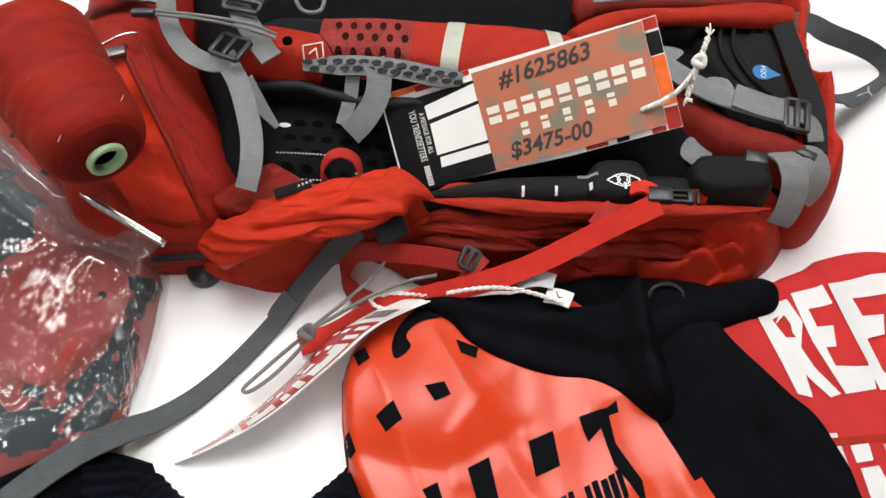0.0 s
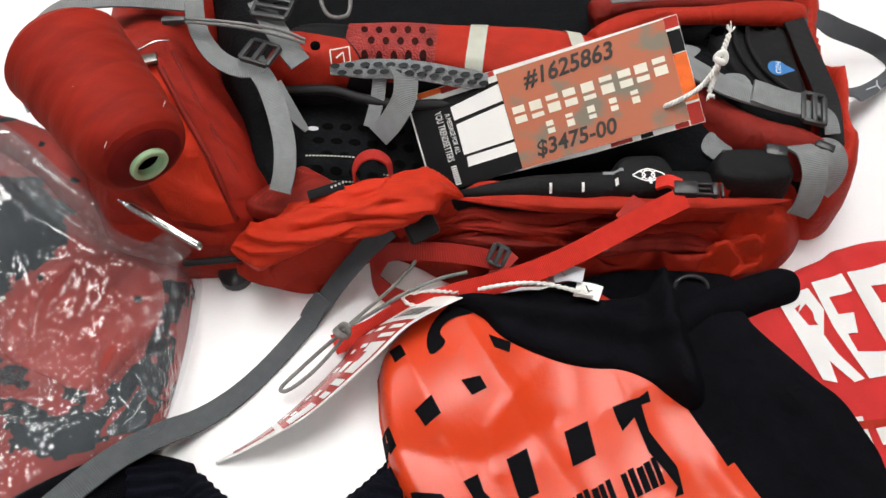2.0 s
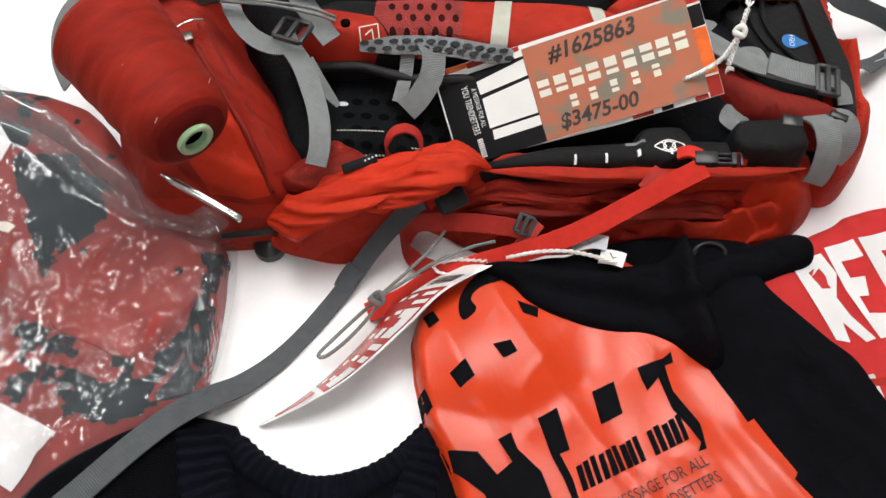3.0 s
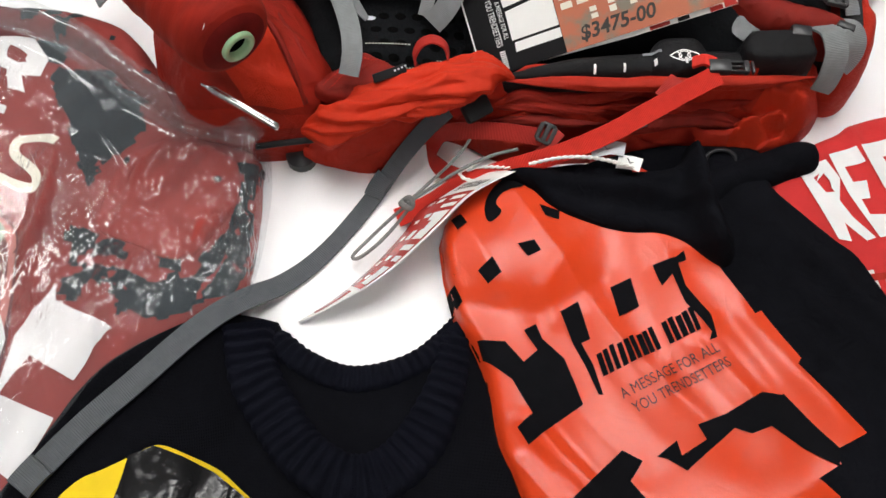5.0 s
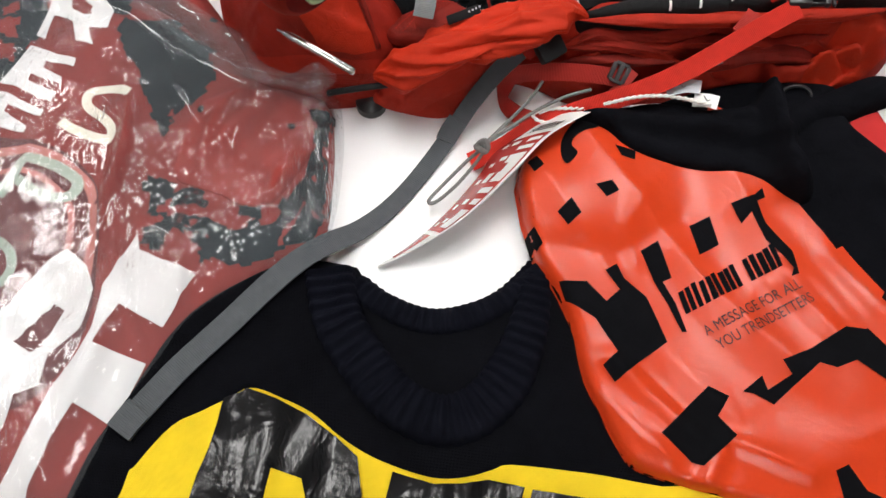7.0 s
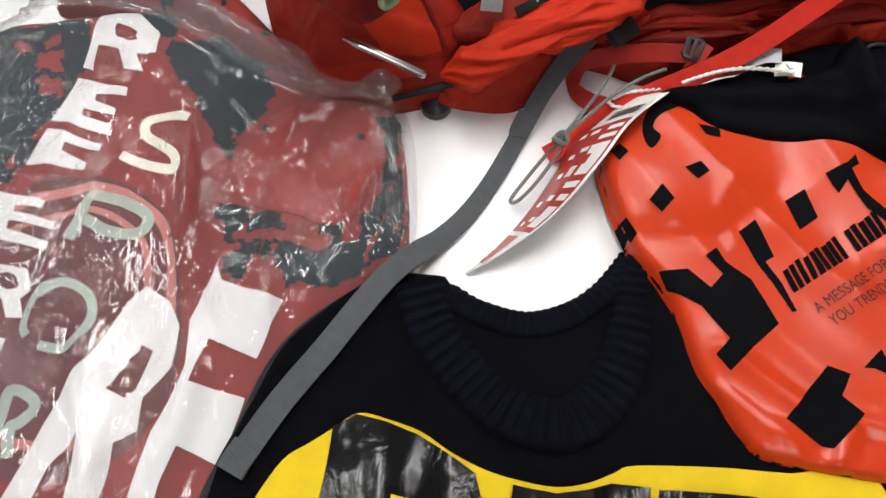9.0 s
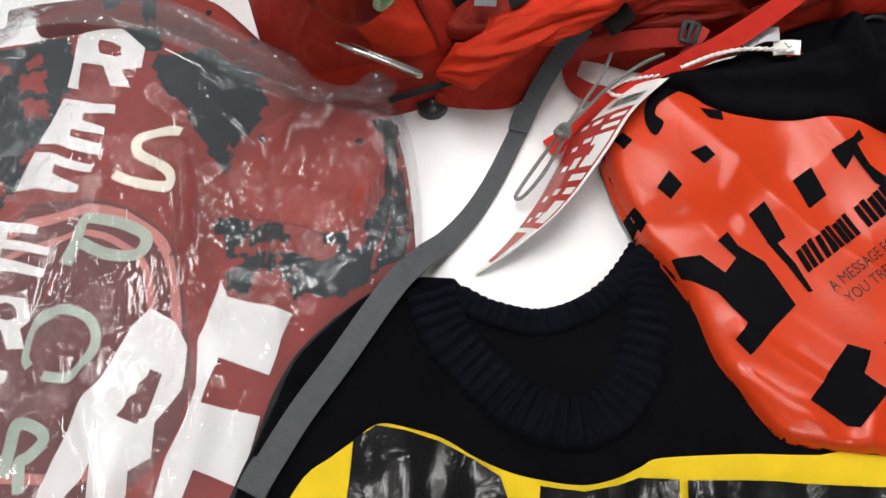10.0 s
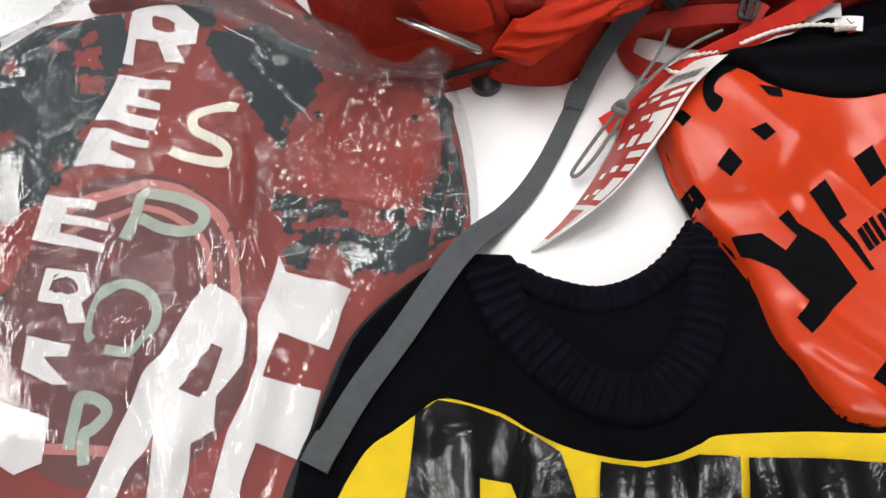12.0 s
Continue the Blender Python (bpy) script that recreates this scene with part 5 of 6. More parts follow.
lid_h = pile(LID, 0.0, 0.098, 0.055, lid_shape)
lid = drape("lid", LID, lid_h, "mid_red", backpack, 0.003, 0, 0.04, "dull red padded lid pocket")
# muted red puts this light-facing flap's lower brightness into its colour
drape("lid_flap", smooth([(-0.256, 0.490), (-0.236, 0.487), (-0.206, 0.447), (-0.174, 0.398), (-0.167, 0.374), (-0.180, 0.357), (-0.193, 0.355), (-0.206, 0.385), (-0.228, 0.425)], 5),
      lid_h, "mid_red", backpack, 0.004, 0.0025, label="red lid flap beside the zip")
drape("lid_front", [(-0.262, 0.470), (-0.236, 0.424), (-0.213, 0.383), (-0.196, 0.352), (-0.215, 0.3495), (-0.245, 0.351), (-0.262, 0.372), (-0.274, 0.43)], lid_h, "bright_red", backpack,
      0.004, 0.002, label="orange-red lid front")
drape("lid_gusset", smooth([(-0.332, 0.400), (-0.312, 0.368), (-0.28, 0.354), (-0.22, 0.3475), (-0.18, 0.352), (-0.19, 0.347), (-0.23, 0.343), (-0.288, 0.349), (-0.316, 0.364)], 4),
      lid_h, "red", backpack, 0.004, 0.003)
zip_path = [(-0.262, 0.480), (-0.246, 0.448), (-0.226, 0.412), (-0.207, 0.380), (-0.194, 0.353)]
zz = lid_h(np.array(zip_path)) + 0.002
tube("zip", [(x, y, z) for (x, y), z in zip(zip_path, zz)], 0.0026, "dark_red", lid, label="covered zip along the lid")
tube("zip_piping", [(x + 0.014, y + 0.004, z) for (x, y), z in zip(zip_path, lid_h(np.array(zip_path) + (0.014, 0.004)) + 0.002)], 0.0018, "dark_red", backpack)
zx, zy = -0.264, 0.466
zt = float(lid_h(np.array([(zx, zy)]))[0]) + 0.008
box_part("zip_pull", (0.018, 0.010, 0.006), frame_of((zx, zy, zt), (1, 0.3, 0)), "dark_metal", lid, 0.002, "dull metal zip pull")
tube("zip_tab", [(zx - 0.012, zy + 0.006, zt + 0.002), (zx + 0.004, zy + 0.016, zt + 0.004), (zx + 0.016, zy + 0.020, zt + 0.002)], 0.0011, "metal", backpack)

RIM = smooth([(0.285, 0.392), (0.297, 0.366), (0.318, 0.366), (0.338, 0.385), (0.350, 0.415), (0.346, 0.438), (0.353, 0.47), (0.346, 0.505), (0.342, 0.535), (0.352, 0.56), (0.366, 0.62), (0.37, 0.72),
              (0.325, 0.72), (0.318, 0.60), (0.310, 0.52), (0.308, 0.44)], 5)
rim_h = pile(RIM, 0.0, 0.082, 0.03, lambda P: folds(P, 80, 0.06, 0.014, 0.012, 2.0) + creases(P, (0.33, 0.46), (0.02, 0.10), 70, 14, 0.010, 0.04, 0.006, 51))
drape("base_rim", RIM, rim_h, "red", backpack, 0.004, 0, 0.025, "red nylon bottom of the pack")

BELT = smooth([(-0.186, 0.474), (-0.150, 0.467), (-0.104, 0.470), (-0.075, 0.474), (-0.030, 0.467), (0.026, 0.457), (0.075, 0.455), (0.125, 0.462), (0.15, 0.49), (0.12, 0.514), (0.06, 0.528),
               (-0.02, 0.536), (-0.11, 0.538), (-0.165, 0.524)], 5)
belt_h = pile(BELT, 0.055, 0.068, 0.022, lambda P: folds(P, -15, 0.08, 0.03, 0.006, 4.0))
drape("hip_belt", BELT, belt_h, "black_nylon", backpack, 0.005, 0, 0.022, "padded hip belt wing")
drape("belt_end", [(-0.184, 0.478), (-0.150, 0.470), (-0.106, 0.473), (-0.092, 0.484), (-0.104, 0.500), (-0.144, 0.508), (-0.175, 0.512)], belt_h, "red", backpack, 0.004, 0.0012,
      label="red nylon end of the hip belt")
mesh_patch = [(-0.104, 0.501), (-0.090, 0.484), (-0.075, 0.478), (-0.029, 0.473), (-0.022, 0.528), (-0.10, 0.532)]
patch = drape("mesh_patch", mesh_patch, belt_h, "red_mesh", backpack, 0.004, 0.0012, label="dark red spacer mesh with punched holes")
# darker ovals on the mesh paint the shade inside its punched holes
for row in range(3):
    for i in range(6):
        x, y = -0.088 + i * 0.0125 + (row % 2) * 0.006, 0.486 + row * 0.0125 - i * 0.0006
        if inside(np.array([(x, y)]), np.array(mesh_patch))[0] and x < -0.03:
            oval = [(x + 0.0030 * math.cos(a), y + 0.0042 * math.sin(a)) for a in np.linspace(0, 2 * math.pi, 12, False)]
            drape("punched_hole_shade", oval, belt_h, "mesh_hole", patch, 0.003, 0.002)
wing = drape("belt_wing", [(-0.029, 0.473), (0.0, 0.464), (0.026, 0.461), (0.075, 0.459), (0.12, 0.466), (0.143, 0.49), (0.118, 0.510), (0.058, 0.523), (-0.022, 0.528)], belt_h, "red", backpack, 0.004,
      0.0012, label="red nylon hip belt wing")
for quad in ([(0.006, 0.527), (0.021, 0.526), (0.011, 0.462), (-0.004, 0.465)], [(0.084, 0.518), (0.096, 0.516), (0.108, 0.464), (0.096, 0.462)]):
    drape("reflective_tape", quad, belt_h, "reflective", wing, 0.004, 0.0026, label="pale grey sewn tape")
lat = smooth([(-0.117, 0.476), (-0.087, 0.474), (-0.060, 0.471), (-0.034, 0.467), (-0.008, 0.462), (0.016, 0.461)], 8, False)
lattice_pts = [(x, y, 0.112 + 0.006 * math.sin(math.pi * i / (len(lat) - 1))) for i, (x, y) in enumerate(lat)]
foam = ribbon("lattice_foam", lattice_pts[::4], lambda k: 0.007 + 0.009 * min(1, 5 * k, 6 * (1.05 - k)), "grey_mesh", backpack, 0.006, ups=[(0, -0.6, 0.8)] * len(lattice_pts[::4]), n=4, label="grey open-cell foam edge")
for i in range(1, 25):
    f = i / 25 * (len(lattice_pts) - 1)
    j = int(f)
    a = np.array(lattice_pts[j]) * (1 - f + j) + np.array(lattice_pts[min(j + 1, len(lattice_pts) - 1)]) * (f - j)
    m = frame_of(a + np.array((0, -0.0024 + 0.0025 * (i % 2 * 2 - 1), 0.0034 + 0.0016 * (i % 2 * 2 - 1))), (1, -0.12, 0), (0, -0.6, 0.8))
    plate("foam_cell", [(0.0042 * math.cos(t) + 0.001 * math.sin(t), 0.0023 * math.sin(t)) for t in np.linspace(0, 2 * math.pi, 8, False)], m, 0.0012, "foam_hole", foam)

tube("top_roll", [(0.110, 0.497, 0.118), (0.135, 0.514, 0.116), (0.170, 0.531, 0.112), (0.225, 0.540, 0.106), (0.275, 0.549, 0.098), (0.315, 0.556, 0.088)],
     lambda k: 0.010 + 0.002 * math.sin(k * 9), "red", backpack, 12, 8, label="red rolled top edge")
tube("top_roll", [(0.12, 0.556, 0.092), (0.20, 0.570, 0.092), (0.31, 0.580, 0.085)], 0.014, "dark_red", backpack, 12, 8)
ribbon("webbing", [(0.13, 0.548, 0.122), (0.18, 0.552, 0.122), (0.23, 0.553, 0.120)], 0.016, "grey_web", backpack)

STRAP = smooth([(0.165, 0.470), (0.187, 0.440), (0.217, 0.408), (0.255, 0.392), (0.296, 0.386), (0.305, 0.402), (0.285, 0.422), (0.250, 0.436), (0.222, 0.456), (0.20, 0.482)], 5)
strap_h = pile(STRAP, 0.060, 0.042, 0.016, lambda P: folds(P, -30, 0.08, 0.02, 0.003, 7.0))
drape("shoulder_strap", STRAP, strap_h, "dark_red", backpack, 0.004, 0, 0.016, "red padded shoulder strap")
drape("strap_mesh", smooth([(0.196, 0.405), (0.214, 0.395), (0.223, 0.409), (0.206, 0.421)], 4), panel_h, "grey_mesh", backpack, 0.004, 0.003)
drape("strap_mesh", smooth([(0.160, 0.500), (0.19, 0.512), (0.21, 0.505), (0.19, 0.492)], 4), panel_h, "grey_mesh", backpack, 0.004, 0.020)
drape("strap_mesh", smooth([(0.222, 0.470), (0.24, 0.468), (0.246, 0.448), (0.228, 0.446)], 4), panel_h, "grey_mesh", backpack, 0.004, 0.018)
web = [(0.172, 0.482, 0.118), (0.19, 0.469, 0.116), (0.219, 0.448, 0.113), (0.256, 0.435, 0.109), (0.291, 0.427, 0.104)]
ribbon("webbing", web, 0.020, "grey_web", backpack, 0.002, label="grey woven strap")
ribbon("webbing", [(0.238, 0.443, 0.114), (0.262, 0.434, 0.111), (0.280, 0.431, 0.108)], 0.024, "grey_web", backpack, 0.003, label="grey woven strap end, folded and sewn")
ladder_buckle("strap_buckle", frame_of((0.288, 0.427, 0.108), (1, -0.25, -0.1)), 0.030, 0.018, "grey_plastic", backpack, label="dark grey ladder buckle")
ribbon("webbing", [(0.290, 0.430, 0.106), (0.301, 0.422, 0.103), (0.303, 0.408, 0.098)], 0.013, "grey_web", backpack)
HYD = smooth([(0.225, 0.545), (0.298, 0.552), (0.305, 0.50), (0.303, 0.450), (0.27, 0.445), (0.245, 0.47)], 5)
hyd_h = pile(HYD, 0.06, 0.030, 0.012, lambda P: folds(P, 70, 0.08, 0.03, 0.003, 2.0))
drape("inner_panel", HYD, hyd_h, "black_nylon", backpack, 0.005, 0, 0.012, "black padded panel")
for off in (0.0, 0.012):
    tube("panel_seam", [(0.252 + off, 0.55, 0.094), (0.245 + off, 0.515, 0.094), (0.252 + off, 0.485, 0.094), (0.268 + off, 0.462, 0.092)], 0.0022, "black_nylon", backpack)
drop = [(0.0085 * math.cos(a) * 1.0, 0.0085 * math.sin(a)) for a in np.linspace(radians(40), radians(320), 16)] + [(0.016, 0.0)]
c, s = math.cos(radians(-12)), math.sin(radians(-12))
drape("drop_badge", [(0.278 + x * c - y * s, 0.489 + x * s + y * c) for x, y in drop], hyd_h, "blue", backpack, 0.003, 0.0008, label="blue printed water drop")
writing("badge_writing", "H2O", (0.2785, 0.489), (-0.0014, -0.0068), (0.0068, -0.0014), hyd_h, "card_white", backpack, 0.0014)
# dark hexagons on the panel paint the shade in the mesh cells
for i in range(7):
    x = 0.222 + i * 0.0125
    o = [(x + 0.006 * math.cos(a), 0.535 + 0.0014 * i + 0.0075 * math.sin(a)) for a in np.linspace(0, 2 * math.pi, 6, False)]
    drape("mesh_cell_shade", o, hyd_h, "dark", backpack, 0.004, 0.001)

POUCH = smooth([(-0.020, 0.370), (0.012, 0.363), (0.05, 0.360), (0.15, 0.358), (0.24, 0.357), (0.256, 0.364), (0.25, 0.382), (0.2, 0.386), (0.14, 0.388), (0.03, 0.385), (-0.018, 0.378)], 5)
pouch_h = pile(POUCH, lambda P: 0.045 + 0.010 * np.clip(P[:, 0] / 0.05, 0, 1), 0.034, 0.009)
pouch = drape("pouch", POUCH, pouch_h, "black_nylon", backpack, 0.004, 0, 0.011, "narrow black pouch with white tick marks")
FLAP2 = smooth([(0.116, 0.359), (0.164, 0.359), (0.170, 0.38), (0.158, 0.398), (0.125, 0.398), (0.114, 0.38)], 4)
flap2_h = pile(FLAP2, 0.058, 0.036, 0.008)
pouch_flap = drape("pouch_flap", FLAP2, flap2_h, "black_nylon", backpack, 0.004, 0, 0.008, "black pouch flap with a white eye mark")
for path, closed in (([(0.1305, 0.3725), (0.137, 0.3765), (0.1435, 0.3785), (0.150, 0.3765), (0.1565, 0.3725), (0.150, 0.3685), (0.1435, 0.3665), (0.137, 0.3685), (0.1306, 0.3724)], False),
                     ([(0.1385, 0.3725), (0.141, 0.3765), (0.146, 0.3765), (0.1485, 0.3725), (0.146, 0.3685), (0.141, 0.3685), (0.1385, 0.3724)], False),
                     ([(0.137, 0.3765), (0.141, 0.3725), (0.137, 0.3685)], False), ([(0.150, 0.3765), (0.146, 0.3725), (0.150, 0.3685)], False)):
    drape("eye_mark", stroke(path, 0.0011, 4), flap2_h, "card_white", pouch_flap, 0.003, 0.001)
for x, y in ((0.064, 0.367), (0.0905, 0.367), (0.1175, 0.368), (0.1445, 0.3675)):
    drape("tick_mark", rect(x - 0.0011, y - 0.0035, x + 0.0011, y + 0.003), lambda P: np.maximum(pouch_h(P), flap2_h(P)), "card_white", pouch, 0.003, 0.001)
drape("tick_mark", rect(0.108, 0.377, 0.124, 0.380), lambda P: np.maximum(pouch_h(P), flap2_h(P)), "grey_mesh", backpack, 0.003, 0.001)
POCKET = smooth([(0.200, 0.362), (0.255, 0.360), (0.262, 0.375), (0.255, 0.392), (0.203, 0.393)], 4)
drape("pocket", POCKET, pile(POCKET, 0.066, 0.037, 0.005), "black_nylon", backpack, 0.004, 0, 0.007, "black nylon pocket")
for x in (0.21, 0.223):
    box_part("pocket_clip", (0.008, 0.003, 0.003), Matrix.Translation((x, 0.391, 0.099)), "grey_plastic", backpack, 0.0008)

ribbon("webbing", [(-0.25, 0.558, 0.115), (-0.288, 0.556, 0.122), (-0.325, 0.550, 0.128), (-0.365, 0.545, 0.118), (-0.388, 0.525, 0.106), (-0.393, 0.498, 0.092), (-0.382, 0.470, 0.080)], 0.022, "grey_web",
       backpack, 0.002, ups=[(0, 0, 1), (0, 0, 1), (-0.1, 0, 1), (-0.3, 0, 0.9), (-0.5, 0, 0.8), (-0.6, 0, 0.7), (-0.6, 0, 0.6)], label="grey woven strap round the lid")

GUSSET = smooth([(-0.186, 0.360), (-0.160, 0.347), (-0.128, 0.356), (-0.098, 0.372), (-0.116, 0.384), (-0.140, 0.400), (-0.158, 0.388), (-0.176, 0.378)], 4)
gusset_h = pile(GUSSET, 0.072, 0.012, 0.005, lambda P: folds(P, 20, 0.05, 0.012, 0.006, 5.0))
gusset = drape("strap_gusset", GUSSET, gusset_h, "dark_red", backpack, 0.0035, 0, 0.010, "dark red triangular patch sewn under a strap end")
for (x0, y0), (x1, y1), n in (((-0.178, 0.362), (-0.160, 0.384), 9), ((-0.172, 0.358), (-0.154, 0.380), 9), ((-0.150, 0.396), (-0.104, 0.376), 16)):
    for i in range(n):
        f = (i + 0.25) / n
        a, e = np.array((x0 + (x1 - x0) * f, y0 + (y1 - y0) * f)), np.array((x1 - x0, y1 - y0)) * 0.5 / n
        drape("stitch", stroke([a, a + e / 2, a + e], 0.0007, 2), gusset_h, "red_web", gusset, 0.003, 0.0006)

# twisted bright red sleeve across the side
BUNDLE = smooth([(-0.205, 0.338), (-0.180, 0.350), (-0.139, 0.360), (-0.102, 0.369), (-0.074, 0.374), (-0.038, 0.386), (-0.014, 0.384), (-0.002, 0.371), (-0.012, 0.357), (-0.040, 0.354),
                 (-0.075, 0.349), (-0.105, 0.341), (-0.150, 0.327), (-0.185, 0.326)], 5)
bundle_h = pile(BUNDLE, lambda P: side_h(P) * 0.72, 0.024, 0.020, lambda P: folds(P, 24, 0.13, 0.015, 0.020, 9.0) + folds(P, 30, 0.11, 0.014, 0.004, 3.0, True) + creases(P, (-0.10, 0.346), (0.09, 0.014), 20, 14, 0.009, 0.07, 0.0045, 31) - creases(P, (-0.10, 0.346), (0.09, 0.014), 24, 9, 0.011, 0.06, 0.0028, 32) - 0.003 - ridge(P, [(-0.17, 0.335), (-0.10, 0.347), (-0.05, 0.365)], 0.014, 0.004) - ridge(P, [(-0.12, 0.331), (-0.07, 0.343), (-0.03, 0.352)], 0.012, 0.0035)
                + ridge(P, [(-0.10, 0.352), (-0.06, 0.358), (-0.02, 0.374)], 0.010, 0.010))
drape("bunched_panel", BUNDLE, bundle_h, "red", backpack, 0.0022, 0, 0.018, "red bunched nylon under a roll")
twist("gathered_sleeve", [(-0.200, 0.338, 0.050), (-0.172, 0.333, 0.066), (-0.141, 0.336, 0.079), (-0.102, 0.344, 0.086), (-0.064, 0.355, 0.092), (-0.030, 0.364, 0.094), (-0.008, 0.364, 0.082)],
      lambda f: 0.0210 - 0.0095 * min(1, 1.9 * f) + 0.0065 * math.exp(-((f - 0.80) / 0.16) ** 2), "bright_red", backpack, 2.0, 0.45, 0.46, 0.8, "bright red gathered and twisted nylon", 72, 230)
twist("gathered_sleeve", [(-0.118, 0.335, 0.070), (-0.080, 0.341, 0.083), (-0.050, 0.351, 0.090), (-0.020, 0.362, 0.086)], lambda f: 0.0090 + 0.003 * math.sin(3 * f), "bright_red", backpack, 5.0, 0.6, 0.42, 0.8)
twist("gathered_sleeve", [(-0.165, 0.349, 0.076), (-0.125, 0.354, 0.086), (-0.090, 0.361, 0.091), (-0.055, 0.368, 0.092), (-0.020, 0.374, 0.086)], lambda f: 0.0085 + 0.004 * f, "bright_red", backpack, 9.0, 0.5, 0.42, 0.7)
ribbon("webbing", [(-0.074, 0.334, 0.084), (-0.056, 0.345, 0.094), (-0.038, 0.353, 0.099), (-0.026, 0.362, 0.096)], 0.010, "red_web", backpack, 0.0016, ups=[(0, -0.6, 0.8)] * 4)


def on_side(pts, r):
    """Places on the side panel, lifted by a part of the radius."""
    q = np.array(pts)
    return [(x, y, z + r) for (x, y), z in zip(pts, side_h(q))]


# folds of the same cloth, their shade painted as darker copies of its red
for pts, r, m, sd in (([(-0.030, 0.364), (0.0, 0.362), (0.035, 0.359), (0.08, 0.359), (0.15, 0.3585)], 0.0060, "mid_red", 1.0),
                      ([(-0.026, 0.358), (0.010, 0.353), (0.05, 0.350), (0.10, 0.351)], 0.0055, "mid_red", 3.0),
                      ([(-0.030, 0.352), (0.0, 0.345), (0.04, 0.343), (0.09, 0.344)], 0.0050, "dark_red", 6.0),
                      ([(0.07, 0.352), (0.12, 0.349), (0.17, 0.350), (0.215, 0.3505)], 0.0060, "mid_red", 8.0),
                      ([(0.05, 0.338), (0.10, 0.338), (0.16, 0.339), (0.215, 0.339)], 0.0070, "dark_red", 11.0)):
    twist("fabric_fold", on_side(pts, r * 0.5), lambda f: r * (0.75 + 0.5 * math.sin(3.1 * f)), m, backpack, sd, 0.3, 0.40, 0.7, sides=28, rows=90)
box_part("name_patch", (0.030, 0.008, 0.0025), frame_of((-0.118, 0.362, 0.098), (1, 0.30, 0.1), (0, -0.5, 0.8)), "black_nylon", backpack, 0.001, "small black rubber patch")
for i in range(4):
    box_part("patch_mark", (0.0016, 0.0016, 0.0008), frame_of((-0.113 + i * 0.003, 0.3635 + i * 0.0012, 0.0998 + i * 0.0004), (1, 0.30, 0.1), (0, -0.5, 0.8)), "label", backpack, 0.0)

# webbing and buckles
ribbon("webbing", [(-0.178, 0.468, 0.128), (-0.166, 0.448, 0.126), (-0.156, 0.420, 0.122), (-0.150, 0.395, 0.118), (-0.149, 0.372, 0.113), (-0.153, 0.357, 0.104)], 0.0175, "grey_web", backpack,
       0.002, label="grey woven compression strap")
ribbon("webbing", [(-0.165, 0.455, 0.118), (-0.150, 0.437, 0.108), (-0.137, 0.425, 0.095)], lambda k: 0.020 * (1 - 0.8 * k), "grey_web", backpack, 0.002)
ribbon("webbing", [(-0.232, 0.545, 0.150), (-0.229, 0.515, 0.148), (-0.222, 0.490, 0.142), (-0.207, 0.470, 0.136), (-0.187, 0.463, 0.130), (-0.168, 0.470, 0.129)], 0.0155, "grey_web", backpack, 0.002,
       ups=[(0.5, 0.2, 0.8), (0.4, 0.1, 0.9), (0.2, 0, 0.9), (0, -0.2, 1), (0, -0.3, 1), (0, -0.2, 1)], label="grey woven strap looped over the belt")
ribbon("webbing", [(-0.178, 0.530, 0.142), (-0.165, 0.505, 0.140), (-0.150, 0.480, 0.136), (-0.14, 0.468, 0.13)], 0.019, "grey_web", backpack, 0.002)
ladder_buckle("belt_buckle", frame_of((-0.172, 0.472, 0.139), (1, -0.5, 0.1)), 0.022, 0.026, "grey_plastic", backpack, 3, "dark grey plastic buckle")
ladder_buckle("belt_buckle", frame_of((-0.163, 0.521, 0.146), (0.25, 1, 0)), 0.030, 0.030, "grey_plastic", backpack, 4, "dark grey ladder buckle")
for k, dy in enumerate((0.0, 0.004)):
    tube("elastic_cord", [(-0.236, 0.490 + dy, 0.158), (-0.19, 0.489 + dy, 0.152), (-0.155, 0.482 + dy * 1.5, 0.148), (-0.135, 0.478 + dy, 0.143)], 0.0014, "grey_cord", backpack, 6)
box_part("cord_toggle", (0.020, 0.007, 0.007), frame_of((-0.240, 0.491, 0.158), (1, 0.02, 0)), "grey_plastic", backpack, 0.003)
tube("wire_hook", [(-0.118, 0.56, 0.148), (-0.124, 0.530, 0.146), (-0.118, 0.512, 0.142), (-0.106, 0.508, 0.142), (-0.099, 0.516, 0.144), (-0.100, 0.56, 0.148)], 0.0017, "grey_cord", backpack, 8)
tube("rivet", [(-0.128, 0.4845, 0.132), (-0.128, 0.4845, 0.1345)], 0.0042, "dark", backpack, 12, 2)
for a, b in (((-0.116, 0.478), (-0.100, 0.482)), ((-0.100, 0.482), (-0.101, 0.492)), ((-0.101, 0.492), (-0.117, 0.488)), ((-0.117, 0.488), (-0.116, 0.478)), ((-0.112, 0.483), (-0.106, 0.487)), ((-0.106, 0.487), (-0.105, 0.481))):
    drape("badge_line", stroke([a, ((a[0] + b[0]) / 2, (a[1] + b[1]) / 2), b], 0.0010, 2), belt_h, "cream_print", backpack, 0.003, 0.0022)
ribbon("webbing", [(-0.058, 0.474, 0.122), (-0.053, 0.462, 0.117), (-0.055, 0.447, 0.107), (-0.066, 0.434, 0.094), (-0.078, 0.428, 0.082)], 0.0205, "grey_web", backpack, 0.002, ups=[(0.2, -0.4, 0.9)] * 5,
       label="grey woven strap under the belt")
ribbon("webbing", [(-0.075, 0.470, 0.112), (-0.078, 0.455, 0.098), (-0.085, 0.437, 0.083)], 0.012, "grey_web", backpack)
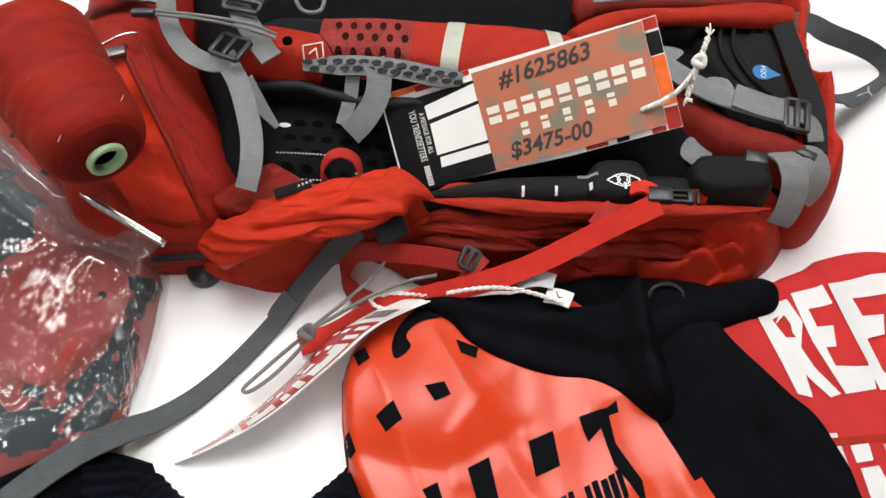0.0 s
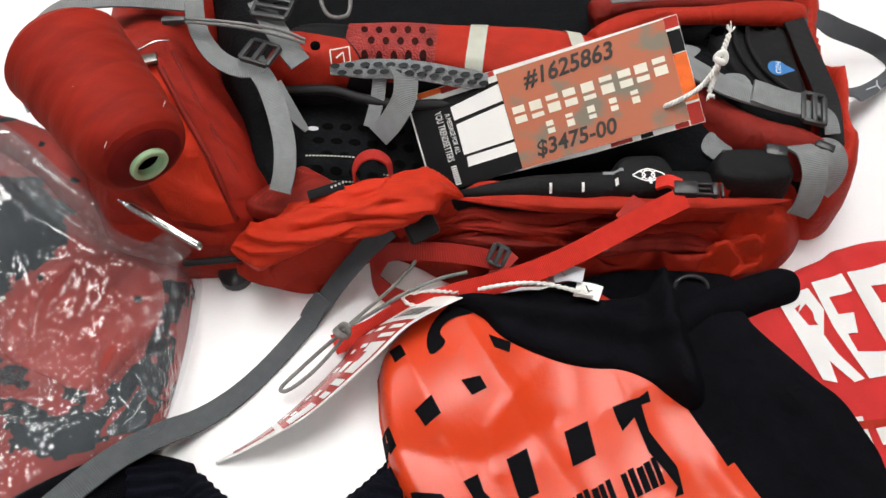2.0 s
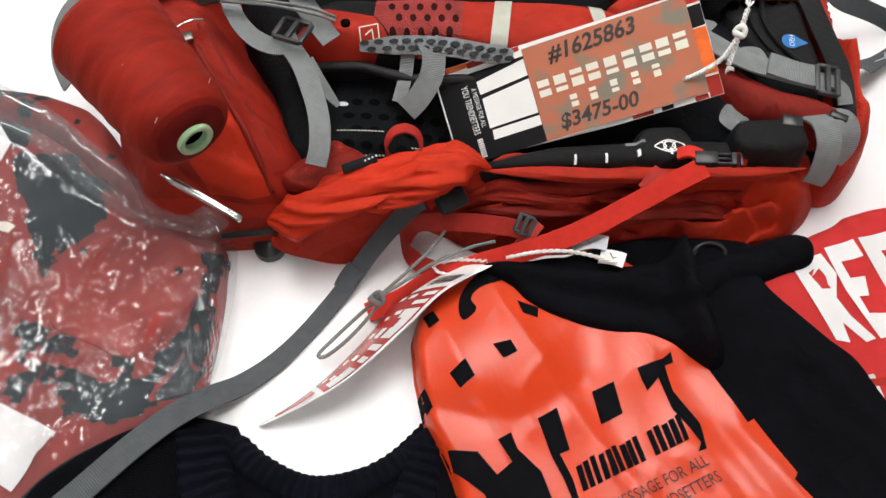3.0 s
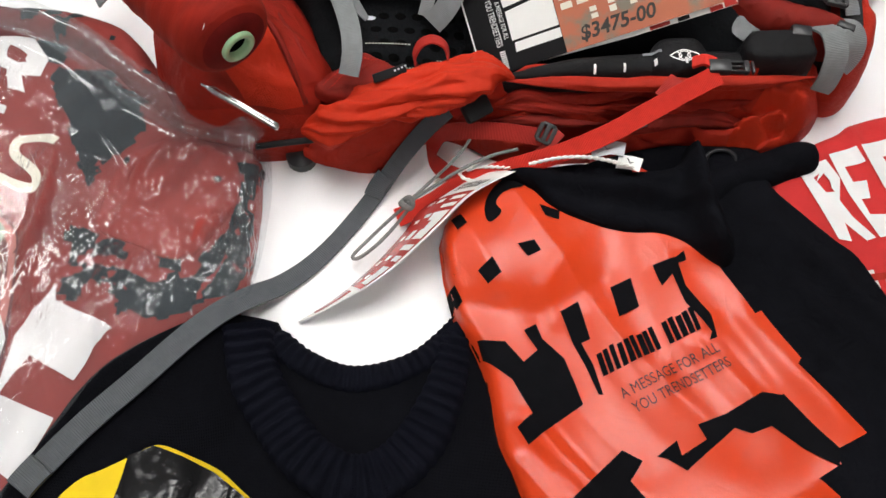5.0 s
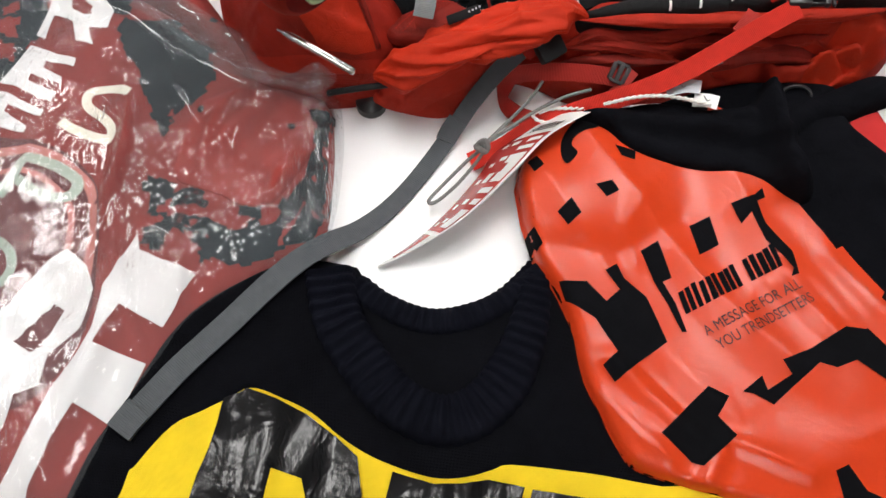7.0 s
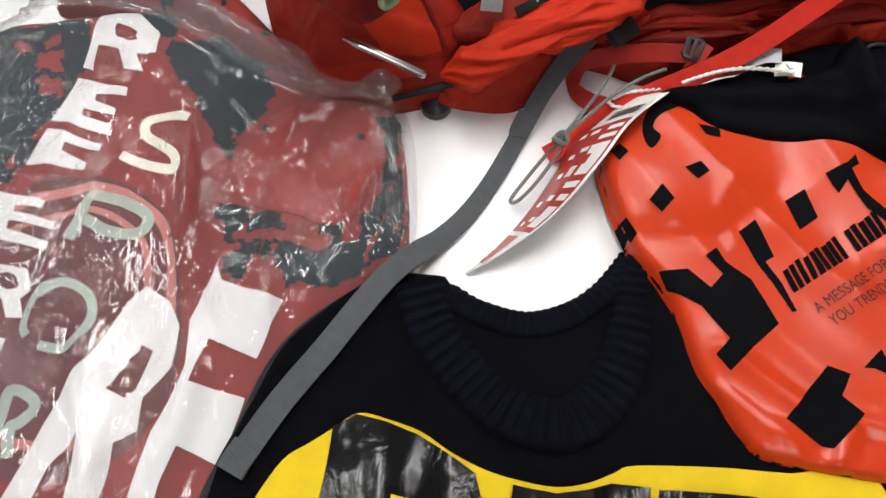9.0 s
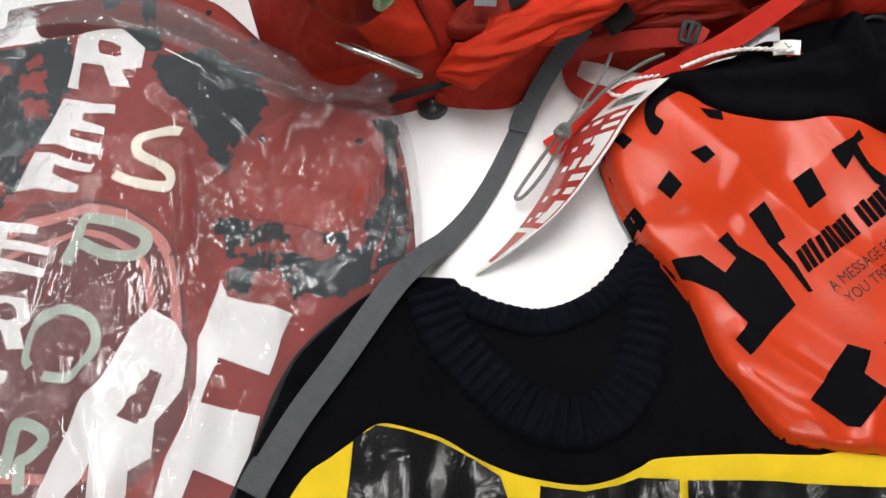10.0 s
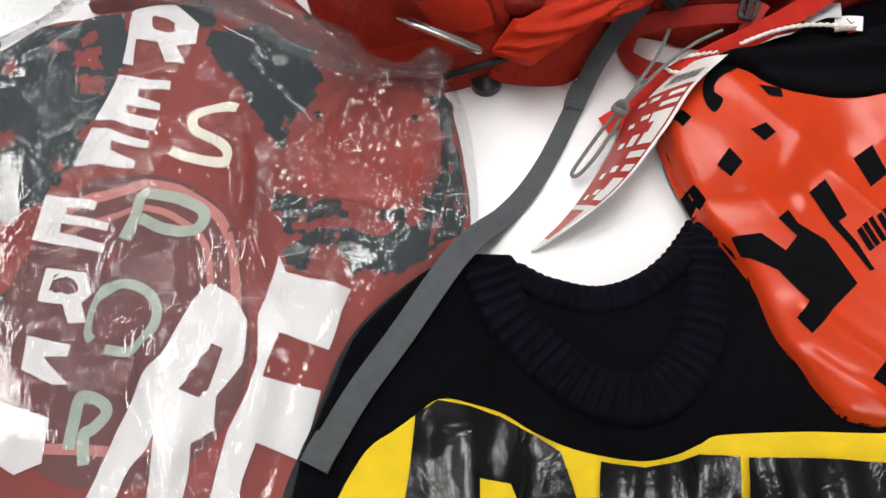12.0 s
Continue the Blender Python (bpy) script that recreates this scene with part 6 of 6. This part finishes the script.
tube("binding", [(-0.16, 0.468, 0.096), (-0.12, 0.466, 0.099), (-0.09, 0.458, 0.096), (-0.06, 0.452, 0.094), (-0.02, 0.452, 0.094), (0.03, 0.446, 0.094)], 0.0045, "black_web", backpack, 8)
ribbon("pull_loop", [(-0.092, 0.371, 0.086), (-0.096, 0.376, 0.100), (-0.090, 0.383, 0.110), (-0.079, 0.386, 0.112), (-0.069, 0.384, 0.106), (-0.066, 0.378, 0.096), (-0.068, 0.373, 0.086)], 0.010, "dark_red_web",
       backpack, 0.0016, ups=[(-1, 0.2, 0), (-1, 0, 0.3), (-0.5, 0.1, 0.8), (0, 0.1, 1), (0.6, 0.1, 0.7), (1, 0, 0.3), (1, 0, 0)], label="small red webbing loop")
drape("mesh_window", [(-0.088, 0.376), (-0.070, 0.380), (-0.071, 0.395), (-0.089, 0.392)], panel_h, "grey_mesh", backpack, 0.004, 0.004)
# bottom loop and its strap at the pack's base
ribbon("base_strap", [(0.270, 0.398, 0.096), (0.274, 0.384, 0.105), (0.277, 0.368, 0.100), (0.277, 0.358, 0.086), (0.275, 0.352, 0.072), (0.272, 0.350, 0.064)], 0.021, "grey_web", backpack, 0.002,
       ups=[(0, 0.3, 1), (0, 0, 1), (0, -0.5, 0.9), (0, -0.9, 0.5), (0, -1, 0.3), (0, -1, 0.2)], label="wide grey strap round the pack's bottom")
ribbon("base_strap", [(0.284, 0.396, 0.098), (0.294, 0.389, 0.103), (0.298, 0.377, 0.098), (0.296, 0.368, 0.088), (0.289, 0.361, 0.080)], 0.024, "grey_web", backpack, 0.002,
       ups=[(0, 0.3, 1), (0.2, 0, 1), (0.4, -0.5, 0.8), (0.4, -0.9, 0.4), (0.4, -1, 0.2)])
box_part("strap_clip", (0.018, 0.012, 0.008), frame_of((0.250, 0.389, 0.100), (1, -0.2, 0)), "plastic", backpack, 0.002)
box_part("strap_clip", (0.016, 0.008, 0.010), frame_of((0.290, 0.391, 0.101), (1, -0.6, 0)), "plastic", backpack, 0.002)
ribbon("haul_loop", [(0.300, 0.548, 0.082), (0.335, 0.565, 0.076), (0.372, 0.573, 0.052), (0.410, 0.580, 0.030), (0.436, 0.582, 0.014), (0.446, 0.570, 0.010), (0.436, 0.552, 0.012), (0.410, 0.530, 0.016),
                     (0.380, 0.508, 0.030), (0.352, 0.486, 0.062), (0.325, 0.468, 0.086)], 0.019, "slate_web", backpack, 0.0018,
       ups=[(0, 0, 1), (0, -0.3, 1), (0, -0.8, 0.6), (0, -0.9, 0.5), (-0.5, -0.7, 0.5), (-1, 0, 0.3), (-0.6, 0.5, 0.6), (-0.4, 0.3, 0.9), (0, 0, 1), (0, 0, 1), (0, 0, 1)], label="dark grey haul loop hanging over the table")
for a, b in (((0.398, 0.520), (0.410, 0.526)), ((0.410, 0.526), (0.414, 0.520)), ((0.410, 0.526), (0.413, 0.533))):
    tube("loop_mark", [(a[0], a[1], 0.0235), ((a[0] + b[0]) / 2, (a[1] + b[1]) / 2, 0.0225), (b[0], b[1], 0.0215)], 0.0008, "label", backpack, 5, 2)
ribbon("rim_tape", [(0.304, 0.56, 0.094), (0.308, 0.50, 0.094), (0.312, 0.45, 0.092), (0.306, 0.405, 0.088)], 0.020, "black_web", backpack, 0.002)
# red strap that runs off the side buckle to the table
side_buckle(frame_of((0.176, 0.350, 0.105), (1, -0.08, 0)), 0.040, 0.013, "plastic", backpack)
ribbon("red_tab", [(0.147, 0.360, 0.100), (0.155, 0.358, 0.106), (0.163, 0.353, 0.107)], 0.011, "red_web", backpack, 0.003)
ribbon("red_strap", [(0.166, 0.344, 0.104), (0.137, 0.333, 0.096), (0.109, 0.325, 0.080), (0.070, 0.313, 0.062), (0.030, 0.305, 0.047), (-0.020, 0.299, 0.032), (-0.060, 0.290, 0.022), (-0.088, 0.278, 0.012),
                     (-0.118, 0.268, 0.006)], 0.0175, "red_web", backpack, 0.0018, ups=[(0, -0.5, 0.9)] * 6 + [(0, -0.2, 1)] * 3, label="long red strap trailing onto the table")
ribbon("red_strap", [(0.118, 0.335, 0.086), (0.126, 0.343, 0.090), (0.134, 0.352, 0.090)], 0.012, "dark_red_web", backpack)
ribbon("side_loop", [(-0.055, 0.300, 0.020), (-0.072, 0.310, 0.016), (-0.083, 0.326, 0.018), (-0.076, 0.338, 0.034), (-0.050, 0.334, 0.046), (-0.015, 0.331, 0.046), (0.012, 0.329, 0.040), (0.030, 0.325, 0.036)], 0.016,
       "dark_red_web", backpack, 0.0018, ups=[(0, 0.3, 1), (-0.6, -0.3, 0.8), (-0.9, -0.2, 0.4), (-0.3, -0.8, 0.6), (0, -0.7, 0.7), (0, -0.6, 0.8), (0, -0.6, 0.8), (0, -0.6, 0.8)], label="dark red webbing loop")
ladder_buckle("loop_buckle", frame_of((0.022, 0.330, 0.043), (1, -0.5, -0.2), (0, -0.6, 0.8)), 0.016, 0.013, "grey_plastic", backpack, 3, "small dark ladder buckle")
ribbon("side_loop", [(0.034, 0.330, 0.046), (0.022, 0.320, 0.036), (0.014, 0.312, 0.024)], 0.013, "dark_red_web", backpack)
box_part("strap_clip", (0.026, 0.018, 0.012), frame_of((-0.042, 0.342, 0.068), (1, 0.55, 0), (0, -0.5, 0.8)), "black_web", backpack, 0.003, "black plastic strap clip")
ribbon("base_webbing", [(-0.028, 0.362, 0.072), (-0.045, 0.352, 0.068), (-0.062, 0.343, 0.058)], 0.009, "dark_red_web", backpack)
# long slate strap
ribbon("waist_strap", [(-0.068, 0.347, 0.062), (-0.090, 0.337, 0.043), (-0.114, 0.319, 0.023), (-0.140, 0.290, 0.006), (-0.169, 0.254, 0.003), (-0.196, 0.226, 0.003), (-0.222, 0.206, 0.007), (-0.245, 0.192, 0.018),
                       (-0.267, 0.174, 0.031), (-0.290, 0.150, 0.042), (-0.325, 0.115, 0.045), (-0.364, 0.079, 0.045), (-0.403, 0.036, 0.045)], lambda k: 0.0165 + 0.0042 * min(1, max(0, (k - 0.35) * 4)), "slate_web", backpack, 0.0018, n=10,
       ups=[(-0.3, -0.5, 0.8), (-0.3, -0.5, 0.8), (-0.2, -0.3, 0.9)] + [(0, 0, 1)] * 10, label="long dark grey webbing strap trailing over a sweater")
ribbon("strap_end", [(-0.390, 0.051, 0.0475), (-0.398, 0.042, 0.0475), (-0.405, 0.033, 0.047)], 0.0225, "slate_web", backpack, 0.0035)
ribbon("strap_end", [(-0.127, 0.307, 0.0175), (-0.135, 0.2985, 0.0115), (-0.1395, 0.2905, 0.0085)], 0.0180, "slate_web", backpack, 0.002)
tube("foot_cap", [(-0.207, 0.338, 0.001), (-0.207, 0.338, 0.009), (-0.207, 0.338, 0.012)], lambda k: 0.0145 if k < 0.8 else 0.012, "plastic", backpack, 16, 4, label="black plastic cap at the pack's bottom")
tube("binding", [(-0.245, 0.336, 0.030), (-0.21, 0.333, 0.040), (-0.18, 0.334, 0.042)], 0.003, "black_web", backpack)
tube("steel_pin", [(-0.275, 0.346, 0.114), (-0.262, 0.340, 0.110), (-0.238, 0.329, 0.099), (-0.214, 0.3185, 0.086)], lambda k: 0.0012 + 0.0026 * min(1, max(0, k - 0.12) * 6) * (1 if k < 0.97 else 0.6), "metal", backpack, 12, 8,
     label="polished steel pin through the lid")

# ---- cone of thread ----
cone = thing("thread_cone", (-0.255, 0.385, 0.14), "large cone of red sewing thread on a pale green tube", "thread")
near, far = Vector((-0.2325, 0.3360, 0.1775)), Vector((-0.3050, 0.4285, 0.189))
axis = (far - near).normalized()
cm = frame_of(near, axis)
length = (far - near).length


def lathe(name, prof, material, parent, label="", sides=48):
    verts, faces = [], []
    for x, r in prof:
        for j in range(sides):
            a = 2 * math.pi * j / sides
            verts.append(cm @ Vector((x, r * math.cos(a), r * math.sin(a))))
    for i in range(len(prof) - 1):
        for j in range(sides):
            k = (j + 1) % sides
            faces.append((i * sides + j, (i + 1) * sides + j, (i + 1) * sides + k, i * sides + k))
    return under(mesh_object(name, verts, faces, material), parent, label)


R, GROW = 0.0370, 0.0085
wind = []
for i in range(151):
    x = 0.003 + (length - 0.012) * i / 150
    k = max(0, 1 - x / 0.020)
    wind.append((x, R + GROW * i / 150 - 0.0065 * k * k + 0.00005 * math.sin(i * 1.9) + 0.00035 * math.sin(i * 0.13) + 0.0002 * math.sin(i * 0.31)))
lathe("thread", [(0.0008, R - 0.0092)] + wind + [(length - 0.008, R + GROW - 0.0008), (length - 0.004, R + GROW - 0.003), (length + 0.001, R + GROW - 0.007), (length + 0.005, R + GROW - 0.014), (length + 0.007, 0.016)], "thread", cone, "tightly wound red thread")
lathe("wound_end", [(0.0012, R - 0.0088), (-0.0008, R - 0.0115), (-0.0022, R - 0.0150), (-0.003, R - 0.019), (-0.0035, 0.0135)], "thread_end", cone, "dark red wound end")
lathe("tube", [(-0.003, 0.0140), (-0.0065, 0.0138), (-0.0075, 0.0125), (-0.0070, 0.0098), (-0.004, 0.0092), (0.05, 0.0088)], "green", cone, "pale green plastic tube")
lathe("hollow", [(-0.002, 0.0093), (0.004, 0.0088), (0.004, 0.0001)], "dark", cone)
for a, x in ((1.2, 0.05), (2.4, 0.012), (1.0, 0.002)):
    q = cm @ Vector((x, (R + GROW * x / length + 0.0002) * math.cos(a), (R + GROW * x / length + 0.0002) * math.sin(a)))
    tube("lint", [q, q + Vector((0.001, 0.002, 0.001)), q + Vector((0.0012, 0.0042, 0.001))], 0.00022, "string", cone, 5, 2)

# ---- hang tag and booklet on the pack ----
EX, EY = Vector((0.93604, 0.07446, 0.34392)).normalized(), Vector((-0.2591, 0.80716, 0.53043)).normalized()
TM = Matrix((EX, EY, EX.cross(EY))).transposed().to_4x4()
TM.translation = Vector((0.023, 0.461, 0.12))


def lift(d, x=0.0, y=0.0, turn=0.0):
    return TM @ Matrix.Translation((x, y, d)) @ Matrix.Rotation(radians(turn), 4, "Z")


tag = thing("hang_tag", (0.1, 0.43, 0.1), "brown camouflage price tag with handwritten marker numbers, tied with string", "price tag")
plate("card", rect(0, -0.0825, 0.1402, 0.0), lift(0.0), 0.0006, "tag_print", tag)
flat_writing("number", "#1625863", lift(0.0012, 0.0595, -0.0115, 1.5), 0.019, "marker", tag, 0.98, 0.25, 0.025)
flat_writing("price", "$3475-00", lift(0.0012, 0.050, -0.0705, 0.5), 0.018, "marker", tag, 0.98, 0.2, 0.025)
rnd = random.Random(9)


def glyph(x, y, w, h, split):
    """A plain printed mark: two blocks one over the other, parted at a share of the height."""
    for lo, hi in ((0, split - 0.09), (split + 0.09, 1)):
        plate("printed_mark", rect(x, y + h * lo, x + w, y + h * hi), lift(0.0009), 0.0003, "cream_print", tag)


for i, x in enumerate((0.005, 0.0197, 0.0343, 0.0487, 0.0642, 0.0797, 0.0950, 0.1087, 0.1235)):
    glyph(x, -0.0450 + 0.0004 * i, 0.0104, 0.0142, (0.5, 0.36, 0.62, 0.5, 0.36, 0.62, 0.5, 0.4, 0.6)[i])
for i, x in enumerate((0.0290, 0.0460, 0.0645, 0.0830, 0.1010)):
    glyph(x, -0.0605 + 0.0008 * i, 0.0062, 0.0105, (0.5, 0.62, 0.4, 0.5, 0.6)[i])
booklet = thing("booklet", (0.0, 0.42, 0.08), "black and white folded booklet tucked under a price tag", "booklet")
plate("cover", [(-0.080, -0.0055), (0.139, -0.0055), (0.139, -0.081), (-0.080, -0.083)], lift(-0.0022), 0.0012, "card_black", booklet, "black printed cover")
plate("back_leaf", [(-0.074, 0.0055), (0.1515, 0.0015), (0.1515, -0.0875), (0.06, -0.0865), (-0.076, -0.080)], lift(-0.0042), 0.0012, "card_white", booklet, "white back leaf")
plate("edge", rect(-0.0815, -0.083, -0.0802, -0.0055), lift(-0.0022), 0.0011, "card_white", booklet)
for q in ([(-0.0455, -0.0145), (-0.0005, -0.0080), (-0.0005, -0.0225), (-0.0452, -0.0262)], [(-0.0446, -0.0300), (-0.0005, -0.0254), (-0.0005, -0.0560), (-0.0454, -0.0567)],
          [(-0.0435, -0.0590), (-0.0005, -0.0585), (-0.0005, -0.0671), (-0.0445, -0.0675)]):
    plate("white_block", q, lift(-0.0009), 0.0003, "card_white", booklet)
flat_writing("message", "A MESSAGE FOR ALL", lift(-0.0008, -0.0500, -0.0365, -90), 0.0062, "card_white", booklet, 0.62)
flat_writing("message", "YOU TRENDSETTERS", lift(-0.0008, -0.0578, -0.0370, -90), 0.0085, "card_white", booklet, 0.55)
for i in range(9):
    plate("name_bar", rect(-0.0595, -0.0645 - i * 0.0019, -0.0545, -0.0632 - i * 0.0019), lift(-0.0009), 0.0002, "card_white", booklet)
for i, (x0, x1, y0, y1, m) in enumerate(((-0.071, -0.05, 0.0002, 0.0050, "card_orange"), (-0.05, -0.03, -0.001, 0.0044, "card_red"), (-0.028, -0.014, -0.001, 0.0042, "card_black"), (-0.014, -0.002, 0.0, 0.004, "card_red"),
                                         (0.1405, 0.1512, -0.028, -0.010, "card_black"), (0.1405, 0.1512, -0.008, 0.001, "card_red"), (0.1405, 0.1512, -0.068, -0.029, "card_orange"),
                                         (0.1405, 0.1512, -0.087, -0.070, "card_red"), (0.128, 0.139, -0.087, -0.0828, "card_red"), (0.100, 0.110, -0.0865, -0.0828, "card_black"), (0.075, 0.093, -0.0862, -0.0828, "card_red"))):
    plate("printed_block", rect(x0, y0, x1, y1), lift(-0.0029), 0.0003, m, booklet)
string_pts = [TM @ Vector(q) for q in ((0.1238, -0.0665, 0.001), (0.1374, -0.0650, 0.006), (0.1532, -0.0605, 0.008), (0.1655, -0.0520, 0.010), (0.1730, -0.0440, 0.010))]
cord = thing("tag_string", string_pts[0], "white twisted cotton string knotted through a price tag", "string")
rope("strand", string_pts, 0.0020, "string", cord, 160)
rope("strand", [TM @ Vector(q) for q in ((0.1725, -0.0450, 0.010), (0.1670, -0.0545, 0.007), (0.1625, -0.0610, 0.006), (0.1595, -0.0655, 0.006))], 0.0020, "string", cord, 160)
kn = TM @ Vector((0.1735, -0.0435, 0.011))
ring = [kn + EX * 0.0035 * math.cos(a) + EY * 0.0035 * math.sin(a) + Vector((0, 0, 0.0015 * math.sin(2 * a))) for a in np.linspace(0, 2 * math.pi, 9, False)]
tube("knot", ring, 0.0026, "string", cord, 8, 4, True)
rope("strand", [TM @ Vector(q) for q in ((0.174, -0.042, 0.010), (0.179, -0.035, 0.010), (0.184, -0.0275, 0.010))], 0.0020, "string", cord, 160)
for base, away in (((0.1845, -0.0265, 0.010), (0.6, 1)), ((0.159, -0.0665, 0.006), (-0.1, -1))):
    pieces = []
    for i in range(9):
        a = math.atan2(away[1], away[0]) + rnd.uniform(-0.9, 0.9)
        l = rnd.uniform(0.004, 0.009)
        pieces.append(tube_data([TM @ Vector(base), TM @ Vector((base[0] + l * 0.5 * math.cos(a), base[1] + l * 0.5 * math.sin(a), base[2] + 0.001)),
                                 TM @ Vector((base[0] + l * math.cos(a + 0.2), base[1] + l * math.sin(a + 0.2), base[2] + rnd.uniform(-0.001, 0.002)))], 0.0006, 5, 3))
    v, f = joined(pieces)
    under(mesh_object("frayed_end", v, f, "string"), cord, "frayed string end")

# ---- swing card, cords and neck labels beside the t-shirt ----
swing = thing("swing_card", (-0.1, 0.24, 0.0), "curved glossy red and white swing card lying on the table", "swing tag")
front = smooth([(-0.009, 0.291, 0.044), (-0.051, 0.262, 0.058), (-0.084, 0.231, 0.056), (-0.128, 0.197, 0.043), (-0.170, 0.180, 0.023), (-0.206, 0.171, 0.004)], 8, False)
back_edge = smooth([(-0.051, 0.304, 0.010), (-0.095, 0.276, 0.007), (-0.115, 0.250, 0.005), (-0.146, 0.217, 0.004), (-0.177, 0.191, 0.003), (-0.207, 0.173, 0.002)], 8, False)


def card_strip(name, a, b, lo, hi, material, up, label=""):
    """A piece of the bowed card between two shares of its width (a, b) and of its length (lo, hi)."""
    n = len(front) - 1
    i0, i1 = int(lo * n), max(int(lo * n) + 1, int(hi * n))
    verts, faces = [], []
    k = 6
    for i in range(i0, i1 + 1):
        f = i / n
        for j in range(k):
            w = a + (b - a) * j / (k - 1)
            q = front[i] * (1 - w) + back_edge[i] * w
            verts.append((q[0], q[1], q[2] + 0.006 * (1 - f) * w * (1 - w) * 4 + up))
    for i in range(i1 - i0):
        for j in range(k - 1):
            faces.append((i * k + j, i * k + j + 1, (i + 1) * k + j + 1, (i + 1) * k + j))
    return under(mesh_object(name, verts, faces, material), swing, label)


body_card = card_strip("card", 0, 1, 0, 1, "card_white", 0.0)
sol = body_card.modifiers.new("thickness", "SOLIDIFY")
sol.thickness, sol.offset = 0.0006, -1
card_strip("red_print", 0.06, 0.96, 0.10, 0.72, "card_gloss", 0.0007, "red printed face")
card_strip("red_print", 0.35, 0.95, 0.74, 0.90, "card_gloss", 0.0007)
for i in range(9):
    lo = 0.20 + i * 0.055
    card_strip("white_block", 0.10, 0.34 + 0.05 * (i % 3), lo, lo + 0.04, "card_white", 0.0013)
    if i % 2 == 0:
        card_strip("white_block", 0.48, 0.62, lo, lo + 0.03, "card_white", 0.0013)
        card_strip("white_block", 0.70, 0.80, lo + 0.02, lo + 0.045, "card_white", 0.0013)
card_strip("barcode_label", 0.05, 0.75, 0.08, 0.19, "card_white", 0.0013, "white barcode label")
for i in range(14):
    lo = 0.12 + i * 0.05
    card_strip("bar", 0.12 + i * 0.035, 0.12 + i * 0.035 + (0.02 if i % 3 else 0.012), 0.10, 0.16, "ink", 0.0019)
rope("white_cord", [(-0.040, 0.288, 0.032), (-0.055, 0.292, 0.032), (-0.058, 0.300, 0.032), (-0.040, 0.303, 0.033), (-0.012, 0.300, 0.034)], 0.0016, "string", swing, 90, "white cord of the card")
neck_cord = thing("white_cord", (0.03, 0.30, 0.03), "white twisted cord lying along a black t-shirt collar", "cord")
rope("strand", [(0.003, 0.297, 0.045), (0.03, 0.299, 0.050), (0.053, 0.297, 0.053), (0.072, 0.292, 0.054), (0.088, 0.286, 0.054), (0.094, 0.283, 0.054)], 0.0017, "string", neck_cord, 90)
label_tab = thing("neck_label", (0.08, 0.295, 0.045), "pale grey satin size label sticking out of a collar", "clothing label")
ribbon("tape", [(0.060, 0.306, 0.046), (0.075, 0.307, 0.051), (0.089, 0.303, 0.053)], 0.014, "label", label_tab, 0.0008)
ribbon("tape", [(0.082, 0.294, 0.048), (0.092, 0.290, 0.052), (0.101, 0.286, 0.053)], 0.014, "card_white", label_tab, 0.0008)
flat_writing("size", "L", Matrix.Translation((0.0915, 0.2905, 0.0545)) @ Matrix.Rotation(0.3, 4, "Z"), 0.009, "ink", label_tab)
flat_writing("size", "L", Matrix.Translation((0.073, 0.306, 0.0535)) @ Matrix.Rotation(0.5, 4, "Z"), 0.008, "grey_cord", label_tab)
# flat piece added where the shirt's orange print continues behind the roll
orange_tab = smooth([(0.098, 0.292), (0.103, 0.297), (0.109, 0.293), (0.120, 0.284), (0.110, 0.280), (0.10, 0.282)], 4)
drape("print_piece", orange_tab, lambda P: P[:, 0] * 0 + 0.034, "bright_red", label_tab, 0.004)
drawcord = thing("elastic_cord", (-0.1, 0.27, 0.01), "grey elastic drawcord knotted in a loop", "cord")
tube("loop", [(-0.104, 0.268, 0.034), (-0.118, 0.262, 0.026), (-0.142, 0.243, 0.018), (-0.158, 0.228, 0.014), (-0.152, 0.226, 0.014), (-0.134, 0.238, 0.018), (-0.116, 0.254, 0.026), (-0.106, 0.264, 0.034)], 0.0017, "grey_cord", drawcord, 8)
ring = [(-0.108 + 0.005 * math.cos(a), 0.267 + 0.0045 * math.sin(a), 0.036 + 0.003 * math.sin(2 * a)) for a in np.linspace(0, 2 * math.pi, 9, False)]
tube("knot", ring, 0.0028, "grey_cord", drawcord, 8, 4, True)
tube("strand", [(-0.108, 0.267, 0.036), (-0.090, 0.283, 0.038), (-0.067, 0.304, 0.040), (-0.050, 0.325, 0.040), (-0.046, 0.335, 0.042)], 0.0016, "grey_cord", drawcord, 8)
tube("strand", [(-0.108, 0.267, 0.036), (-0.088, 0.280, 0.036), (-0.060, 0.297, 0.038), (-0.030, 0.310, 0.040), (-0.005, 0.316, 0.040)], 0.0016, "grey_cord", drawcord, 8)
side_cord = thing("side_cord", (0.09, 0.32, 0.04), "pair of grey elastic cords below the pack", "cord")
for d in (0.0, 0.007):
    tube("strand", [(0.070, 0.313 + d, 0.052), (0.090, 0.319 + d, 0.055), (0.112, 0.327 + d, 0.055)], 0.0014, "grey_cord", side_cord, 6)
wire = thing("wire_ring", (0.19, 0.31, 0.02), "thin dark wire ring beneath the pack", "ring")
tube("ring", [(0.185 + 0.014 * math.cos(a), 0.305 + 0.0085 * math.sin(a), 0.024 + 0.005 * math.sin(a)) for a in np.linspace(0, 2 * math.pi, 16, False)], 0.0018, "plastic", wire, 6, 4, True)
